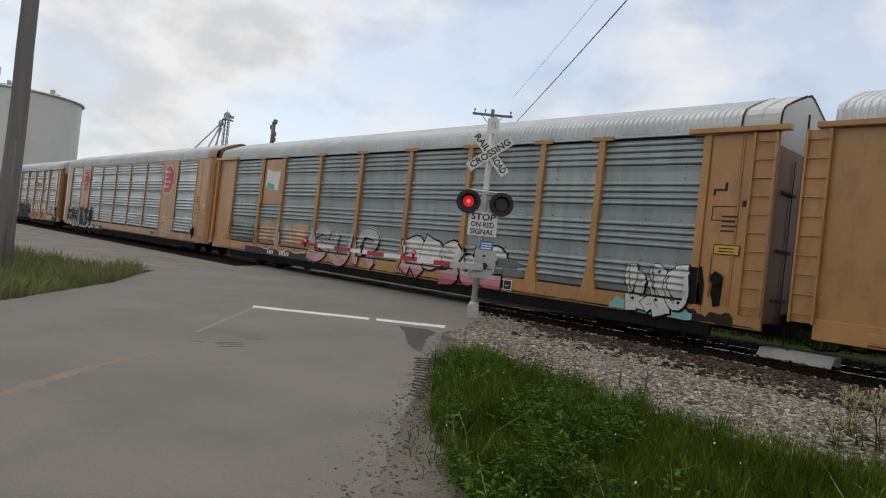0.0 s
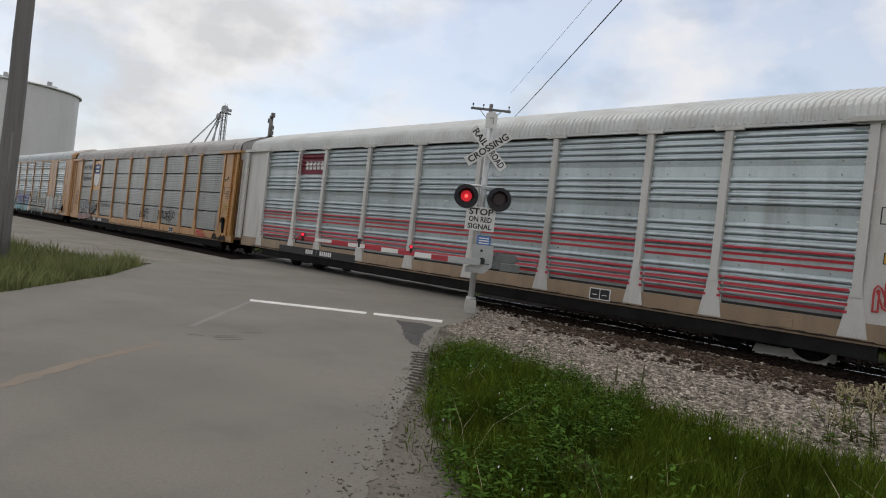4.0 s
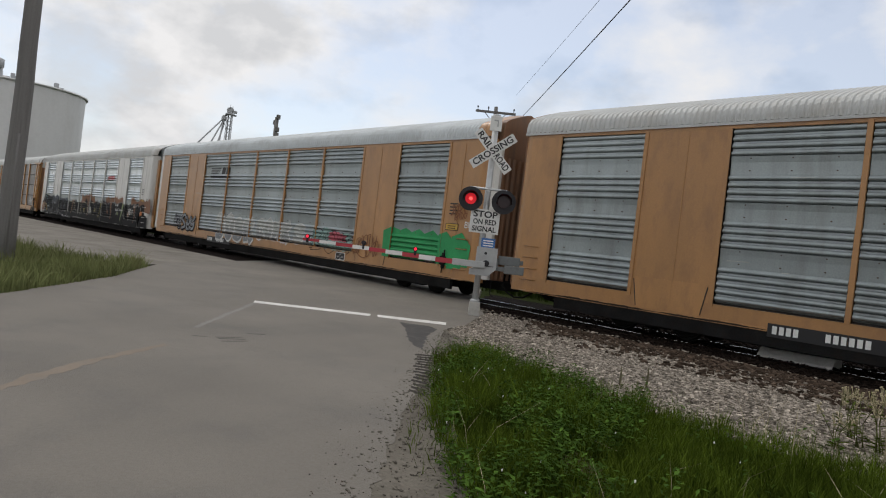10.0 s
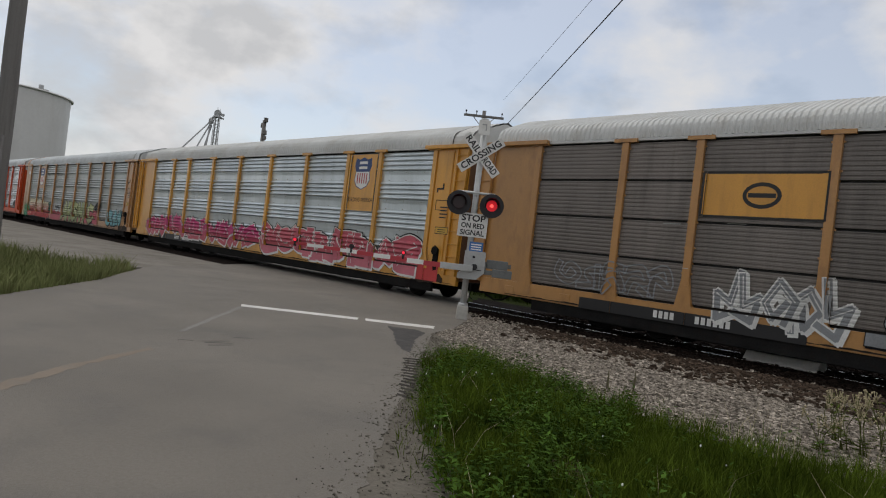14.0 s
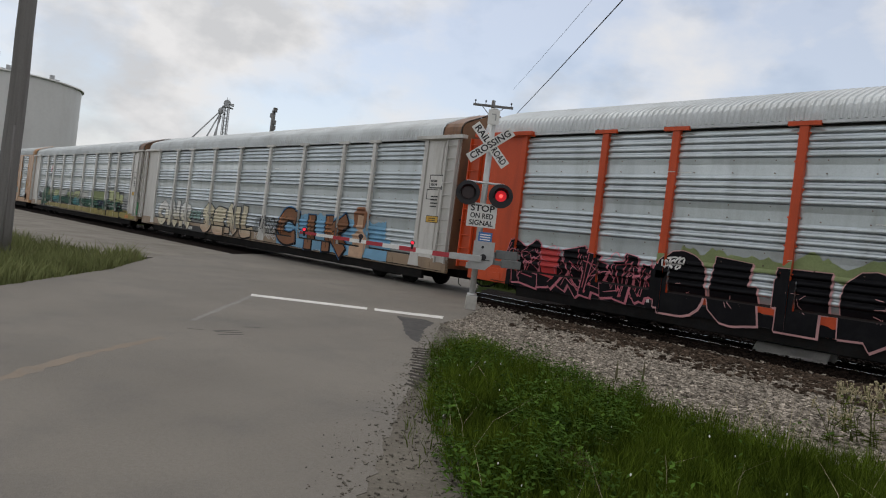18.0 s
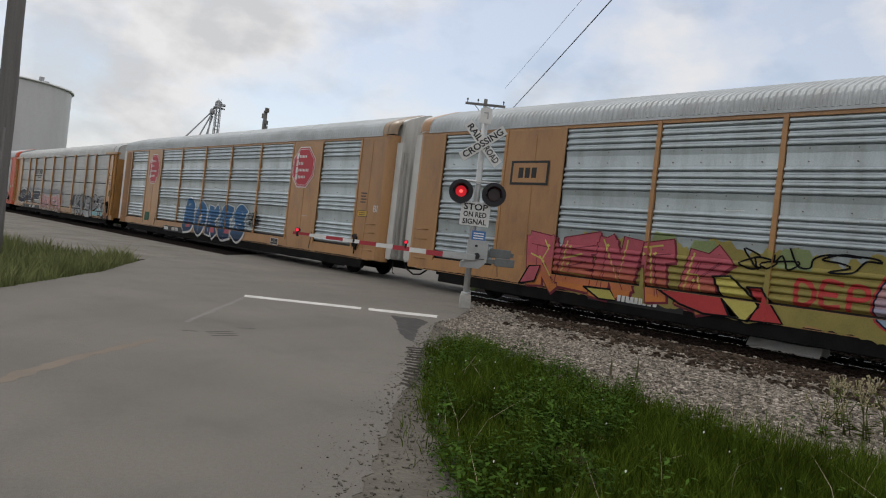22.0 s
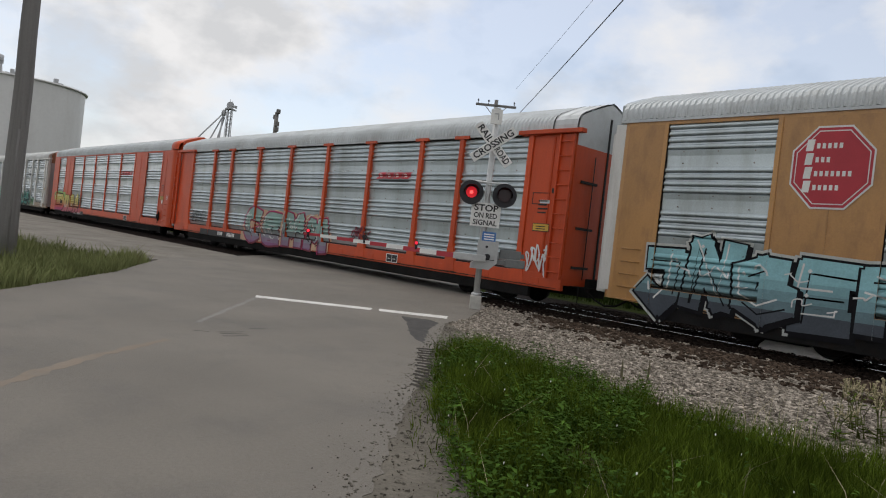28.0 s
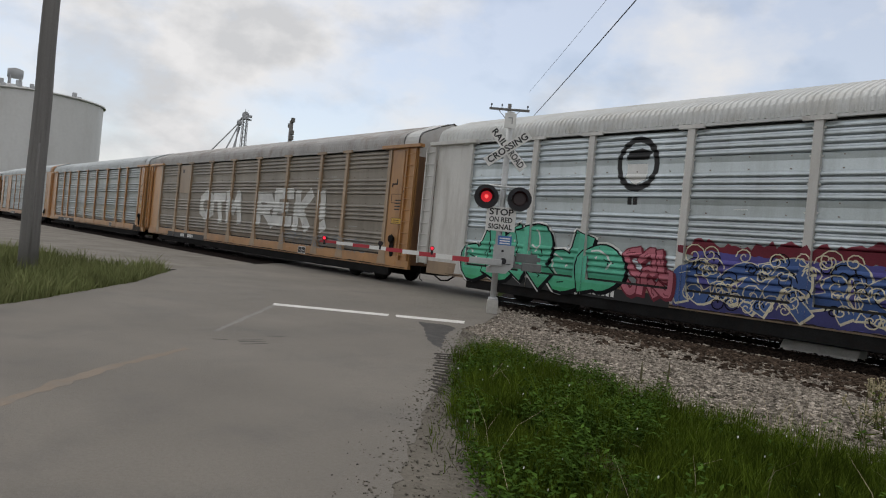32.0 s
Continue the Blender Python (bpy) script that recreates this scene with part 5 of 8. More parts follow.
def stencils(w, posted, dark=True, number=None):
    """Small stencilled panels at the car's end and the car number as bars on the sill."""
    c = DECAL_BLACK if dark else DECAL_WHITE
    posted = w.posted
    number = number or (21.6 if posted else 19.5)
    zb = 0.60 if posted else 0.53
    w.begin("number_board")
    plate(w, number + (3.4 if posted else 1.35), number - (2.2 if posted else 1.3), zb - 0.05, zb + 0.24, DECAL_BLACK, 1)
    w.bars(-number - 1.25, zb + 0.02, 4, 0.17, DECAL_WHITE, 3, gap=0.45, ratio=0.58)
    w.bars(-number - 0.2, zb + 0.02, 6, 0.17, DECAL_WHITE, 3, gap=0.45, ratio=0.58)
    d = 2.05 if posted else 2.5
    w.begin("stencil_lines")
    for i in range(4):
        plate(w, d + 0.2, d - 0.16 + 0.05 * (i % 2), 3.0 - i * 0.11, 3.04 - i * 0.11, c, 3)
    w.begin("warning_label", "small yellow warning label")
    plate(w, d + 0.32, d - 0.28, 2.15, 2.38, DECAL_BLACK, 2)
    plate(w, d + 0.30, d - 0.26, 2.17, 2.36, DECAL_GOLD, 3)
    for i in range(2):
        plate(w, d + 0.2, d - 0.15, 2.21 + i * 0.07, 2.235 + i * 0.07, DECAL_BLACK, 4)
    w.begin("test_stencil")
    plate(w, 8.92, 8.28, 0.62, 0.92, DECAL_WHITE, 2)
    for a in (8.89, 8.59):
        plate(w, a, a - 0.28, 0.645, 0.895, DECAL_BLACK, 3)
        plate(w, a - 0.06, a - 0.2, 0.74, 0.76, DECAL_WHITE, 4)
    w.begin("sign_plate")


# ---- the train ----
CARS = []
LABELS = {
    "posted": "{} autorack car, {} panels{}",
    "flush": "{} flush autorack car, {} panels{}",
}


def rail_car(kind, paint_word, panel_word, extra, build, decorate, screen="ribbed", bays=BAYS):
    """One car of the train; decorate paints its side."""
    car = new("autorack_car")
    tagged(car, LABELS[kind].format(paint_word, panel_word, extra), "rail car", "cars of the freight train")
    build(car)
    running_gear(car)
    screen = "flush" if kind == "flush" else screen
    marks, art = Wall(kind == "posted", 0.0, screen, bays), Wall(kind == "posted", 4.5, screen, bays)
    grime(marks, 500 + len(CARS) * 20, kind == "posted" and ("yellow" in paint_word or "tan" in paint_word))
    decorate(marks, art)
    marks.done(car)
    art.done(car)
    car.location = (-4.29 - PITCH * (len(CARS) - 1), SIDE_Y, 0)
    CARS.append(car)


def posted(paint, screen, roof, **kw):
    return lambda car: posted_car(car, paint, screen, roof, **kw)


def flush(paint, screen, roof, **kw):
    return lambda car: flush_car(car, paint, screen, roof, **kw)


def deco(m, g):
    stencils(m, True)
    tag(g, 8, 5.7, 1.2, 2.2, 5, "white", 4)


rail_car("posted", "tan yellow", "grey", "", posted(YELLOW, DULL, ROOF_GREY), deco)


def deco(m, g):
    stencils(m, True)
    plate(m, 24.1, 22.2, 2.85, 4.85, YELLOW, 1)
    m.poly([(-23.75, 3.55), (-22.6, 3.45), (-22.5, 4.35), (-23.1, 4.3), (-23.7, 4.45)], DECAL_WHITE, 3)
    m.poly([(-23.7, 3.55), (-22.9, 3.5), (-23.0, 3.72), (-23.6, 3.85)], INKS["mint"], 4)
    piece(g, 27.0, 23.8, 0.98, 1.9, "MNN", None, "black", None, seed=2, fat=0.03, line=0.05)
    piece(g, 23.9, 19.6, 0.82, 1.95, "GUE", "skin", "cream", None, seed=1, fat=0.56, line=0.03, split=("rust", 0.9))
    piece(g, 19.6, 14.8, 0.62, 1.98, "SUR", "haze", "black", None, seed=2, line=0.035, fat=0.42, halo="white", split=("rose", 1.15))
    piece(g, 13.3, 8.7, 0.62, 1.88, 4, "white", "black", "white", seed=3, line=0.035, fat=0.62, split=("crimson", 0.95), halo="black")
    piece(g, 4.5, 2.9, 0.58, 1.92, 2, "white", "black", "black", seed=7, line=0.03, fat=0.72)
    cloud(g, 3.05, 2.5, 0.95, 1.85, "black", 0.5, 7)
    cloud(g, 4.95, 2.7, 0.58, 0.86, "aqua", 0, 71, rough=0.1)


rail_car("posted", "tan yellow", "dull grey", ", tagged in white and maroon", posted(YELLOW, DULL, ROOF_GREY, end=BROWN, hood=ROOF_WHITE), deco)


def deco(m, g):
    stencils(m, False)
    octagon(m, 6.9, 4.0, 0.92)
    octagon(m, 23.2, 3.95, 0.85, 1.1)
    m.text("BI", -1.75, 2.55, 0.36, DECAL_WHITE, 4)
    piece(g, 7.3, 2.5, 0.75, 1.85, 4, None, "white", None, seed=11, fat=0.02, line=0.045)
    piece(g, 13.2, 9.8, 0.8, 1.7, 4, None, "white", None, seed=12, fat=0.02, line=0.045)
    piece(g, 27.2, 24.1, 0.6, 1.95, 4, "black", "white", None, seed=13, line=0.055, fat=0.6, split=("teal", 0.8))
    piece(g, 23.9, 20.6, 0.58, 2.05, "MKO", "black", "white", None, seed=14, fat=0.62, line=0.06, split=("navy", 1.2))


rail_car("flush", "tan", "pale galvanized", ", red octagonal heralds, white tags", flush(TAN, SILVER, ROOF_GREY, end=BROWN, hood=DUSTY), deco)


def deco(m, g):
    stencils(m, True)
    swoosh(m, 10.1, 7.9, 3.6)
    plate(m, 2.4, 1.9, 3.0, 3.35, DECAL_BLACK, 2)
    plate(m, 2.38, 1.92, 3.02, 3.33, YELLOW, 3)
    piece(g, 16.2, 11.4, 0.6, 1.92, "STONR:", "slate", "black", "aqua", seed=21, line=0.05, halo="haze", block=True, fat=0.66, split=("navy", 1.0))
    piece(g, 10.75, 6.0, 0.62, 1.95, "SUC", "cream", "white", None, seed=22, split=("red", 1.22), fat=0.54, line=0.045)
    tag(g, 4.7, 3.7, 1.3, 1.8, 4, "maroon", 24)
    g.begin("painted_figure", "black outline of a stiff winged figure")
    for pts in ([(-23.1, 1.62), (-23.05, 2.05), (-22.72, 2.05), (-22.74, 1.62), (-23.1, 1.62)], [(-23.6, 1.45), (-23.5, 1.78), (-23.1, 1.7)], [(-22.74, 1.7), (-22.2, 1.82), (-22.15, 1.5), (-22.7, 1.4), (-23.1, 1.35), (-23.6, 1.45)], [(-23.0, 1.36), (-23.05, 1.0), (-23.5, 0.82), (-23.8, 0.78)], [(-22.8, 1.38), (-22.8, 1.0), (-22.4, 0.86), (-22.0, 0.75)], [(-23.72, 1.95), (-23.8, 1.7), (-23.74, 1.45)], [(-22.05, 2.0), (-21.9, 1.72), (-22.0, 1.42)]):
        g.ribbon(pts, 0.045, "black", 5)
    tag(g, 20.6, 19.9, 1.4, 1.82, 3, "white", 26, 0.05)


rail_car("posted", "tan yellow", "pale galvanized", ", teal and red graffiti", posted(YELLOW, SILVER, ROOF_GREY, hood=ROOF_WHITE, end=BROWN), deco)


def deco(m, g):
    stencils(m, True)
    for b0, b1 in zip(POSTS, POSTS[1:]):
        for i in range(7):
            z = 1.12 + i * 0.145 + (0.25 if i > 3 else 0)
            m.begin("pinstripe", "red pinstripe")
            plate(m, b1 - 0.13, b0 + 0.13, z, z + 0.06, DECAL_RED, 2)
    plate(m, 24.1, 22.3, 3.9, 4.75, INKS["maroon"], 2)
    m.bars(-23.7, 4.1, 5, 0.35, DECAL_WHITE, 3)
    piece(g, 2.4, 1.4, 1.2, 1.9, 2, None, "red", None, seed=31, fat=0.02)


rail_car("posted", "pale grey", "bright galvanized", ", red pinstripes", posted(WHITE, SILVER, ROOF_WHITE, end=DULL, hood=ROOF_GREY, sill=DUSTY), deco)


def deco(m, g):
    stencils(m, True)
    plate(m, 24.15, 22.25, 2.75, 4.85, BRIGHT, 1)
    shield(m, 23.2, 3.85, 0.78)
    m.text("we will", -26.5, 4.45, 0.62, "slate", 4, width=2.1)
    m.text("deliver", -26.4, 3.6, 0.62, "slate", 4, width=2.1)
    piece(g, 26.6, 23.4, 0.62, 1.85, "ZEK", "grey", "black", "white", seed=43, line=0.03, fat=0.55, halo="haze", split=("rose", 0.85))
    tag(g, 23.4, 22.3, 1.1, 1.8, 4, "black", 44, 0.06)
    g.text("PYROMANIA", -21.65, 1.75, 0.40, "slate", 8, width=1.95)
    for d in (13.9, 11.0, 9.9):
        tag(g, d, d - 1.4, 1.2, 1.8, 4, "black", int(d * 10))
    tag(g, 5.2, 4.2, 0.65, 0.95, 3, "red", 46, 0.06)
    for i in range(4):
        tag(g, 27.8, 27.2, 1.6 + i * 0.28, 1.78 + i * 0.28, 3, "brown", 300 + i, 0.03)


rail_car("posted", "yellow", "dark dirty", ", blue and white shield", posted(YELLOW, DARK, ROOF_RUST, kind="tiered", end=BROWN), deco, "tiered")


def deco(m, g):
    stencils(m, False)
    plate(m, 23.9, 22.6, 3.6, 4.2, INKS["black"], 2)
    plate(m, 23.8, 22.7, 3.66, 4.14, TAN, 3)
    m.bars(-23.6, 3.75, 3, 0.3, DECAL_BLACK, 4)
    piece(g, 27.9, 21.7, 0.62, 2.08, "BLICK", "lilac", "black", "white", seed=51, halo="white", fat=0.56, line=0.05, split=("aqua", 1.15))
    piece(g, 21.6, 19.4, 0.9, 1.85, "TMC", "haze", "black", None, seed=52, halo="white", block=True, fat=0.62, line=0.04, split=("teal", 1.2))
    piece(g, 19.3, 14.6, 0.55, 2.1, "SKIZ", "lilac", "black", "white", seed=54, split=("aqua", 1.25), halo="white", block=True, fat=0.78, line=0.055)
    g.begin("painted_snowman", "white painted snowman with a black hat")
    for z, r in ((0.85, 0.36), (1.35, 0.27), (1.72, 0.19)):
        disc(g, 14.1, z, r + 0.03, "black", 2)
        disc(g, 14.1, z, r, "white", 3)
    g.poly([(-14.35, 1.88), (-13.85, 1.88), (-13.85, 1.95), (-13.97, 1.95), (-13.97, 2.2), (-14.23, 2.2), (-14.23, 1.95), (-14.35, 1.95)], "black", 4)
    piece(g, 13.3, 8.4, 0.6, 1.98, "KUNG", "haze", "black", "white", seed=55, halo="white", line=0.06, block=True, fat=0.7, split=("forest", 0.75))
    piece(g, 8.0, 3.5, 0.72, 2.1, "SONE", "haze", "black", None, seed=58, line=0.03, fat=0.72)


rail_car("flush", "faded tan", "pale galvanized", ", long bubble graffiti", flush(TAN, SILVER, ROOF_GREY, end=WHITE), deco)


def deco(m, g):
    stencils(m, True)
    plate(m, 24.15, 22.25, 2.9, 4.8, YELLOW, 1)
    shield(m, 23.2, 4.1, 0.5, stripes=True)
    piece(g, 14.3, 9.2, 1.05, 2.12, 4, "seafoam", "black", "haze", seed=61, fat=0.6, line=0.035, halo="slate", split=("teal", 1.15))
    piece(g, 18.7, 16.4, 1.1, 1.8, "EEL", None, "slate", None, seed=69, fat=0.03, line=0.05)
    piece(g, 14.2, 8.9, 0.62, 1.2, 5, "haze", "black", "white", seed=62, fat=0.5, line=0.04)
    g.begin("graffiti_piece")
    for k in range(5):
        cloud(g, 9.5 - k * 0.55, 8.8 - k * 0.55, 1.05 - 0.03 * k, 1.85 - 0.17 * k, "seafoam" if k == 0 else "green", 0.5 + 0.1 * k, 610 + k, rough=0.15)
    cloud(g, 8.4, 7.3, 0.64, 0.9, "teal_grey", 0.4, 616, rough=0.1)
    rnd = random.Random(617)
    for k in range(22):
        x, z = -9.2 + rnd.uniform(0, 1.0) ** 1.3 * 2.3, rnd.uniform(1.05, 1.35)
        z += rnd.uniform(0, 0.4) * (-7.2 - x) / 2
        g.poly([(x - 0.05, z - 0.03), (x + 0.03, z - 0.05), (x + 0.06, z + 0.03), (x - 0.01, z + 0.05)], "black", 3)
    lashing_loops(m)
    cloud(g, 7.2, 2.7, 0.62, 0.82, "rust", 0.3, 618, rough=0.2)
    g.begin("red_mark")
    g.bars(-10.35, 0.66, 3, 0.25, DECAL_RED, 3, ratio=1.2)
    tag(g, 7.2, 5.9, 1.2, 1.9, 6, "white", 63)
    tag(g, 8.6, 7.9, 1.8, 2.1, 4, "black", 68)
    tag(g, 5.3, 3.3, 1.7, 2.4, 5, "black", 64, 0.05)
    tag(g, 5.3, 3.5, 0.95, 1.6, 4, "white", 65)
    tag(g, 27, 22.4, 1.1, 1.9, 8, "grey", 66)


rail_car("posted", "tan yellow", "grey", ", teal and white scrawls", posted(YELLOW, DULL, ROOF_WHITE, kind="tiered", end=TAN, hood=ROOF_WHITE), deco, "tiered")


def deco(m, g):
    stencils(m, False)
    m.text("BI", -1.85, 2.55, 0.36, DECAL_WHITE, 4)
    g.begin("graffiti_piece", "dark blue sprayed ground behind white strokes")
    cloud(g, 18.4, 8.6, 0.66, 1.72, "slate", 0.2, 71, rough=0.22)
    for k in range(9):
        d = 17.9 - k * 1.02
        cloud(g, d + 0.3, d - 0.4, 1.0 + 0.25 * (k % 3), 1.55 + 0.2 * (k % 3), ("blue", "teal", "haze", "blue", "lilac")[k % 5], 1.0 + 0.2 * (k % 2), 700 + k, rough=0.1)
    for n, core, seed, lv in ((22, "slate", 72, 4), (16, "teal", 78, 7.6), (12, "blue", 79, 11.2)):
        tangle(g, 18.6, 9.0, 0.72, 2.0, n, "white", seed, 0.20, lv, 0.55)
        tangle(g, 18.6, 9.0, 0.72, 2.0, n, core, seed, 0.08, lv + 0.26, 0.55)
    for d, z in ((12.4, 1.6), (15.4, 1.65)):
        g.begin("graffiti_piece", "blue ball in the middle of the strokes")
        disc(g, d, z, 0.30, "white", 15.2)
        disc(g, d, z, 0.26, "blue", 15.6)
    tangle(g, 10.5, 8.3, 0.75, 1.45, 10, "aqua", 77, 0.04, 16, 0.4)
    scrawl(g, 7.7, 6.1, 1.2, 1.65, "JASE", "black", 73, 0.045)
    scrawl(g, 5.5, 3.3, 1.55, 1.95, "CREAKIS", "black", 74, 0.045)
    scrawl(g, 5.4, 3.5, 1.1, 1.4, "SETZE", "forest", 75, 0.045)


rail_car("flush", "tan", "dull grey", ", blue and white graffiti", flush(TAN, DULL, ROOF_WHITE, strip_paint=DULL, end=BROWN, folded=True, rear_strip=TAN), deco)


def deco(m, g):
    stencils(m, False)
    m.text("BI", -1.95, 2.35, 0.3, DECAL_WHITE, 4)
    striped_mark(m, 21.4, 4.0)
    for i in range(6):
        a = 6.0 - i * 0.72
        g.poly([(-a, 1.02 + 0.05 * i % 0.2), (-a + 0.8, 1.0), (-a + 0.85, 2.0 - 0.06 * i), (-a + 0.4, 2.1), (-a - 0.05, 1.95)], "green", 1 + i % 2)
    g.poly([(-2.55, 0.9), (-1.9, 0.95), (-1.75, 1.4), (-2.0, 1.75), (-2.5, 1.8)], "green", 3)
    piece(g, 25.5, 22.6, 0.9, 1.7, 4, "grey", "black", None, seed=81, fat=0.3)
    piece(g, 20.0, 15.9, 0.72, 1.95, "BOSK", "haze", "white", None, seed=82, fat=0.56, line=0.05, split=("grey", 1.2))
    piece(g, 15.7, 12.6, 1.0, 1.92, "COMK", "haze", "white", None, seed=83, fat=0.54, line=0.045, split=("grey", 1.3))
    piece(g, 12.4, 11.4, 1.05, 1.85, "S", "haze", "white", None, seed=84, fat=0.5, line=0.03)
    cloud(g, 10.9, 8.0, 1.0, 1.75, "teal_grey", 0.2, 87, rough=0.2)
    cloud(g, 9.6, 8.4, 1.35, 1.72, "crimson", 0.5, 88, rough=0.2)
    piece(g, 10.9, 7.9, 0.85, 1.75, "BOK", None, "black", None, seed=86, fat=0.03, line=0.035)
    tag(g, 8.0, 6.3, 0.9, 1.7, 5, "brown", 84)
    tag(g, 2.6, 1.9, 2.5, 3.0, 4, "brown", 85)


rail_car("flush", "tan", "dull grey", ", large green paint patch", flush(TAN, DULL, ROOF_GREY, strip_paint=WHITE, end=BROWN), deco)


def deco(m, g):
    stencils(m, True)
    swoosh(m, 10.0, 8.3, 3.6)
    m.text("BI", -1.75, 2.3, 0.36, DECAL_BLACK, 4)
    g.begin("graffiti_piece")
    cloud(g, 27.6, 1.3, 0.6, 1.82, "black", 0.3, 91, rough=0.26)
    for d0, d1 in ((15.2, 12.8), (9.4, 6.4), (4.1, 1.4)):
        g.begin("graffiti_piece")
        cloud(g, d0 + 0.6, d1 - 0.5, 1.55, 2.36, "rust", 0.1, int(d0 * 10), rough=0.3)
    piece(g, 27.4, 19.4, 0.7, 2.0, 5, "black", "grey", None, seed=92, fat=0.5, line=0.02, lv=3)
    piece(g, 14.8, 2.2, 0.66, 2.0, 7, "black", "black", None, seed=94, lv=3, fat=0.5, line=0.03)
    cloud(g, 12.0, 1.5, 0.6, 2.0, "black", 0.5, 93, rough=0.2)
    cloud(g, 27.5, 19.2, 1.2, 2.05, "slate", 1.0, 98, rough=0.3)
    cloud(g, 24.0, 21.2, 1.0, 1.6, "grey", 1.4, 99, rough=0.2)
    arcs(g, 19.0, 12.2, 0.75, 1.85, 4, "cream", 97)
    arcs(g, 11.6, 2.4, 0.8, 2.02, 4, "haze", 100, 0.025)
    for d0, d1, ink in ((12.2, 11.5, "olive"), (14.9, 14.4, "olive"), (9.3, 8.9, "rust"), (7.0, 6.3, "moss"), (5.0, 4.6, "skin")):
        g.begin("graffiti_gap")
        cloud(g, d0, d0 - 0.3, 1.2, 1.45, ink, 18, int(d0 * 10), rough=0.2)
    for d, lean, ink in ((18.2, 0.3, "rust"), (13.7, -0.25, "rust"), (11.0, 0.35, "olive"), (8.3, -0.3, "rust"), (6.2, 0.3, "moss"), (3.6, -0.2, "rust")):
        g.begin("graffiti_gap")
        g.poly([(-d - 0.05, 0.85), (-d + 0.04, 0.85), (-d + lean + 0.2, 1.95), (-d + lean - 0.12, 1.95)], ink, 17)
    stars(g, ((19.0, 1.5), (16.9, 1.15), (15.4, 1.0), (12.0, 1.35)), "white")
    g.text("SLAP", -7.4, 1.86, 0.22, "white", 22, width=0.65)
    g.text("ButtCheeks", -7.3, 1.55, 0.24, "white", 22, width=1.5)
    g.text("EAT", -4.0, 1.85, 0.24, "white", 22, width=0.6)
    g.text("WGY", -27.1, 0.72, 0.26, "white", 22, width=0.7)
    g.begin("graffiti_piece")
    for k, (ink, lv) in enumerate((("white", 15), ("black", 16))):
        e = 0.045 * (1 - k)
        g.poly([(-27.15 - e, 2.28 + e), (-25.2, 2.1 + e), (-25.0, 1.2 - e), (-26.1 - e, 1.25 - e)], ink, lv)
    disc(g, 26.95, 1.12, 0.50, "black", 13.6, 1.0, 20)
    disc(g, 26.95, 1.12, 0.46, "rust", 14, 1.0, 20)
    disc(g, 27.05, 1.22, 0.30, "skin", 14.4, 0.9, 18)
    g.ribbon(curve([(-26.85, 2.1), (-26.1, 1.95), (-25.6, 1.5), (-25.5, 1.05)], 5), 0.04, "aqua", 17)
    g.ribbon(curve([(-26.6, 1.45), (-26.1, 1.2), (-25.7, 0.85)], 5), 0.06, "gold", 17.4)
    tag(g, 4.9, 4.0, 1.35, 1.7, 4, "white", 95, 0.04, lv=22)
    tag(g, 13.6, 12.9, 1.0, 1.5, 4, "white", 96, 0.04, lv=22)
    plate(g, 2.55, 2.2, 1.35, 1.6, "orange", 17)


rail_car("flush", "weathered white", "bright galvanized", ", dark lower graffiti", flush(WHITE, SHINE, ROOF_WHITE, strip_paint=TAN, end=DULL), deco)


def deco(m, g):
    stencils(m, True)
    plate(m, 22.0, 19.3, 3.1, 4.15, DECAL_BLACK, 1)
    plate(m, 21.95, 19.35, 3.15, 4.10, BRIGHT, 2)
    m.begin("company_mark", "black oval company mark")
    disc(m, 20.65, 3.62, 0.42, DECAL_BLACK, 4, 0.7, 20)
    disc(m, 20.65, 3.62, 0.33, BRIGHT, 5, 0.62, 20)
    m.poly([(-20.95, 3.57), (-20.35, 3.57), (-20.35, 3.67), (-20.95, 3.67)], DECAL_BLACK, 6)
    piece(g, 25.8, 22.4, 1.0, 1.8, 4, None, "grey", None, seed=101, fat=0.02)
    piece(g, 21.5, 18.6, 0.8, 2.0, 4, "grey", "white", None, seed=102, fat=0.3, line=0.05)
    piece(g, 18.2, 15.4, 0.7, 1.8, 3, "grey", "black", "haze", seed=103, fat=0.5, line=0.03)
    piece(g, 15.3, 11.4, 0.75, 2.05, 4, "teal_grey", "haze", None, seed=104, fat=0.32, line=0.03, split=("rust", 0.9))
    piece(g, 10.3, 8.0, 0.72, 2.3, "G", None, "haze", None, seed=105, fat=0.03, line=0.05)
    tag(g, 4.6, 3.1, 1.2, 1.7, 5, "white", 106)
    cloud(g, 2.6, 1.95, 0.7, 1.75, "soot", 0.3, 107, rough=0.5)
    cloud(g, 1.7, 1.45, 0.9, 2.9, "rust", 0.2, 108, rough=0.5)


rail_car("posted", "tan yellow", "sooty dark", ", white and black graffiti", posted(YELLOW, SOOTY, ROOF_WHITE, kind="tiered", end=BROWN, hood=ROOF_WHITE), deco, "tiered")


def deco(m, g):
    stencils(m, True)
    plate(m, 7.5, 5.9, 2.75, 4.85, BRIGHT, 1)
    shield(m, 6.7, 4.15, 0.55, stripes=True)
    m.text("BUILDING AMERICA", -7.45, 3.15, 0.22, DECAL_BLACK, 4, width=1.5)
    piece(g, 13.5, 3.0, 0.65, 1.9, 6, "crimson", "white", "white", seed=111, line=0.05, fat=0.66, halo="black", split=("pink", 1.0))
    plate(g, 4.0, 2.0, 0.6, 1.1, "red", 0.4)
    piece(g, 27.0, 14.0, 0.72, 1.85, 8, "magenta", "white", None, seed=112, line=0.045, fat=0.7, halo="black", split=("crimson", 1.2))


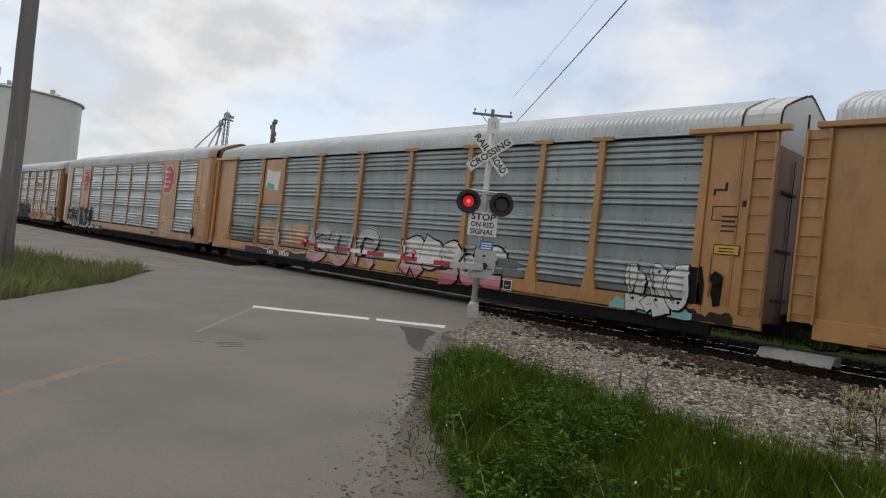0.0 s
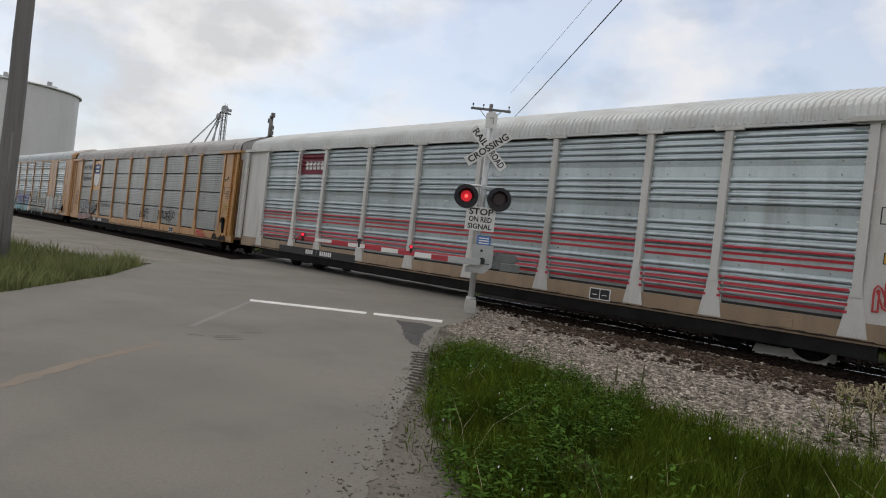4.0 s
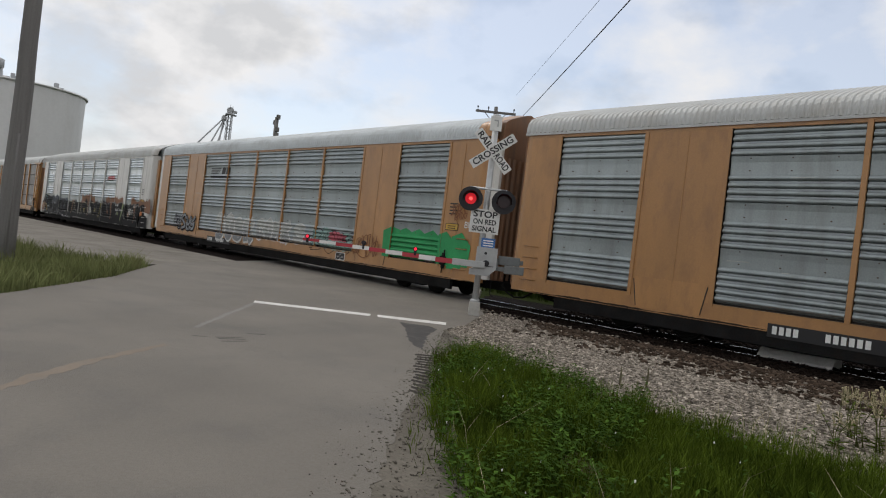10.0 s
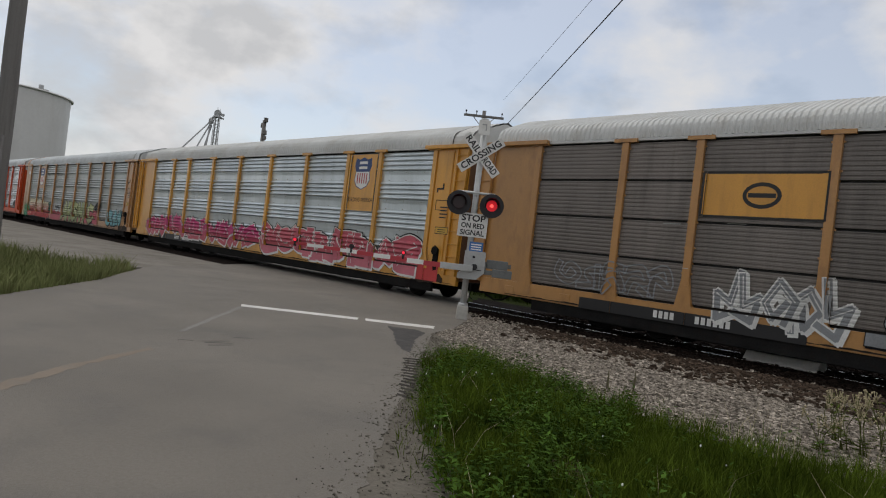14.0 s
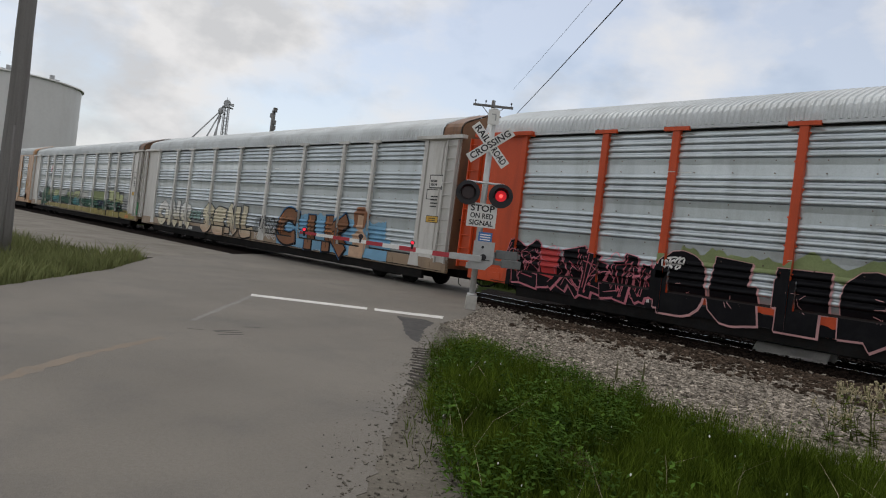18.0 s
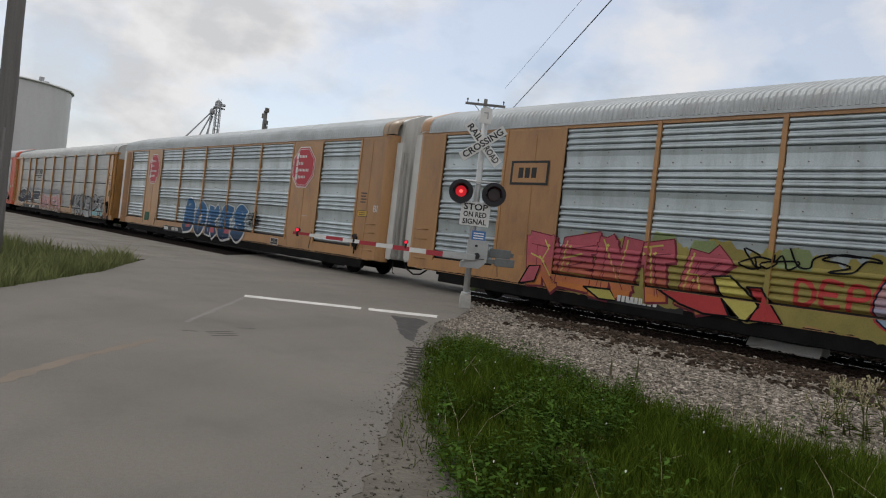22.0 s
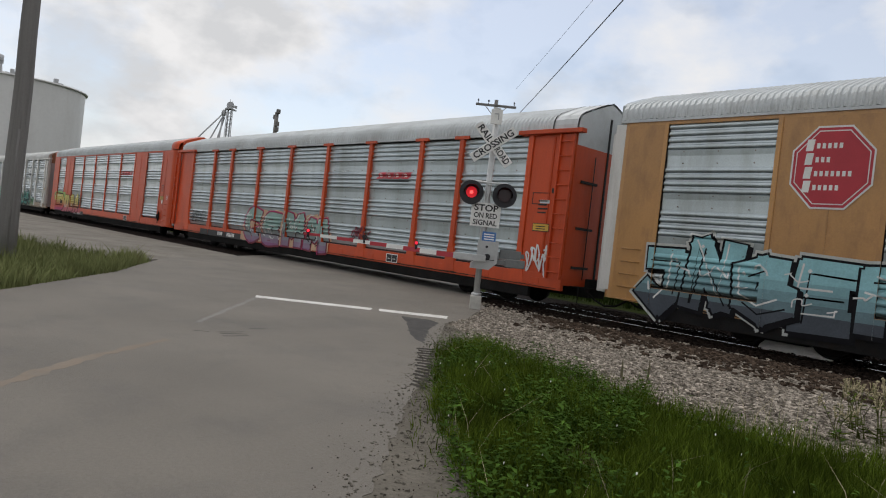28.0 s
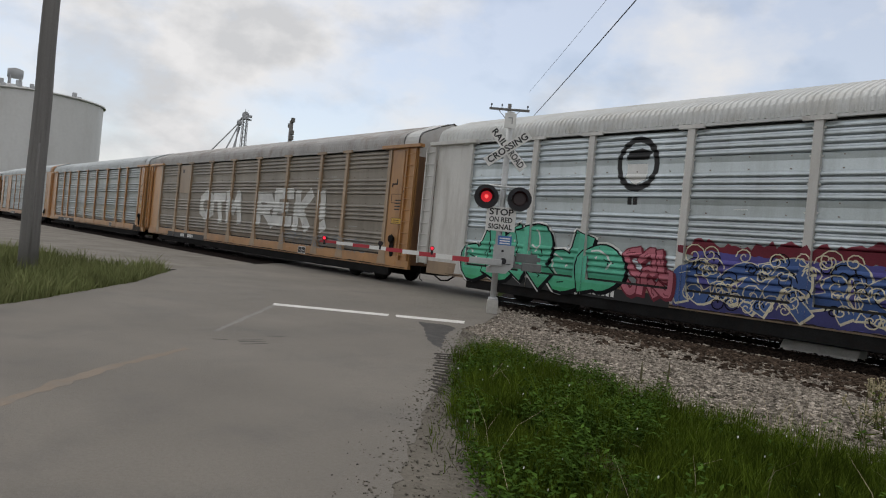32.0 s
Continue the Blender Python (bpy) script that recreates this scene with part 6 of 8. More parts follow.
rail_car("posted", "bright yellow", "pale galvanized", ", pink and black graffiti", posted(BRIGHT, SHINE, ROOF_WHITE, end=BROWN, hood=ROOF_WHITE), deco)


def deco(m, g):
    stencils(m, True)
    plate(m, 24.1, 22.3, 3.0, 4.85, TAN, 1)
    shield(m, 23.2, 4.0, 0.7, stripes=True)
    m.text("BUILDING AMERICA", -21.5, 4.17, 0.36, DECAL_BLACK, 4, width=4.1)
    cloud(g, 26.6, 19.6, 0.62, 1.2, "red", 0.2, 120)
    cloud(g, 21.4, 19.3, 1.0, 1.9, "forest", 0.15, 128)
    piece(g, 26.5, 20.2, 0.62, 2.05, "EDER", "cream", "black", "white", seed=122, split=("red", 1.45), block=True, fat=0.86, line=0.035, jolt=0.16)
    tangle(g, 26.2, 20.4, 0.7, 1.3, 10, "cream", 117, 0.035, 19, 0.3)
    tangle(g, 27.8, 26.2, 0.6, 1.5, 10, "green", 118, 0.09, 9, 0.3)
    tangle(g, 27.7, 26.3, 0.6, 1.4, 6, "mint", 119, 0.03, 16, 0.3)
    piece(g, 27.7, 26.6, 0.55, 1.5, 2, "green", "forest", "white", seed=121, fat=0.4)
    cloud(g, 19.2, 15.6, 0.6, 1.2, "crimson", 0.2, 123, rough=0.3)
    tag(g, 18.2, 17.1, 1.45, 1.7, 4, "black", 127, 0.04)
    tag(g, 17.0, 16.1, 1.6, 2.1, 3, "black", 129, 0.04)
    cloud(g, 14.6, 7.5, 0.7, 1.7, "crimson", 0.2, 125, rough=0.4)
    piece(g, 16.1, 8.7, 0.64, 2.08, "ARSNIC", "pale_lime", "black", "white", seed=122, line=0.05, block=True, fat=0.62, split=("moss", 0.9))
    tag(g, 8.5, 7.4, 1.55, 2.1, 5, "black", 126, 0.06, lv=20)
    piece(g, 5.75, 2.85, 0.82, 1.8, "SAN", "aqua", "black", "white", seed=124, line=0.05, fat=0.6, split=("teal", 0.9))
    tag(g, 3.0, 2.2, 1.5, 1.8, 3, "black", 125, 0.05)


rail_car("posted", "faded tan", "grey", ", yellow and aqua graffiti", posted(TAN, DULL, ROOF_GREY, end=DUSTY, rear_hood=TAN, short_rear=True), deco)


def deco(m, g):
    stencils(m, True)
    swoosh(m, 10.1, 7.9, 3.6)
    cloud(g, 22.3, 8.0, 1.7, 2.1, "moss", 0.1, 130, rough=0.22)
    cloud(g, 27.0, 22.4, 0.56, 1.5, "black", 0.3, 131, rough=0.1)
    cloud(g, 22.4, 16.6, 0.55, 0.8, "black", 0.3, 138, rough=0.1)
    piece(g, 27.2, 22.2, 0.62, 1.8, 5, "black", "pink", "crimson", seed=132, line=0.035, fat=0.62)
    g.begin("graffiti_piece")
    g.poly([(-25.8, 1.0), (-25.3, 0.9), (-25.2, 1.7), (-25.9, 1.75)], "red", 16)
    piece(g, 22.3, 16.9, 0.5, 1.95, "BLTR", "black", "rose", None, seed=134, fat=0.98, line=0.03, jolt=0.05, block=False)
    tangle(g, 27.0, 22.4, 0.8, 1.75, 16, "pink", 139, 0.025, 19, 0.3)
    tag(g, 22.1, 21.6, 1.6, 1.85, 4, "white", 135, 0.04, lv=20)
    piece(g, 16.9, 7.6, 0.6, 1.95, 8, "lime", "black", "white", seed=136, line=0.05, fat=0.55, split=("forest", 0.95), block=True)
    tag(g, 4.2, 3.0, 1.2, 1.6, 4, "black", 134, 0.06)
    plate(m, 2.3, 1.95, 3.0, 3.12, DECAL_WHITE, 3)


rail_car("posted", "orange red", "bright galvanized", ", green and black graffiti", posted(ORANGE, SHINE, ROOF_GREY, end=ORANGE, hood=ROOF_WHITE), deco)


def deco(m, g):
    stencils(m, True)
    plate(m, 2.4, 1.75, 3.3, 3.75, DECAL_BLACK, 2)
    plate(m, 2.37, 1.78, 3.33, 3.72, WHITE, 3)
    m.bars(-2.33, 3.5, 5, 0.08, DECAL_BLACK, 4)
    m.bars(-2.33, 3.38, 5, 0.08, DECAL_BLACK, 4)
    piece(g, 26.2, 21.3, 0.62, 2.05, "ONR", "white", "black", None, seed=141, line=0.032, fat=0.52, split=("cream", 1.3))
    piece(g, 21.7, 20.2, 1.2, 1.62, "SZE", "teal_grey", "black", None, seed=147, line=0.025, fat=0.6)
    piece(g, 20.1, 14.3, 0.64, 2.05, "SENL", "cream", "black", None, seed=142, line=0.04, fat=0.56, halo="slate", split=("skin", 0.95))
    tag(g, 14.2, 11.9, 1.0, 1.8, 7, "black", 143)
    tag(g, 14.0, 12.2, 0.75, 1.3, 5, "white", 145)
    cloud(g, 12.0, 4.2, 0.62, 2.0, "sky", 0.3, 146)
    piece(g, 12.2, 6.7, 0.6, 2.15, "CIK", "rust", "black", "orange", seed=144, line=0.06, halo="blue", fat=0.54, split=("brown", 1.0))
    g.poly([(-6.5, 0.6), (-5.6, 0.6), (-5.4, 1.3), (-5.9, 1.75), (-6.5, 1.4)], "skin", 14)
    g.poly([(-6.45, 1.7), (-5.65, 1.7), (-5.5, 2.2), (-5.8, 2.5), (-6.3, 2.5), (-6.55, 2.2)], "brown", 15)
    g.poly([(-6.3, 1.65), (-5.85, 1.62), (-5.75, 2.15), (-6.25, 2.2)], "skin", 16)


rail_car("posted", "weathered white", "bright galvanized", ", cream and brown graffiti", posted(WHITE, SHINE, ROOF_GREY, end=BROWN, hood=BROWN, sill=DUSTY), deco)


def deco(m, g):
    stencils(m, True)
    m.begin("company_mark", "red oval company mark")
    disc(m, 22.7, 3.8, 0.55, DECAL_RED, 4, 0.5, 20)
    disc(m, 22.7, 3.8, 0.45, SHINE, 5, 0.42, 20)
    m.poly([(-23.0, 3.75), (-22.4, 3.75), (-22.4, 3.86), (-23.0, 3.86)], DECAL_RED, 6)
    m.bars(-23.5, 3.25, 9, 0.1, DECAL_BLACK, 3)
    plate(m, 2.4, 1.8, 3.3, 3.65, DECAL_BLACK, 2)
    plate(m, 2.37, 1.83, 3.33, 3.62, WHITE, 3)
    cloud(g, 23.5, 1.4, 0.66, 0.96, "olive", 0.2, 150, rough=0.05)
    tag(g, 26.2, 25.2, 1.25, 1.75, 5, "black", 149, 0.05)
    piece(g, 25.0, 24.1, 0.85, 1.9, "U", "forest", "black", "lime", seed=150, fat=0.55, halo="lime")
    g.begin("graffiti_piece", "dark teal slab with black edges")
    cloud(g, 24.2, 23.0, 0.8, 2.2, "forest", 0.4, 148, rough=0.08)
    g.ribbon([(-24.15, 0.8), (-24.1, 2.2), (-23.1, 2.3), (-23.0, 0.7)], 0.09, "black", 3)
    g.begin("graffiti_piece", "pale lime and dark green sprayed ground")
    for k in range(6):
        d = 23.3 - k * 1.95
        cloud(g, d, d - 1.75, 1.5, 2.0 + 0.08 * (k % 3), ("moss", "pale_lime", "haze")[k % 3], 0.5, 1510 + k, rough=0.12)
        cloud(g, d + 0.1, d - 1.9, 1.05, 1.6, ("forest", "teal", "forest")[k % 3], 1.0 + 0.1 * (k % 2), 1520 + k, rough=0.12)
        g.ribbon([(-d, 1.3), (-d + 0.05, 2.08), (-d + 1.5, 2.14 - 0.1 * (k % 2)), (-d + 1.55, 1.7)], 0.05, "black", 4)
        g.ribbon([(-d + 0.9, 0.66), (-d + 1.0, 1.2), (-d + 1.3, 1.75)], 0.07, "black", 4.4)
    tangle(g, 23.0, 12.2, 0.95, 1.75, 26, "black", 1530, 0.06, 5, 0.3)
    tangle(g, 23.0, 12.2, 1.0, 1.7, 20, "white", 1531, 0.03, 9, 0.25)
    g.begin("graffiti_piece", "pale lime blocks with black outlines")
    cloud(g, 11.6, 2.2, 0.6, 1.1, "olive", 0.4, 155, rough=0.05)
    for d0, d1, zb, zt, black in ((10.8, 7.9, 1.6, 2.2, 2.34), (7.1, 5.9, 1.6, 2.35, 2.5), (5.7, 4.85, 1.55, 2.28, 2.36), (4.85, 4.05, 1.55, 2.12, 2.3)):
        cloud(g, d0, d1, zb, zt, "moss" if d0 > 7.5 else "pale_lime", 0.6, int(d0 * 7), rough=0.06)
        g.ribbon([(-d0, zb + 0.15), (-d0, black - 0.04), (-d1 - 0.1, black), (-d1, black - 0.1), (-d1, zb + 0.2)], 0.06, "black", 6)
    g.begin("graffiti_piece", "dark green band with black shapes and white strokes")
    cloud(g, 12.0, 4.1, 1.05, 1.62, "forest", 1.0, 156, rough=0.08)
    for d0, d1, z0, z1 in ((9.5, 7.6, 1.15, 1.6), (5.3, 4.2, 0.95, 1.55), (7.2, 6.93, 0.6, 2.3)):
        cloud(g, d0, d1, z0, z1, "navy" if d0 > 8 else "black", 2.0, int(d0 * 9), rough=0.06)
    rnd = random.Random(157)
    for i in range(20):
        x, z = -11.6 + 7.4 * i / 20 + rnd.uniform(-0.1, 0.1), rnd.uniform(1.08, 1.5)
        if i % 3 == 0:
            g.ribbon([(x, z), (x + rnd.uniform(0.3, 0.6), z + 0.03), (x + 0.45, z - 0.2)], 0.03, "white", 9)
        elif i % 3 == 1:
            g.poly([(x, z), (x + 0.12, z + 0.02), (x + 0.3, z + 0.16), (x + 0.16, z + 0.14)], "haze", 9)
        else:
            g.ribbon([(x, 0.62), (x + rnd.uniform(-0.08, 0.08), 1.1)], 0.04, "black", 9)
    for d in (6.3, 5.95):
        g.ribbon([(-d, 1.15), (-d, 1.62)], 0.03, "white", 9.5)
    g.ribbon([(-6.6, 1.3), (-5.5, 1.28)], 0.03, "white", 9.7)
    g.ribbon([(-4.5, 1.2), (-4.3, 0.62), (-3.8, 0.55)], 0.14, "black", 9.6)
    g.begin("graffiti_piece", "grey blob with a white outline")
    cloud(g, 3.95, 2.95, 1.2, 1.9, "grey", 10, 158, rough=0.1)
    g.ribbon([(-3.95, 1.25), (-3.9, 1.85), (-3.55, 1.95), (-3.2, 1.85), (-2.95, 1.85), (-2.95, 1.25)], 0.035, "white", 11)
    g.ribbon([(-3.6, 1.55), (-3.5, 1.42), (-3.4, 1.52), (-3.25, 1.45)], 0.06, "black", 11.5)
    plate(g, 3.1, 2.5, 0.66, 0.85, "orange", 10)
    plate(g, 1.9, 1.0, 0.95, 1.75, "green", 2)
    tangle(g, 11.4, 4.2, 0.95, 1.7, 22, "black", 1532, 0.05, 7.5, 0.32)
    tangle(g, 11.6, 4.4, 1.0, 1.6, 14, "mint", 1533, 0.03, 8.4, 0.3)


rail_car("posted", "weathered white", "bright galvanized", ", green and yellow graffiti", posted(WHITE, SHINE, ROOF_GREY, end=DUSTY, hood=BROWN, sill=DUSTY), deco)


def deco(m, g):
    stencils(m, False)
    m.text("BI", -1.75, 2.4, 0.36, DECAL_WHITE, 4)
    plate(m, 24.0, 22.6, 3.45, 4.15, DECAL_BLACK, 2)
    plate(m, 23.92, 22.68, 3.52, 4.08, TAN, 3)
    m.bars(-23.7, 3.65, 3, 0.3, DECAL_BLACK, 4)
    cloud(g, 21.6, 13.6, 0.6, 2.15, "olive", 0.2, 160, rough=0.3)
    for d, z, i in ((18.9, 2.2, 170), (17.9, 2.1, 171), (15.9, 2.1, 172)):
        cloud(g, d + 0.35, d - 0.35, z - 0.3, z + 0.12, "moss", 0.3, i, rough=0.1)
    piece(g, 23.0, 17.3, 0.62, 2.1, "RENTK", "crimson", "maroon", "yellow", seed=162, block=True, fat=0.78, jolt=0.3, line=0.04, split=("orange", 1.15))
    for pts, ink in (([(-23.2, 0.62), (-22.9, 1.15), (-22.5, 1.2), (-22.65, 0.75)], "crimson"), ([(-21.0, 0.8), (-20.2, 0.82), (-20.0, 0.56), (-20.5, 0.54)], "yellow"), ([(-18.9, 1.0), (-17.4, 1.05), (-16.9, 0.62), (-17.7, 0.58), (-18.3, 0.72)], "red"), ([(-17.6, 1.45), (-17.2, 1.5), (-16.5, 0.95), (-16.7, 0.56), (-17.1, 0.60)], "yellow"), ([(-16.8, 1.3), (-16.5, 1.32), (-15.98, 0.62), (-16.75, 0.58), (-16.5, 0.9)], "red")):
        g.poly(pts, ink, 19)
        g.ribbon(pts + pts[:1], 0.05, "black", 20)
    m.bars(-19.95, 0.56, 6, 0.15, DECAL_WHITE, 30)
    tag(g, 17.1, 16.0, 1.75, 2.1, 2, "black", 173, 0.04)
    tag(g, 16.0, 14.4, 1.85, 2.2, 2, "black", 174, 0.04)
    piece(g, 15.9, 14.4, 1.05, 1.6, "DEP", "red", None, None, seed=161, fat=0.3)
    piece(g, 14.2, 8.2, 0.6, 2.0, 5, "rose", "navy", "white", seed=163, line=0.045, fat=0.6, split=("sky", 1.1), halo="red")
    g.poly([(-8.6, 1.0), (-7.6, 1.0), (-7.6, 0.75), (-6.6, 1.3), (-7.6, 1.75), (-7.6, 1.5), (-8.6, 1.5)], "white", 16)
    tag(g, 7.2, 6.2, 1.5, 1.9, 3, "aqua", 164, 0.07)


rail_car("flush", "tan", "pale galvanized", ", red, gold, blue graffiti", flush(TAN, SILVER, ROOF_GREY, end=WHITE, rear_hood=TAN), deco)


def deco(m, g):
    stencils(m, False)
    octagon(m, 6.9, 4.0, 0.92)
    octagon(m, 23.2, 3.95, 0.85, 1.1)
    m.text("BI", -1.9, 2.45, 0.36, DECAL_WHITE, 4)
    piece(g, 18.4, 11.3, 0.58, 2.18, "BOKES", "blue", "white", None, seed=171, line=0.055, fat=0.6, split=("navy", 0.95))
    for d, z in ((17.6, 0.95), (14.7, 0.85), (13.1, 0.9)):
        g.begin("graffiti_gap")
        cloud(g, d + 0.25, d - 0.25, z - 0.1, z + 0.15, "crimson", 18, int(d * 10), rough=0.05)
    tag(g, 11.2, 10.2, 1.3, 1.9, 5, "black", 172)
    plate(g, 23.9, 23.2, 0.9, 1.4, "forest", 1)
    m.begin("rust_stain", "rust-brown stain over the rear bay")
    cloud(m, 28.03, 27.1, 0.62, 5.0, "stained_tan", 0.2, 175, rough=0.12)


rail_car("flush", "tan", "pale galvanized", ", octagonal heralds, blue graffiti", flush(TAN, SILVER, ROOF_GREY, end=WHITE, hood=DUSTY), deco)


def deco(m, g):
    stencils(m, True)
    striped_mark(m, 22.05, 3.55)
    m.bars(-21.2, 3.18, 8, 0.12, DECAL_BLACK, 3, ratio=0.9)
    plate(m, 2.4, 1.8, 3.5, 3.95, DECAL_BLACK, 2)
    plate(m, 2.37, 1.83, 3.53, 3.92, YELLOW, 3)
    cloud(g, 27.2, 12.8, 1.9, 2.3, "grey", 0.2, 180)
    piece(g, 26.9, 19.6, 1.0, 2.12, "SAF", "slate", "white", None, seed=188, block=True, fat=0.74, line=0.06, jolt=0.02, split=("navy", 1.4), halo="haze")
    piece(g, 19.2, 13.0, 0.62, 1.85, 6, "rose", "white", "maroon", seed=183, fat=0.5, line=0.03, split=("rust", 0.9))
    cloud(g, 5.2, 3.0, 0.72, 1.25, "aqua", 0.2, 184, rough=0.3)
    cloud(g, 10.6, 3.6, 1.2, 1.9, "slate", 0.2, 187, rough=0.3)
    piece(g, 9.9, 3.0, 0.64, 2.1, "KREPT", "grey", "black", "white", seed=181, line=0.05, fat=0.5, halo="haze", split=("haze", 0.9))
    cloud(g, 2.75, 2.15, 0.6, 1.7, "brown", 0.4, 186)
    tangle(g, 9.6, 3.2, 0.8, 2.0, 10, "black", 189, 0.035, 20, 0.3)
    tag(g, 4.6, 3.1, 1.0, 1.6, 4, "white", 190, 0.03, 21)
    tag(g, 2.2, 1.6, 2.1, 2.5, 3, "black", 191, 0.045)


rail_car("posted", "yellow", "dark dirty", ", white and black graffiti", posted(YELLOW, DARK, ROOF_WHITE, kind="tiered", end=YELLOW, hood=ROOF_WHITE), deco, "tiered")


def deco(m, g):
    stencils(m, False)
    swoosh(m, 10.3, 8.2, 3.75)
    m.text("BI", -1.7, 2.35, 0.36, DECAL_WHITE, 4)
    m.poly([(-2.3 + 0.13 * math.cos(i * 0.63), 2.25 + 0.13 * math.sin(i * 0.63)) for i in range(10)], DECAL_WHITE, 3)
    piece(g, 18.0, 15.4, 1.0, 1.8, 4, "rose", "maroon", None, seed=191)
    piece(g, 15.0, 11.0, 0.9, 1.8, 4, ["gold", "orange"], "red", None, seed=192)
    piece(g, 10.4, 8.6, 1.0, 1.8, 3, None, "black", None, seed=193, fat=0.05)
    tag(g, 5.6, 3.2, 1.15, 1.8, 6, "black", 194, 0.06)


rail_car("flush", "orange red", "dull grey", ", black scrawls", flush(ORANGE, DULL, ROOF_GREY, strip_paint=WHITE, end=DULL), deco)


def deco(m, g):
    stencils(m, True)
    octagon(m, 6.9, 4.0, 0.92)
    octagon(m, 23.2, 3.95, 0.85, 1.1)
    piece(g, 27.3, 21.2, 0.56, 2.1, "JNGER", "aqua", "black", "white", seed=201, line=0.07, fat=0.72, split=("slate", 1.2), halo="haze", block=True, jolt=0.2)
    tangle(g, 27.0, 21.5, 0.8, 1.95, 12, "white", 206, 0.035, 20, 0.22)
    piece(g, 21.1, 14.3, 0.6, 2.05, "GRAPHIKS", "crimson", "purple", "rose", seed=204, split=("violet", 1.2), halo="gold", fat=0.72, line=0.03, block=True)
    cloud(g, 13.6, 6.0, 0.8, 2.1, "teal", 0.2, 205)
    piece(g, 13.4, 6.4, 0.62, 2.1, "ODN", "magenta", "black", "rose", seed=202, line=0.1, fat=0.42, halo="magenta")
    piece(g, 6.0, 2.8, 0.7, 1.9, 3, "pink", "black", "white", seed=203)


rail_car("flush", "tan yellow", "grey", ", teal and magenta graffiti", flush(YELLOW, SILVER, ROOF_GREY, end=DULL), deco)


def deco(m, g):
    stencils(m, True)
    swoosh(m, 10.1, 7.9, 3.6)
    plate(m, 2.2, 1.85, 2.95, 3.05, DECAL_WHITE, 3)
    piece(g, 20.2, 12.8, 0.6, 2.05, "CEMM", "teal_grey", "maroon", "white", seed=212, back="skin", line=0.05, fat=0.66, halo="magenta", split=("violet", 0.95))
    tangle(g, 20.0, 13.0, 0.85, 1.95, 16, "white", 215, 0.035, 20, 0.22)
    tangle(g, 20.0, 13.0, 0.7, 1.6, 10, "black", 216, 0.04, 19, 0.25)
    tag(g, 11.4, 10.2, 1.2, 1.7, 4, "maroon", 212, 0.06)
    tag(g, 2.5, 1.7, 1.0, 1.7, 4, "white", 213, 0.05)
    tag(g, 26.6, 24.8, 1.2, 1.7, 5, "black", 214)


rail_car("posted", "orange red", "pale galvanized", ", grey and magenta graffiti", posted(ORANGE, SILVER, ROOF_GREY, end=ORANGE, hood=ROOF_GREY), deco)


def deco(m, g):
    stencils(m, False)
    swoosh(m, 10.5, 8.0, 3.62)
    m.text("BI", -1.85, 2.3, 0.36, DECAL_WHITE, 4)
    m.poly([(-2.4 + 0.13 * math.cos(i * 0.63), 2.05 + 0.13 * math.sin(i * 0.63)) for i in range(10)], DECAL_WHITE, 3)
    cloud(g, 26.7, 19.0, 0.6, 1.2, "crimson", 0.2, 220, rough=0.2)
    cloud(g, 27.05, 23.6, 1.7, 2.15, "lime", 0.4, 224, rough=0.12)
    letter = [(x + 0.45, z) for x, z in ((-27.35, 1.72), (-27.05, 1.98), (-25.1, 1.98), (-24.55, 1.82), (-24.2, 1.5), (-24.2, 1.1), (-24.5, 0.78), (-25.1, 0.64), (-27.0, 0.64), (-26.85, 0.95), (-26.9, 1.4), (-27.35, 1.46))]
    g.begin("graffiti_letter", "yellow to red letter with a thick black outline")
    g.poly([(-25.45 + (x + 25.45) * 1.05, 1.3 + (z - 1.3) * 1.12) for x, z in letter], "black", 1)
    g.poly(letter, "yellow", 2)
    for k, f in enumerate((0.25, 0.5, 0.75, 1.0)):
        g.limit = 1.5 - k * 0.14
        g.poly(letter, blend("yellow", "red", f), 2.4 + 0.3 * k)
    g.limit = 0.84
    g.poly(letter, "magenta", 4)
    g.limit = 9.0
    g.poly([(-25.3, 1.52), (-24.9, 1.5), (-24.6, 1.36), (-24.55, 1.22), (-25.3, 1.14), (-25.2, 1.34)], "black", 5)
    g.ribbon([(-26.75, 1.66), (-26.55, 1.86), (-24.85, 1.86)], 0.03, "white", 6)
    for x in (-26.3, -24.3):
        g.begin("graffiti_star")
        disc(g, -x, 1.66, 0.06, "orange", 6)
    piece(g, 23.8, 19.6, 0.62, 2.0, "URA", "yellow", "black", "white", seed=225, split=("crimson", 1.2), line=0.05, fat=0.68)
    tag(g, 20.0, 18.8, 1.2, 1.9, 4, "forest", 223)


rail_car("flush", "orange red", "bright galvanized", ", gold and maroon graffiti", flush(ORANGE, SHINE, ROOF_GREY, strip_paint=SILVER, end=ORANGE, rear_hood=ORANGE, rear_strip=ORANGE, bays=WIDE_REAR), deco, bays=WIDE_REAR)


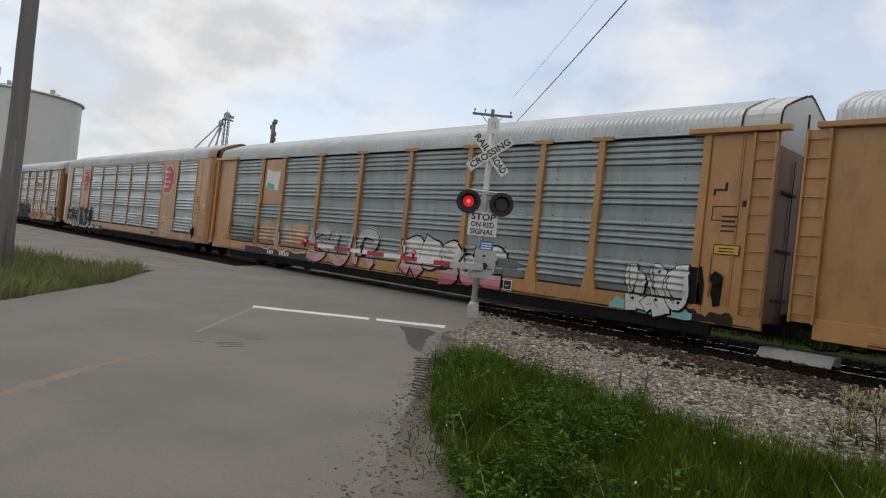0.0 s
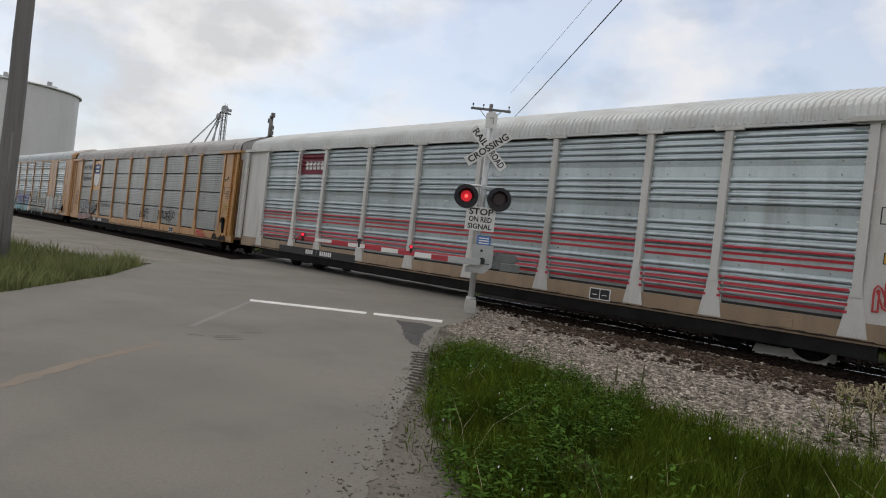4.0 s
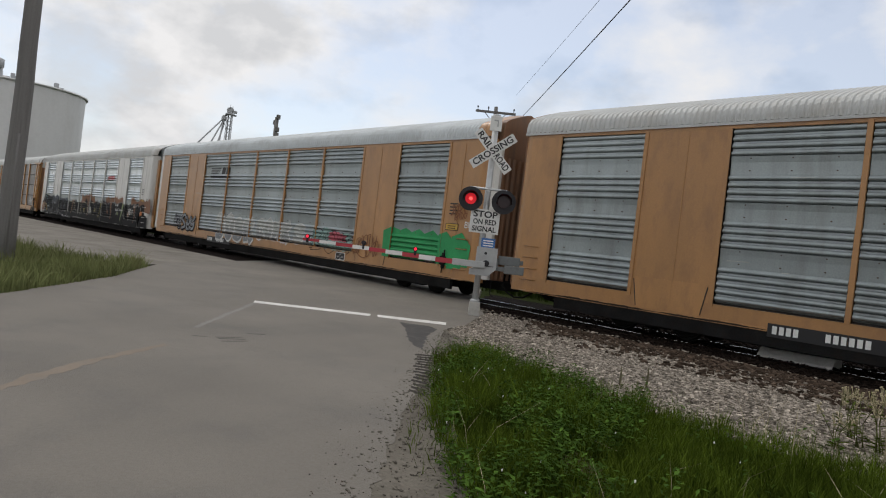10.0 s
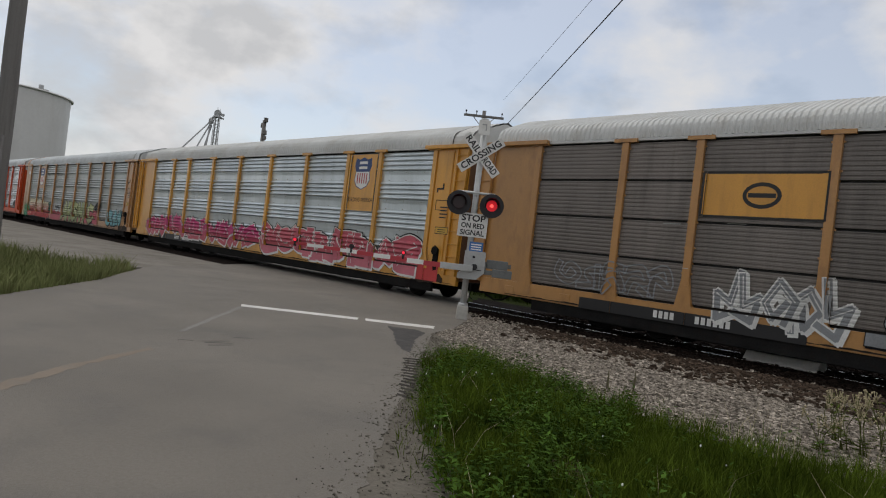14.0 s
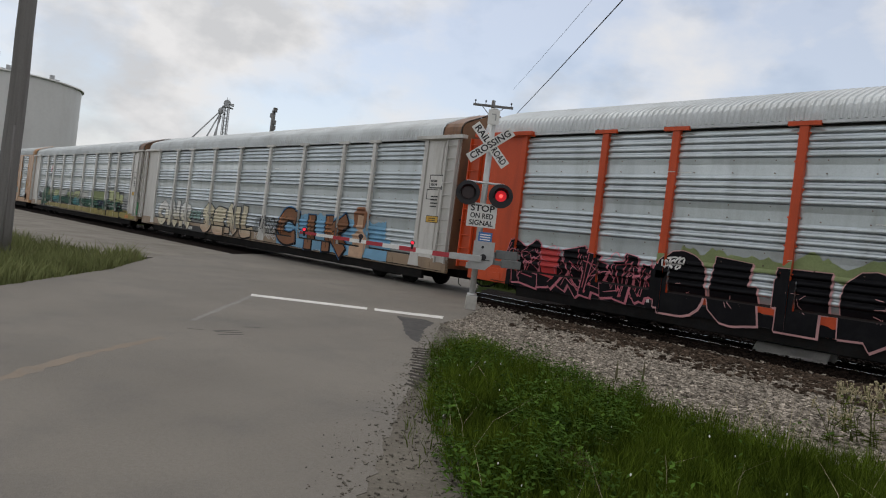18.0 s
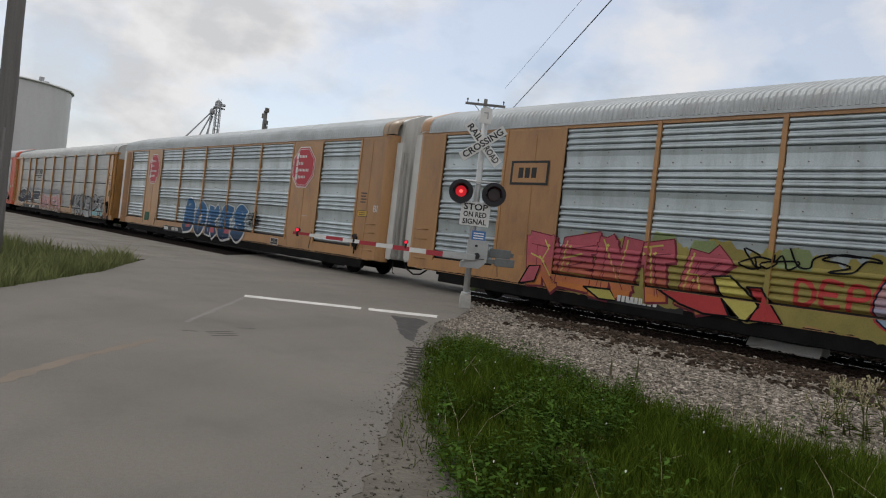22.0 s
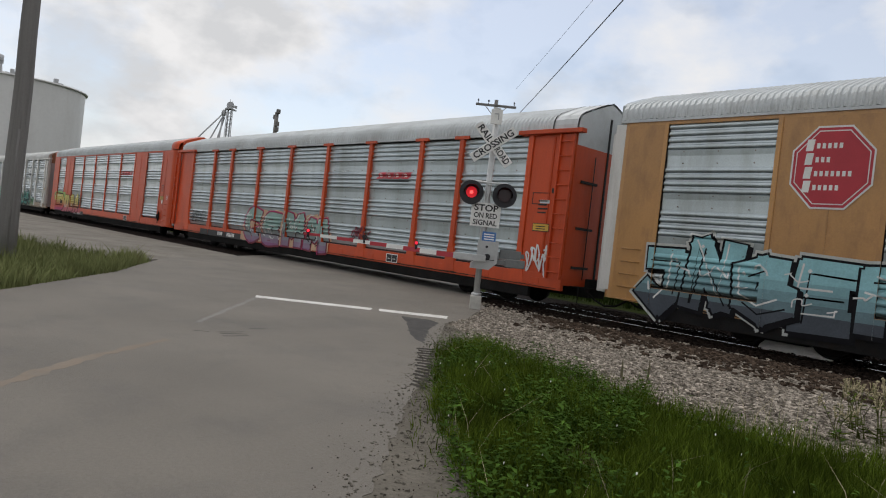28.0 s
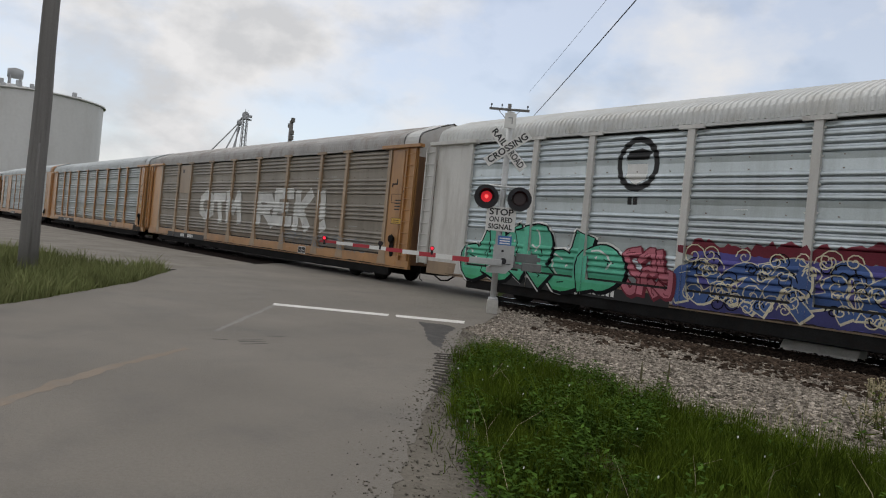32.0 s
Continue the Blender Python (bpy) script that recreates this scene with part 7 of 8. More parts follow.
def deco(m, g):
    stencils(m, True)
    for r, ink, lv in ((0.62, DECAL_BLACK, 2), (0.48, SHINE, 3)):
        m.poly([(-20.7 + r * math.cos(i * 0.3), 4.1 + r * 1.15 * math.sin(i * 0.3)) for i in range(21)], ink, lv)
    m.poly([(-21.0, 4.1), (-20.4, 4.1), (-20.4, 3.75), (-20.7, 3.55), (-21.0, 3.75)], DECAL_WHITE, 4)
    m.poly([(-21.05, 4.2), (-20.4, 4.2), (-20.3, 4.4), (-20.6, 4.5), (-21.0, 4.42)], DECAL_BLACK, 4)
    m.bars(-20.9, 3.05, 2, 0.2, DECAL_BLACK, 3)
    m.ribbon([(-10.2, 3.3), (-9.4, 3.9)], 0.05, DECAL_BLACK, 3)
    m.ribbon([(-10.2, 3.9), (-9.4, 3.3)], 0.05, DECAL_BLACK, 4)
    m.bars(-9.2, 3.45, 8, 0.22, DECAL_BLACK, 3, ratio=0.5)
    plate(m, 2.3, 1.75, 3.0, 3.4, DECAL_BLACK, 2)
    plate(m, 2.27, 1.78, 3.03, 3.37, WHITE, 3)
    piece(g, 26.9, 20.9, 0.64, 2.2, 4, "mint", "black", "white", seed=239, line=0.06, fat=0.66, halo="white", split=("green", 0.8))
    piece(g, 20.8, 19.3, 0.7, 1.9, 2, "pink", "maroon", None, seed=231)
    cloud(g, 19.3, 12.2, 1.9, 2.25, "maroon", 0.1, 236, rough=0.3)
    cloud(g, 19.3, 12.2, 0.64, 1.95, "purple", 0.3, 238, rough=0.1)
    cloud(g, 19.3, 12.2, 0.64, 1.2, blend("purple", "navy", 0.5), 0.5, 240, rough=0.15)
    piece(g, 19.2, 12.3, 0.72, 2.0, 5, blend("purple", "blue", 0.6), "cream", None, seed=233, line=0.03, fat=0.4)
    scrolls(g, 19.0, 12.5, 0.8, 1.95, 30, "black", 241, 14)
    scrolls(g, 19.0, 12.5, 0.75, 2.0, 56, "cream", 237)
    piece(g, 12.0, 7.6, 0.65, 1.95, 5, ["mint", "teal"], "black", "white", seed=234, line=0.08)
    tag(g, 7.4, 5.9, 0.7, 1.4, 4, "green", 235, 0.06)


rail_car("posted", "weathered white", "bright galvanized", ", mint green and purple graffiti", posted(WHITE, SHINE, ROOF_WHITE, end=DULL, hood=BROWN, sill=DUSTY), deco)


def deco(m, g):
    stencils(m, True)
    plate(m, 24.1, 22.3, 3.2, 4.8, DUSTY, 1)
    m.bars(-23.5, 4.4, 2, 0.2, DECAL_BLACK, 3)
    piece(g, 20.4, 6.4, 1.6, 3.35, "OTM REK!", "white", None, None, seed=242, block=True, fat=0.6, jolt=0.03)
    piece(g, 10.5, 3.6, 0.95, 1.5, 5, None, "grey", None, seed=241, fat=0.02)


rail_car("posted", "dusty brown", "dusty", ", large white spray letters", posted(TAN, DUST, ROOF_RUST, post=DUSTY, sill=TAN, end=BROWN, hood=ROOF_WHITE), deco)


def deco(m, g):
    stencils(m, True)
    tag(g, 20, 6, 1.2, 2.0, 9, "cream", 251)


rail_car("posted", "tan", "dull grey", "", posted(TAN, DULL, ROOF_GREY, end=BROWN), deco)
rail_car("flush", "tan", "dull grey", "", flush(TAN, DULL, ROOF_GREY), lambda m, g: stencils(m, False))
rail_car("posted", "tan yellow", "grey", "", posted(YELLOW, SILVER, ROOF_GREY), deco)
rail_car("posted", "tan yellow", "grey", "", posted(YELLOW, SILVER, ROOF_GREY), deco)


# ---- crossing signal with gate ----
MAST = material("silver_mast_paint", (0.52, 0.53, 0.53), 0.45, metal=0.3, var=0.1, scale=3.0, stain=(0.3, 0.29, 0.27), amount=0.4)
SIGN_WHITE = material("sign_white", (0.72, 0.72, 0.70), 0.5, var=0.06, scale=3.0, stain=(0.5, 0.48, 0.44), amount=0.3)
SIGN_BLACK = material("sign_black", (0.015, 0.015, 0.017), 0.6, var=0.2)
HOOD = material("matt_black_signal", (0.014, 0.014, 0.018), 0.6, var=0.2)
BOX_GREY = material("grey_cabinet_paint", (0.40, 0.41, 0.41), 0.5, var=0.08, scale=3.0, stain=(0.24, 0.23, 0.22), amount=0.4)
BOX_DARK = material("dark_weathered_steel", (0.15, 0.16, 0.16), 0.6, var=0.12, scale=3.0, stain=(0.08, 0.075, 0.07), amount=0.5)
SIGN_BLUE = material("sign_blue", (0.045, 0.14, 0.36), 0.5, var=0.06)
GATE_RED = material("gate_red", (0.42, 0.035, 0.05), 0.5, var=0.1)
LENS_OFF = material("dark_red_lens", (0.022, 0.006, 0.009), 0.35, var=0.1, bump=0.0)
LENS_ON = glow("lit_red_lens", (0.55, 0.008, 0.018), 0.6)
CORE_ON = glow("lit_red_core", (1.0, 0.10, 0.09), 1.6)
LAMP_ON = glow("lit_gate_lamp", (0.9, 0.02, 0.05), 0.9)

signal = tagged(new("crossing_signal"), "silver crossing signal mast with crossbuck, red lights and lowered gate", "crossing signal")
signal.matrix_world = pose(-11.6, 12.03, 0.0, 0, 0, 46) @ Matrix.Scale(1.08, 4)


def sp(name, fill, mats, label="", parent=None):
    bm = bmesh.new()
    fill(bm)
    return part(name, bm, mats, parent or signal, label)


sp("foundation", lambda bm: box(bm, -0.125, 0.125, -0.125, 0.125, -0.1, 0.3, 0.025), CONCRETE, "pale concrete foundation block")
def mast_fill(bm):
    tube(bm, (0, 0, 0.29), (0, 0, 4.5), 0.07, 20)
    tube(bm, (0, 0, 0.29), (0, 0, 0.36), 0.11, 20)
    tube(bm, (0, 0, 4.5), (0, 0, 4.56), 0.09, 20)
sp("mast", mast_fill, MAST, "round silver steel mast")
sp("cap_plate", lambda bm: box(bm, -0.13, 0.13, -0.105, -0.085, 4.18, 4.52, 0.01), SIGN_WHITE)
sp("cap_mark", lambda bm: [box(bm, -0.05, 0.05, -0.111, -0.1065, 4.40, 4.43), box(bm, 0.03, 0.055, -0.111, -0.1065, 4.28, 4.40)], BOX_GREY)
for word, ang, y in (("CROSSING", 38, -0.14), ("RAILROAD", -48, -0.11)):
    b = sp("crossbuck_blade", lambda bm: box(bm, -0.58, 0.58, -0.008, 0.008, -0.107, 0.107, 0.006), SIGN_WHITE, "white crossbuck blade with black letters")
    b.matrix_basis = pose(0, y, 3.72) @ pose(0, 0, 0, 0, -ang, 0)
    if word == "CROSSING":
        t = part("lettering", letters(word, 0.205, SIGN_BLACK, width=1.03, bold=0.024), None, b)
        t.location = (0, -0.011, 0)
    else:
        for w2, x in (("RAIL", -0.31), ("ROAD", 0.31)):
            t = part("lettering", letters(w2, 0.205, SIGN_BLACK, width=0.43, bold=0.024), None, b)
            t.location = (x, -0.011, 0)
def arms(bm):
    tube(bm, (-0.42, -0.10, 2.86), (0.42, -0.10, 2.86), 0.028, 10)
    tube(bm, (0, -0.02, 2.86), (0, -0.12, 2.86), 0.06, 10)
    for x in (-0.38, 0.38):
        tube(bm, (x, -0.10, 2.86), (x, -0.14, 2.62), 0.03, 8)
sp("light_arm", arms, MAST)
SHUTTERS = []
for x in (-0.37, 0.37):
    def head(bm):
        tube(bm, (0, -0.19, 0), (0, -0.17, 0), 0.272, 40)
        tube(bm, (0, -0.17, 0), (0, -0.02, 0), 0.17, 24, 0.13)
        n = 20
        for i in range(n):
            a, b = math.pi * (-0.08 + 1.16 * i / n), math.pi * (-0.08 + 1.16 * (i + 1) / n)
            for r in (0.165, 0.172):
                vs = [bm.verts.new((r * math.cos(t), y, r * math.sin(t))) for t, y in ((a, -0.19), (b, -0.19), (b, -0.40), (a, -0.40))]
                bm.faces.new(vs)
    h = sp("signal_light", head, HOOD, "round black background disc with a hooded red lamp")
    h.location = (x, 0, 2.60)
    def lens(bm):
        tube(bm, (0, -0.215, 0), (0, -0.195, 0), 0.125, 32)
    part_lens = sp("lens", lens, LENS_ON, "lit red lens", h)
    sp("bulb_glare", lambda bm: tube(bm, (0, -0.222, 0), (0, -0.218, 0), 0.04, 20), CORE_ON, "bright lamp core", h)
    sh = sp("flasher_shutter", lambda bm: tube(bm, (0, -0.245, 0), (0, -0.235, 0), 0.135, 32), LENS_OFF, "dark red flasher shutter", h)
    SHUTTERS.append(sh)
s = sp("stop_sign_plate", lambda bm: box(bm, -0.33, 0.33, -0.12, -0.105, 1.86, 2.40, 0.006), SIGN_WHITE, "white plate with black letters")
for word, z, size, wd in (("STOP", 2.28, 0.20, 0.54), ("ON RED", 2.11, 0.16, 0.52), ("SIGNAL", 1.95, 0.16, 0.54)):
    t = part("lettering", letters(word, size, SIGN_BLACK, width=wd, bold=0.026), None, s)
    t.location = (0, -0.1235, z)
s = sp("notice_plate", lambda bm: box(bm, -0.02, 0.29, -0.13, -0.115, 1.54, 1.76, 0.006), SIGN_BLUE, "small blue notice plate")
def notice(bm):
    for i in range(3):
        box(bm, 0.02, 0.25, -0.1345, -0.1315, 1.58 + i * 0.055, 1.605 + i * 0.055)
sp("notice_text", notice, SIGN_WHITE)
def cabinet(bm):
    prism(bm, [(-0.10, 1.55), (0.36, 1.55), (0.36, 1.08), (0.20, 0.92), (-0.22, 0.92), (-0.22, 1.04), (-0.10, 1.10)], -0.36, -0.10)
sp("gate_mechanism", cabinet, BOX_GREY, "grey gate mechanism cabinet")
sp("cabinet_lock", lambda bm: tube(bm, (0.1, -0.375, 1.42), (0.1, -0.36, 1.42), 0.03, 12), HOOD)
sp("cabinet_seam", lambda bm: box(bm, -0.02, 0.30, -0.368, -0.36, 1.13, 1.145), HOOD)
sp("shaft_cap", lambda bm: tube(bm, (0.13, -0.42, 1.20), (0.13, -0.36, 1.20), 0.07, 16), HOOD)
def weights(bm):
    box(bm, 0.30, 0.98, -0.30, -0.24, 1.06, 1.16, 0.01)
    box(bm, 0.30, 0.98, -0.02, 0.04, 1.24, 1.34, 0.01)
    box(bm, 0.55, 0.98, -0.36, -0.18, 1.02, 1.20, 0.015)
    box(bm, 0.42, 0.90, -0.08, 0.10, 1.20, 1.40, 0.015)
    tube(bm, (0.36, -0.3, 1.1), (0.36, 0.02, 1.3), 0.05, 10)
sp("counterweight", weights, BOX_DARK, "grey steel counterweight plates")
# the lowered gate: red and white pieces on a long arm
ARM_Z, ARM_Y = 1.16, -0.45
sp("gate_root", lambda bm: box(bm, -0.62, 0.1, ARM_Y - 0.03, ARM_Y + 0.03, ARM_Z - 0.07, ARM_Z + 0.07, 0.012), BOX_GREY)
N_ARM, A0, A1 = 9, -0.62, -3.95
for i in range(N_ARM):
    a, b = A0 + (A1 - A0) * i / N_ARM, A0 + (A1 - A0) * (i + 1) / N_ARM
    sag = 0.0
    sp("gate_stripe", lambda bm: box(bm, b, a, ARM_Y - 0.02, ARM_Y + 0.02, ARM_Z - 0.055 + 0.015 * i, ARM_Z + 0.055 + 0.009 * i), GATE_RED if i % 2 == 0 else SIGN_WHITE)
for x, lit in ((-1.45, True), (-2.6, False), (-3.85, True)):
    l = sp("gate_lamp", lambda bm: [tube(bm, (x, ARM_Y, ARM_Z + 0.03), (x, ARM_Y, ARM_Z + 0.13), 0.03, 8), tube(bm, (x, ARM_Y - 0.05, ARM_Z + 0.17), (x, ARM_Y + 0.05, ARM_Z + 0.17), 0.05, 16)], HOOD, "small black gate lamp")
    sp("lamp_lens", lambda bm: tube(bm, (x, ARM_Y - 0.062, ARM_Z + 0.17), (x, ARM_Y - 0.051, ARM_Z + 0.17), 0.034, 16), LAMP_ON if lit else LENS_OFF, "red lamp lens", l)

# ---- poles, wires, grain elevator ----
WOOD = material("weathered_pole_wood", (0.172, 0.165, 0.159), 0.9, var=0.12, scale=2.0, stain=(0.08, 0.072, 0.066), amount=0.4, stretch=(4, 4, 0.15), bump=0.6)
BIN = material("white_bin_steel", (0.62, 0.62, 0.61), 0.5, metal=0.1, var=0.06, scale=0.2, fine=2.0, stain=(0.45, 0.43, 0.40), amount=0.3, stretch=(1, 1, 0.2), bump=0.0)
LATTICE = material("galvanized_lattice", (0.38, 0.39, 0.40), 0.55, metal=0.15, var=0.1, scale=0.5)

pole = tagged(new("utility_pole"), "tall grey weathered wooden utility pole in the grass", "utility pole")
pole.location = (-17.3, 3.15, -0.1)
bm = bmesh.new()
loft(bm, [(0.012 * math.sin(i), 0.012 * math.cos(i * 1.7), i * 1.0, 0.205 - 0.006 * i) for i in range(13)])
part("shaft", bm, WOOD, pole)
bm = bmesh.new()
tube(bm, (0.22, -0.02, 0.0), (0.19, -0.02, 3.0), 0.025, 8)
part("ground_wire_guard", bm, WOOD, pole)


def power_pole(x, y, h, turn, arm=2.4):
    p = tagged(new("power_pole"), "dark wooden power pole with a crossarm and insulators", "power pole")
    p.matrix_world = pose(x, y, -0.1, 0, 0, turn)
    bm = bmesh.new()
    tube(bm, (0, 0, 0), (0, 0, h + 0.15), 0.17, 14, 0.11)
    part("shaft", bm, WOOD, p)
    bm = bmesh.new()
    box(bm, -arm / 2, arm / 2, -0.17, -0.08, h - 0.28, h - 0.14, 0.01)
    part("crossarm", bm, WOOD, p)
    for s in (-1, 1):
        bm = bmesh.new()
        tube(bm, (0, -0.13, h - 0.95), (s * 0.62, -0.13, h - 0.28), 0.022, 6)
        part("brace", bm, WOOD, p)
    for x2 in (-arm / 2 + 0.12, -0.45, arm / 2 - 0.12):
        bm = bmesh.new()
        tube(bm, (x2, -0.12, h - 0.14), (x2, -0.12, h + 0.02), 0.02, 6)
        tube(bm, (x2, -0.12, h + 0.0), (x2, -0.12, h + 0.10), 0.055, 10, 0.04)
        part("insulator", bm, HOOD, p)
    return p


power_pole(-28.6, 29.5, 10.35, 44)
stub = tagged(new("broken_pole"), "dark wooden pole with stubs of hardware at its top", "pole")
stub.location = (-70.0, 37.3, -0.1)
bm = bmesh.new()
tube(bm, (0, 0, 0), (0, 0, 14.1), 0.3, 12, 0.22)
part("shaft", bm, WOOD, stub)
for z, s in ((13.9, 1), (13.3, -1), (12.5, 1), (11.9, 1)):
    bm = bmesh.new()
    box(bm, -0.15 + 0.3 * s, 0.15 + 0.3 * s, -0.2, 0.2, z, z + 0.5, 0.05)
    part("bracket", bm, WOOD, stub)


def wire(name, p, q, sag, r):
    bm = bmesh.new()
    p, q = Vector(p), Vector(q)
    pts = [p.lerp(q, i / 24) - Vector((0, 0, sag * 4 * (i / 24) * (1 - i / 24))) for i in range(25)]
    x = (q - p).cross(Vector((0, 0, 1))).normalized() * r
    rings = [[bm.verts.new(c + x * math.cos(k * math.pi / 3) + Vector((0, 0, r * math.sin(k * math.pi / 3)))) for k in range(6)] for c in pts]
    for a, b in zip(rings, rings[1:]):
        for k in range(6):
            bm.faces.new((a[k], a[(k + 1) % 6], b[(k + 1) % 6], b[k])).smooth = True
    tagged(part(name, bm, HOOD), "black overhead wire sagging between poles", "overhead wire", "overhead wires")


def along(d, r, z=EYE):
    """A place r metres from the eye in the direction d."""
    return (d[0] * r, d[1] * r, z + d[2] * r)


# wires run from beyond the train to a pole behind the camera
A, B = Vector(along((-0.6526, 0.7295, 0.2047), 46)), Vector(along((-0.5364, 0.7661, 0.3542), 25))
wire("overhead_wire", A + (A - B) * 0.2, B + (B - A) * 1.6, 0.25, 0.022)
A, B = Vector(along((-0.639, 0.7244, 0.2587), 40)), Vector(along((-0.5667, 0.7447, 0.3525), 28))
wire("overhead_wire", A + (A - B) * 0.5, B + (B - A) * 2.5, 0.2, 0.008)


def grain_bin(x, y, r, h, label, cone=1.2):
    g = tagged(new("grain_bin"), label, "grain bin", "bins of the grain elevator")
    g.location = (x, y, -0.1)
    bm = bmesh.new()
    n = 64
    zs = [h * i / 22 for i in range(23)]
    rows = []
    for i, z in enumerate(zs):
        rows.append([bm.verts.new(((r + 0.03 * (i % 2)) * math.cos(2 * math.pi * k / n), (r + 0.03 * (i % 2)) * math.sin(2 * math.pi * k / n), z)) for k in range(n)])
    for a, b in zip(rows, rows[1:]):
        for k in range(n):
            bm.faces.new((a[k], a[(k + 1) % n], b[(k + 1) % n], b[k])).smooth = True
    part("wall", bm, BIN, g)
    bm = bmesh.new()
    tube(bm, (0, 0, h), (0, 0, h + cone), r + 0.35, 64, 1.2)
    tube(bm, (0, 0, h - 0.25), (0, 0, h + 0.03), r + 0.4, 64)
    part("roof", bm, BIN, g)
    bm = bmesh.new()
    for k in range(8):
        a = k * 0.785
        box(bm, 0.6 * r * math.cos(a) - 0.35, 0.6 * r * math.cos(a) + 0.35, 0.6 * r * math.sin(a) - 0.35, 0.6 * r * math.sin(a) + 0.35, h + cone * 0.3, h + cone * 0.45 + 1.1)
    part("roof_vents", bm, LATTICE, g)
    return g


D1 = 150.0
grain_bin(-0.9601 * D1 - 2.6, 0.2434 * D1 - 10.0, 10.4, 21.8, "tall white corrugated steel grain bin with roof vents")
g2 = grain_bin(-172.0, 25.8, 6.5, 26.0, "tall white grain bin carrying a small tank on legs")
bm = bmesh.new()
for dx, dy in ((-1, -1), (1, -1), (1, 1), (-1, 1)):
    tube(bm, (dx, dy, 26.3), (dx, dy, 28.9), 0.16, 6)
tube(bm, (0, 0, 28.7), (0, 0, 30.4), 1.5, 24)
tube(bm, (0, 0, 30.4), (0, 0, 30.8), 1.5, 24, 0.2)
part("roof_tank", bm, LATTICE, g2, "small grey tank on four legs")
bm = bmesh.new()
for i in range(16):
    a0, a1 = -0.6 + i * 0.09, -0.6 + (i + 1) * 0.09
    z0 = 14 + i * 0.62
    box(bm, 6.6 * math.cos(a0) - 0.1, 6.6 * math.cos(a0) + 0.5, 6.6 * math.sin(a0) - 0.4, 6.6 * math.sin(a0) + 0.4, z0, z0 + 0.12)
    tube(bm, (7.1 * math.cos(a0), 7.1 * math.sin(a0), z0 + 1.0), (7.1 * math.cos(a1), 7.1 * math.sin(a1), z0 + 1.6), 0.05, 5)
part("stair", bm, LATTICE, g2)

leg = tagged(new("grain_leg_tower"), "galvanized grain elevator leg with a head house and spouts", "elevator tower")
leg.matrix_world = pose(-0.9105 * 148, 0.4135 * 148, -0.1, 0, 0, 65.7)
bm = bmesh.new()
corners = ((-0.55, -0.55), (0.55, -0.55), (0.55, 0.55), (-0.55, 0.55))
for dx, dy in corners:
    tube(bm, (dx * 1.25, dy * 1.25, 0), (dx, dy, 24.4), 0.09, 6, 0.08)
for i in range(16):
    z = i * 1.5
    for (ax, ay), (bx, by) in zip(corners, corners[1:] + corners[:1]):
        tube(bm, (ax, ay, z), (bx, by, z + 1.5), 0.04, 5)
        tube(bm, (ax, ay, z), (bx, by, z), 0.04, 5)
part("tower_frame", bm, LATTICE, leg)
for x in (-0.28, 0.28):
    bm = bmesh.new()
    box(bm, x - 0.14, x + 0.14, -0.2, 0.2, 0, 24.6)
    part("leg_casing", bm, LATTICE, leg)
bm = bmesh.new()
box(bm, -0.9, 0.9, -0.7, 0.7, 23.9, 24.05)
tube(bm, (0, -0.35, 24.75), (0, 0.35, 24.75), 0.72, 20)
box(bm, 0.3, 1.35, -0.35, 0.35, 24.35, 24.85, 0.08)
box(bm, 0.5, 1.3, -0.3, 0.3, 23.75, 24.0, 0.05)
tube(bm, (-0.1, 0, 25.3), (-0.1, 0, 26.0), 0.05, 6)
tube(bm, (0.4, 0, 25.0), (0.4, 0, 25.8), 0.04, 6)
part("head_house", bm, LATTICE, leg)
bm = bmesh.new()
ball(bm, (-1.1, 0, 23.0), 0.5, sz=1.5)
tube(bm, (-0.4, 0, 24.4), (-1.0, 0, 23.5), 0.2, 8)
part("distributor", bm, LATTICE, leg)
for p, q in (((-1.4, 0, 22.7), (-10.9, -0.5, 10.2)), ((-1.2, 0.1, 22.4), (-6.2, 0.6, 10.2)), ((-0.9, 0.1, 22.2), (-3.4, 1.2, 10.2)), ((-1.2, -0.1, 22.4), (-2.0, -1.0, 10.2)), ((0.6, 0, 18.6), (2.0, 0.4, 13.5))):
    bm = bmesh.new()
    tube(bm, p, q, 0.15, 8)
    part("spout", bm, LATTICE, leg)


# ---- grass, weeds, stones ----
BLADE = material("grass_blades", (0.075, 0.110, 0.012), 0.75, var=0.6, scale=0.9, fine=5.0, stain=(0.045, 0.064, 0.007), amount=0.8, bump=0.0, tint=0.4, world_space=True, spec=0.03, island=True)
# far grass darkened by colour to stand for shade behind the train
FIELD = material("shaded_field_grass", (0.030, 0.046, 0.010), 0.85, var=0.5, scale=0.4, fine=3.0, bump=0.0, tint=0.3, world_space=True, spec=0.02, island=True)
LEAF = material("broad_weed_leaves", (0.042, 0.080, 0.013), 0.85, var=0.5, scale=1.5, fine=8.0, bump=0.0, tint=0.45, world_space=True, spec=0.02, island=True)
VERGE = material("seeding_verge_grass", (0.175, 0.195, 0.080), 0.8, var=0.35, scale=0.5, fine=5.0, stain=(0.19, 0.17, 0.09), amount=0.5, bump=0.0, tint=0.0, world_space=True, spec=0.03)
DRY = material("dry_stalks", (0.36, 0.31, 0.19), 0.8, var=0.3, scale=1.0, bump=0.0, tint=0.0, world_space=True)
PETAL = material("small_white_flowers", (0.65, 0.64, 0.58), 0.7, var=0.15, bump=0.0, tint=0.0)
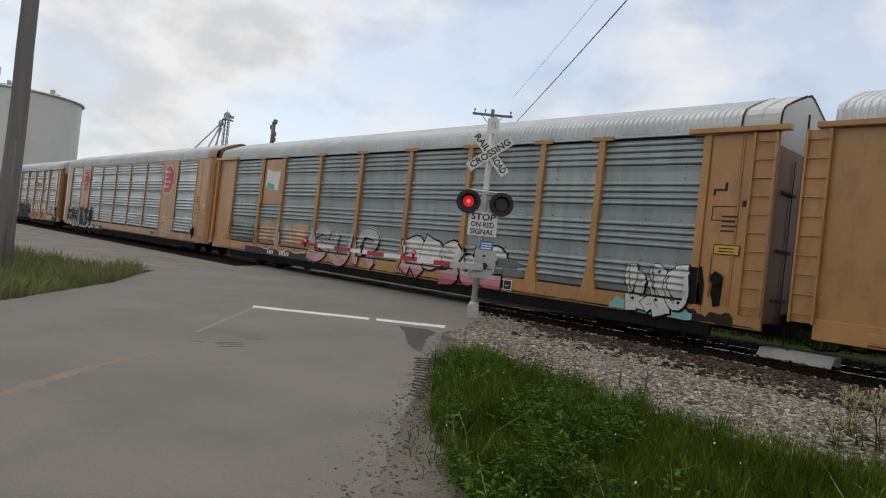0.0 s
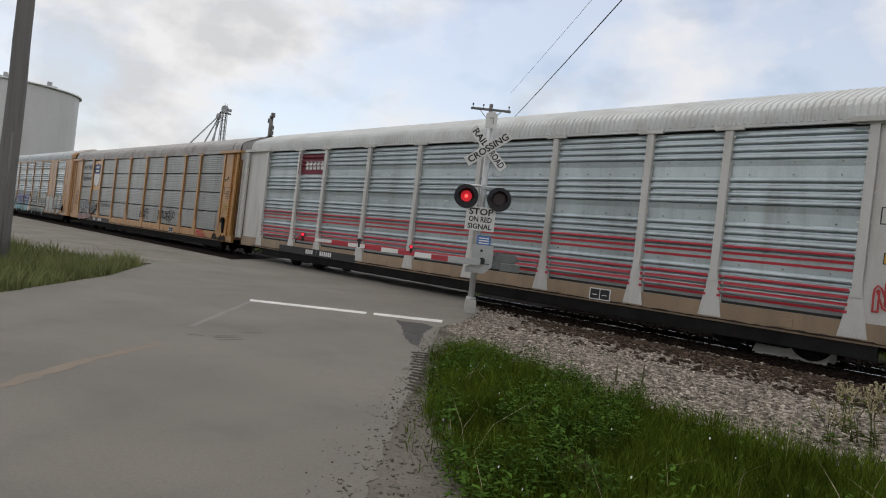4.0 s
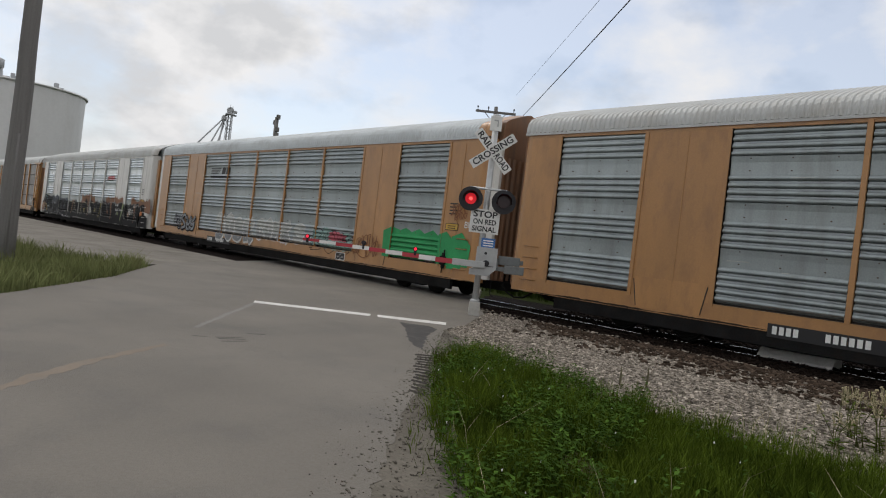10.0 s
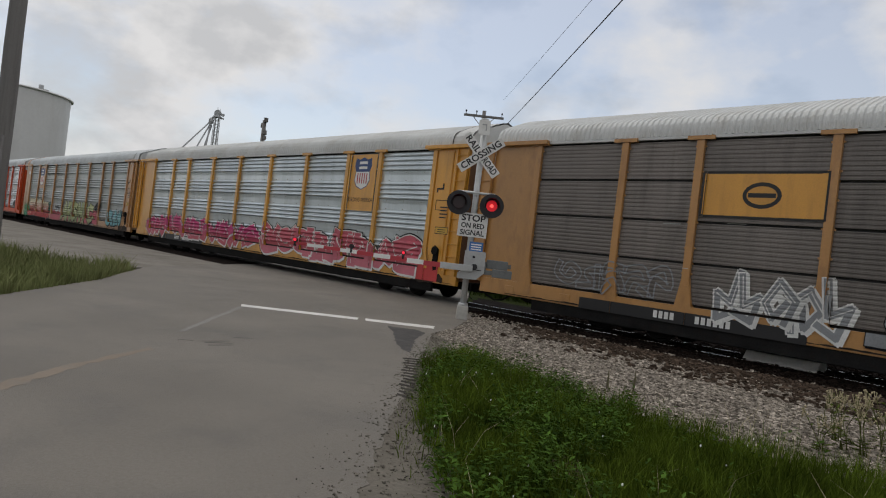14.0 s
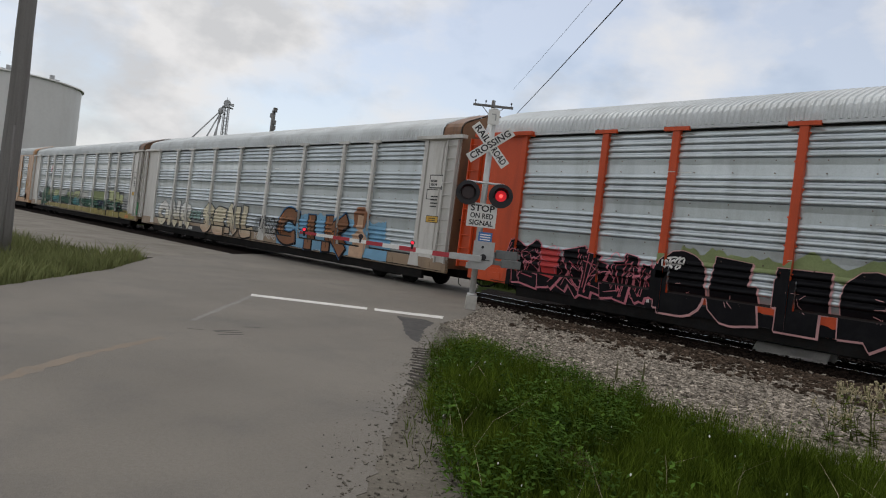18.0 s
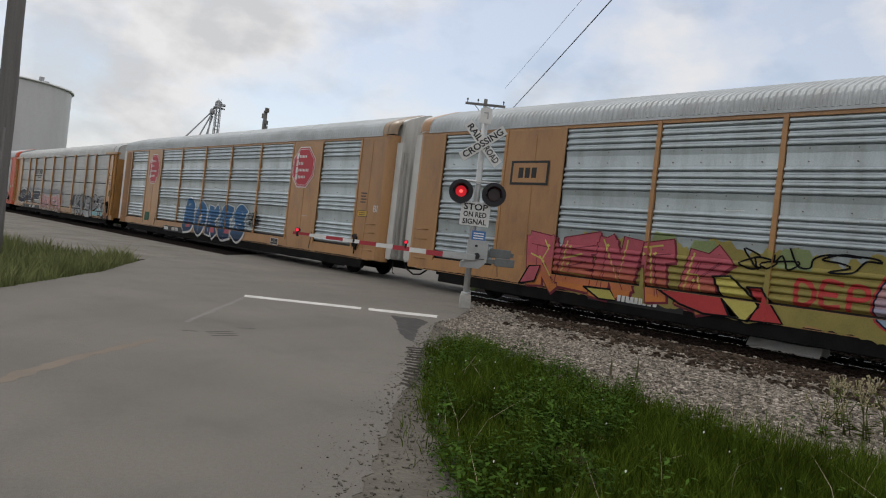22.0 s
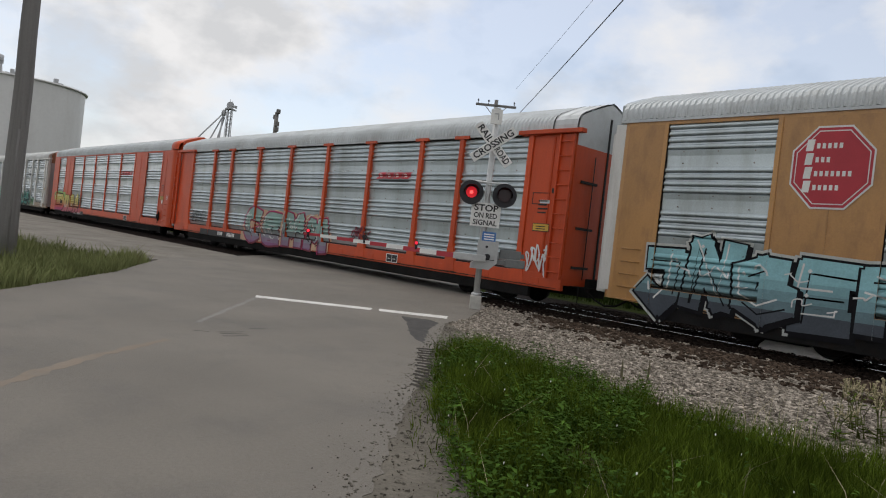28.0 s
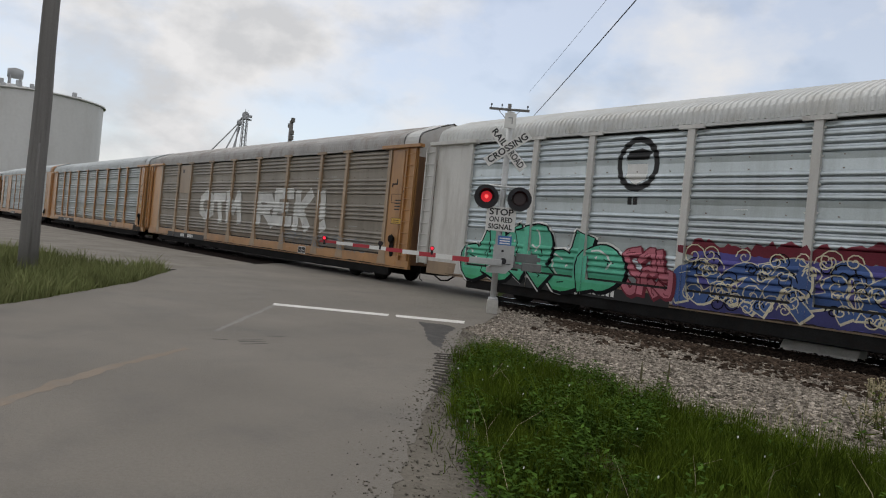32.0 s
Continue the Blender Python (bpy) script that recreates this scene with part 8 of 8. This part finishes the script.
ROCK = material("ballast_stones", (0.265, 0.234, 0.197), 0.9, var=0.65, scale=9.0, fine=40.0, stain=(0.10, 0.08, 0.065), amount=0.7, bump=0.4, tint=0.5, world_space=True, spec=0.03, island=True)
ROCK_BROWN = material("brown_stained_stones", (0.066, 0.048, 0.036), 0.9, var=0.5, scale=9.0, fine=40.0, stain=(0.045, 0.034, 0.026), amount=0.6, bump=0.4, tint=0.5, island=True, world_space=True, spec=0.03)
# stained stones, near black because the train's shade is in the colour
ROCK_DARK = material("oily_shaded_stones", (0.014, 0.010, 0.008), 0.9, var=0.45, scale=9.0, fine=40.0, stain=(0.01, 0.008, 0.006), amount=0.7, bump=0.4, tint=0.5, island=True, world_space=True, spec=0.03)


def inside(px, py, poly):
    ok = np.zeros(len(px), bool)
    for i in range(len(poly)):
        (x0, y0), (x1, y1) = poly[i], poly[(i + 1) % len(poly)]
        cut = (y0 > py) != (y1 > py)
        ok ^= cut & (px < (x1 - x0) * (py - y0) / ((y1 - y0) or 1e-9) + x0)
    return ok


def scatter(poly, n, rng, fade=None):
    xs, ys = [p[0] for p in poly], [p[1] for p in poly]
    px, py = rng.uniform(min(xs), max(xs), n), rng.uniform(min(ys), max(ys), n)
    k = inside(px, py, poly)
    px, py = px[k], py[k]
    if fade:
        k = rng.random(len(px)) < np.clip(fade / np.hypot(px, py), 0, 1) ** 1.5
        px, py = px[k], py[k]
    return px, py


def mesh_from(name, V, F, mat, label, category, smooth=False):
    me = bpy.data.meshes.new(name)
    me.from_pydata(V.tolist(), [], F.tolist())
    me.materials.append(mat)
    return tagged(new(name, me), label, category, kind="stuff")


def grass(name, poly, n, low, high, width, mat, label, seed, fade=None, base=-0.09, lean=0.35, bare=()):
    """Bent blades of two quads and a tip, as one mesh."""
    rng = np.random.default_rng(seed)
    x, y = scatter(poly, n, rng, fade)
    for bx, by, br in bare:
        far = np.hypot((x - bx) * 0.8, y - by) > br * rng.uniform(0.5, 1.15, len(x))
        x, y = x[far], y[far]
    m = len(x)
    clump = 1.0 + np.array([0.42 * noise.noise((a * 0.9, b * 0.9, seed)) + 0.75 * noise.noise((a * 3.4, b * 3.4, seed)) + 0.35 * noise.noise((a * 9.0, b * 9.0, seed)) for a, b in zip(x, y)])
    h = rng.uniform(low, high, m) * clump
    a, w = rng.uniform(0, 2 * np.pi, m), width * rng.uniform(0.6, 1.3, m)
    la, ln = rng.uniform(0, 2 * np.pi, m), h * rng.uniform(0.05, lean * 2, m)
    wx, wy = np.cos(a) * w / 2, np.sin(a) * w / 2
    V = np.zeros((m, 5, 3))
    for i, (f, s) in enumerate(((0, 1), (0, -1), (0.55, 0.8), (0.55, -0.8), (1, 0))):
        V[:, i, 0] = x + wx * s + np.cos(la) * ln * f * f
        V[:, i, 1] = y + wy * s + np.sin(la) * ln * f * f
        V[:, i, 2] = base + h * f
    k = np.arange(m)[:, None] * 5
    V = V.reshape(-1, 3)
    quads = (k + np.array([[0, 1, 3, 2]])).tolist()
    tris = (k + np.array([[2, 3, 4]])).tolist()
    me = bpy.data.meshes.new(name)
    me.from_pydata(V.tolist(), [], quads + tris)
    me.materials.append(mat)
    return tagged(new(name, me), label, "grass", kind="stuff")


GRASS_R = [(2.5, -1.6), (-2.55, 2.85), (-3.6, 3.6), (-4.4, 4.15), (-5.1, 4.85), (-6.0, 5.6), (-6.9, 6.5), (-7.3, 7.3), (-7.5, 7.95), (-6.6, 7.7), (-5.9, 7.5), (-5.0, 7.35), (-4.4, 7.2), (-3.6, 7.1), (-2.4, 7.1), (0, 7.2), (5, 7.0), (5, -1.6)]
GRASS_L = [(-20.8, 7.5), (-16.6, 5.3), (-14.1, 3.5), (-12.5, 2.3), (-8.5, -1.5), (-24, -6), (-30, 1.5), (-24.3, 4.6), (-20.5, 5.6)]
grass("roadside_grass", GRASS_R, 300000, 0.07, 0.26, 0.0085, BLADE, "thick green roadside grass beside the gravel", 3, fade=7.0, bare=((-3.0, 4.45, 0.20), (-3.2, 4.95, 0.14), (-2.7, 3.5, 0.13), (-4.2, 4.9, 0.10), (-5.3, 6.2, 0.10), (-3.9, 6.0, 0.12)))
grass("tall_weeds", [(-7.3, 7.7), (-6.7, 6.4), (-5.2, 5.1), (-4.0, 4.2), (-3.0, 5.5), (-5.5, 7.0)], 9000, 0.16, 0.36, 0.009, BLADE, "taller green weeds at the edge of the grass", 4)
grass("verge_grass", GRASS_L, 110000, 0.15, 0.45, 0.022, VERGE, "green verge grass round the utility pole", 5)
grass("edge_tufts", [(-2.7, 2.7), (-3.9, 3.5), (-4.9, 4.4), (-6.2, 5.6), (-7.2, 6.6), (-7.7, 7.6), (-7.7, 8.4), (-6.0, 7.9), (-2.0, 7.6), (3, 7.5), (3, 6.9), (-6.8, 7.2), (-6.6, 6.4), (-5.0, 4.9), (-3.0, 3.2)], 16000, 0.06, 0.2, 0.008, BLADE, "ragged grass tufts spreading into the gravel", 9)
grass("dry_stalks", GRASS_R, 500, 0.22, 0.4, 0.006, DRY, "thin dry grass stalks", 6, lean=0.9)
grass("dry_stalks", [(-3.4, 6.9), (-1.2, 7.3), (2.5, 7.4), (2.5, 6.4), (-2.0, 6.4)], 160, 0.3, 0.6, 0.007, DRY, "pale dry weed stalks beside the ballast", 7)
grass("field_grass", [(-20.5, 21.6), (14, 21.6), (14, 40), (-45, 50)], 66000, 0.3, 0.75, 0.04, FIELD, "green grass beyond the track, coloured darker as in shade", 8)


def leaves(name, poly, n, mat, label, seed):
    """Low leafy weeds: folded oval leaves crowded round many stems."""
    rng = np.random.default_rng(seed)
    x, y = scatter(poly, n, rng)
    V, F = [], []
    for a, b in zip(x, y):
        top, lush = rng.uniform(0.08, 0.26), noise.noise((a * 1.3, b * 1.3, seed))
        if lush < -0.12:
            continue
        for i in range(9):
            t, h, l = rng.uniform(0, 6.283), -0.05 + (top + 0.05) * rng.uniform(0.25, 1.0) * (1 + 0.6 * lush), rng.uniform(0.025, 0.075)
            c, s, up = math.cos(t), math.sin(t), rng.uniform(-0.3, 0.5)
            px, py, wd = a + c * 0.03, b + s * 0.03, l * rng.uniform(0.16, 0.32)
            k = len(V)
            V += [(px, py, h), (px + c * l * 0.5 - s * wd, py + s * l * 0.5 + c * wd, h + up * l * 0.5 + 0.005), (px + c * l, py + s * l, h + up * l), (px + c * l * 0.5 + s * wd, py + s * l * 0.5 - c * wd, h + up * l * 0.5 + 0.005)]
            F += [(k, k + 1, k + 2, k + 3)]
    return mesh_from(name, np.array(V), np.array(F), mat, label, "weeds")


leaves("leafy_weeds", [(-2.7, 2.85), (-3.6, 3.55), (-5.1, 4.8), (-6.9, 6.4), (-7.5, 7.9), (-6.2, 7.6), (-4.0, 7.2), (-3.2, 5.6), (-2.4, 4.2), (-1.6, 3.0)], 5200, LEAF, "low broad-leaved green weeds in the grass", 41)
leaves("leafy_weeds", [(-2.0, 2.0), (-2.4, 4.2), (-3.2, 5.6), (-4.0, 7.2), (3, 7.3), (3, 2)], 700, LEAF, "low broad-leaved green weeds in the grass", 42)


def pebbles(name, poly, n, low, high, mat, label, seed, z=-0.02, fade=None):
    """Angular stones, each a skewed eight-cornered lump."""
    rng = np.random.default_rng(seed)
    x, y = scatter(poly, n, rng, fade)
    m = len(x)
    s = rng.uniform(low, high, m)
    c = np.array([(a, b, d) for a in (-1, 1) for b in (-1, 1) for d in (-1, 1)], float)
    V = c[None] * rng.uniform(0.45, 1.0, (m, 8, 3)) * s[:, None, None] * np.array([1.0, 0.8, 0.6])
    a = rng.uniform(0, 2 * np.pi, m)
    t = rng.uniform(-0.5, 0.5, m)
    ct, st = np.cos(t)[:, None], np.sin(t)[:, None]
    V = np.stack([V[..., 0] * ct - V[..., 2] * st, V[..., 1], V[..., 0] * st + V[..., 2] * ct], -1)
    ca, sa = np.cos(a)[:, None], np.sin(a)[:, None]
    V = np.stack([V[..., 0] * ca - V[..., 1] * sa + x[:, None], V[..., 0] * sa + V[..., 1] * ca + y[:, None], V[..., 2] + z + s[:, None] * rng.uniform(0.1, 0.5, (m, 1))], -1).reshape(-1, 3)
    q = np.array([(0, 1, 3, 2), (4, 6, 7, 5), (0, 4, 5, 1), (2, 3, 7, 6), (0, 2, 6, 4), (1, 5, 7, 3)])
    F = (np.arange(m)[:, None, None] * 8 + q[None]).reshape(-1, 4)
    return mesh_from(name, V, F, mat, label, "stones")


BAL = [(-9.3, 9.0), (-10.1, 10.4), (-12.0, 12.9), (2.5, 12.9), (2.5, 6.7), (-1.6, 6.8), (-4.4, 6.9), (-6.0, 7.0), (-7.3, 7.4), (-8.2, 8.4)]
pebbles("ballast_stones", BAL, 88000, 0.015, 0.042, ROCK, "pale angular crushed stones", 11)
pebbles("ballast_stones", [(2.5, 6.7), (2.5, 12.9), (12, 12.9), (12, 6.7)], 9000, 0.025, 0.05, ROCK, "pale angular crushed stones", 15)
for lo, n, seed in ((12.1, 9000, 31), (11.3, 4500, 32), (10.2, 1500, 33)):
    pebbles("stained_stones", [(-9.0, lo + 0.35), (-10.6, 13.0), (12, 13.2), (12, lo)], n, 0.028, 0.062, ROCK_BROWN, "brown stained stones among the pale ballast", seed, z=-0.004)
pebbles("stained_stones", [(-5.5, 10.6), (-6.5, 12.9), (12, 12.9), (12, 8.6)], 2600, 0.028, 0.062, ROCK_BROWN, "brown stained stones among the pale ballast", 34, z=-0.004)
# stones round the rails: stain plus painted-in shade of the cars
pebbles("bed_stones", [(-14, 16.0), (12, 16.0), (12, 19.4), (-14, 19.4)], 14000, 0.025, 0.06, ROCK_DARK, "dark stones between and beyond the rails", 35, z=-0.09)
pebbles("track_stones", [(-14, 14.4), (-12.2, 12.6), (12, 12.6), (12, 15.8), (-14, 15.8)], 9000, 0.025, 0.055, ROCK_DARK, "stained stones beside the rail, darkened with the train's shade", 12, z=-0.085)
pebbles("shoulder_stones", [(-13.6, 14.0), (-12.2, 12.6), (12, 12.6), (12, 13.5), (-13.6, 14.3)], 2500, 0.025, 0.052, ROCK, "pale crushed stones strewn beside the rail", 14, z=-0.075)
for off, n, mat, seed in ((0.0, 7000, ROCK_BROWN, 36), (0.12, 2200, ROCK_DARK, 37), (0.3, 500, ROCK_BROWN, 38)):
    pebbles("loose_chips", [(0.9 - off, -0.6 - off), (-2.75 - off * 0.6, 2.8 - off), (-5.4 - off * 0.6, 5.5 - off), (-7.5 - off * 0.6, 7.5 - off * 0.5), (-7.9 - off * 0.6, 7.2 - off * 0.5), (-5.95 - off * 0.6, 5.1 - off), (-3.3 - off * 0.6, 2.2 - off), (0.3 - off, -1.3 - off)], n, 0.002, 0.006, mat, "scattered dark chips on the road edge", seed, z=0.001)
pebbles("shoulder_gravel", [(0.5, -1.0), (-3.2, 2.35), (-5.9, 5.1), (-8.0, 7.3), (-9.3, 8.9), (-8.2, 9.2), (-6.8, 6.6), (-5.1, 5.0), (-3.7, 3.8), (-2.5, 2.95), (1.4, -0.8)], 22000, 0.004, 0.016, GRAVEL, "loose gravel on the road shoulder", 13, z=-0.004)
rng = np.random.default_rng(21)
px, py = scatter(GRASS_R, 170, rng)
V, F = [], []
for i, (a, b) in enumerate(zip(px, py)):
    h, r = rng.uniform(0.12, 0.30), rng.uniform(0.003, 0.007)
    n = len(V)
    V += [(a + r * math.cos(k * 1.2566), b + r * math.sin(k * 1.2566), h + 0.01 * math.sin(k)) for k in range(5)] + [(a, b, h + r * 0.8)]
    F += [(n + k, n + (k + 1) % 5, n + 5) for k in range(5)]
mesh_from("clover_flowers", np.array(V), np.array(F), PETAL, "small white flowers in the grass", "flowers")


# tall weeds at the ballast's edge
STEM = material("weed_stem", (0.09, 0.10, 0.035), 0.8, var=0.3, bump=0.0, spec=0.03)
SEED = material("grey_green_seed_head", (0.12, 0.11, 0.07), 0.9, var=0.3, bump=0.0, spec=0.03)


def weed(x, y, h, seed, bloom):
    rnd = random.Random(seed)
    w = tagged(new("weed"), "thin green weed with small pale flowers" if bloom else "short dock weed with a grey seed head", "weed", "weeds beside the ballast")
    w.location = (x, y, -0.05)
    for k in range(5 if bloom else 1):
        a, r = rnd.uniform(0, 6.28), rnd.uniform(0.05, 0.22) * (1 if bloom else 0.1)
        top = Vector((r * math.cos(a), r * math.sin(a), h * rnd.uniform(0.75, 1.0)))
        bm = bmesh.new()
        mid = top * 0.55 - Vector((top.x * 0.25, top.y * 0.25, 0))
        tube(bm, (0.02 * k, 0, 0), mid, 0.006, 5, 0.004)
        tube(bm, mid, top, 0.004, 5, 0.003)
        stem = part("stem", bm, STEM, w)
        bm = bmesh.new()
        for i in range(6):
            c = Vector((0.02 * k, 0, 0)).lerp(mid, 0.3 + 0.1 * i) if i < 4 else mid.lerp(top, 0.2 * (i - 3))
            b = rnd.uniform(0, 6.28)
            d = Vector((math.cos(b), math.sin(b), 0.3))
            e = Vector((-math.sin(b), math.cos(b), 0)) * 0.013
            l = rnd.uniform(0.07, 0.13)
            vs = [bm.verts.new(p) for p in (c, c + d * l * 0.5 + e, c + d * l + Vector((0, 0, -0.02)), c + d * l * 0.5 - e)]
            bm.faces.new(vs)
        part("leaves", bm, BLADE, stem)
        bm = bmesh.new()
        if bloom:
            for i in range(7):
                q = top + Vector((rnd.uniform(-0.05, 0.05), rnd.uniform(-0.05, 0.05), rnd.uniform(-0.09, 0.02)))
                tube(bm, top - Vector((0, 0, 0.1)), q, 0.003, 4)
                ball(bm, q, rnd.uniform(0.006, 0.012))
            part("flower_head", bm, DRY, stem)
        else:
            loft(bm, [(top.x, top.y, top.z - 0.22, 0.006), (top.x, top.y, top.z - 0.15, 0.014), (top.x + 0.005, top.y, top.z - 0.06, 0.012), (top.x, top.y, top.z + 0.03, 0.004)], 8)
            part("seed_head", bm, SEED, stem)


for i, (x, y, h, bloom) in enumerate(((-2.3, 8.4, 0.62, True), (-2.1, 8.0, 0.7, True), (-1.9, 7.9, 0.66, True), (-1.85, 8.45, 0.75, True), (-1.6, 7.8, 0.62, True), (-2.2, 7.6, 0.45, True), (-4.67, 7.67, 0.40, False), (-4.46, 7.89, 0.42, False), (-2.6, 9.1, 0.5, False), (-1.5, 8.2, 0.7, True))):
    weed(x, y, h, 700 + i, bloom)


# ---- what moves ----
DRIFT = {0: -0.57, 1: 0.33, 2: 0.04, 3: 0.28, 4: 0.35, 5: 0.4, 6: 0.49, 7: 0.11, 8: 0.35, 9: 0.57, 10: 0.33, 11: 0.57, 12: 0.0, 13: 0.1, 14: -0.1, 15: 0.0, 16: 0.31, 17: -0.32, 18: 0.22, 19: 0.46, 20: -0.06, 21: 0.45, 22: -0.16, 23: 0.01, 24: 0.04, 25: -0.08, 26: 0.15, 27: 0.2, 28: 0.27, 29: 0.46, 30: 0.14, 31: -0.06, 32: -0.1}


def train_at(t):
    """How far the train has run along the track."""
    return -4.288 + 22.0986 * t - 0.02109 * t * t - 0.0004566 * t ** 3 + DRIFT[t]


def motions():
    for i, car in enumerate(CARS):
        walk(car, [(t, pose(train_at(t) - PITCH * (i - 1), SIDE_Y, 0)) for t in range(33)])
    # flashing lights: each shutter uncovers its lamp in turn
    for k, sh in enumerate(SHUTTERS):
        rows, t = [], 0.0
        half = 0.60625
        rows.append((0.0, pose(0, 0, 0)))
        n = 0
        while FLASH + n * half < 32.0:
            a = FLASH + n * half
            lit = (n % 2 == 0) == (k == 1)
            if n == 0:
                rows[0] = (0.0, pose(0, 0.09, 0) if lit else pose(0, 0, 0))
            else:
                rows.append((a, rows[-1][1]))
                rows.append((a + 0.04, pose(0, 0, 0.0 if not lit else 0.0, 0, 0, 0) if not lit else pose(0, 0.09, 0, 0, 0, 0)))
            n += 1
        rows.append((32.1, rows[-1][1]))
        walk(sh, rows)


FLASH = -0.645
motions()
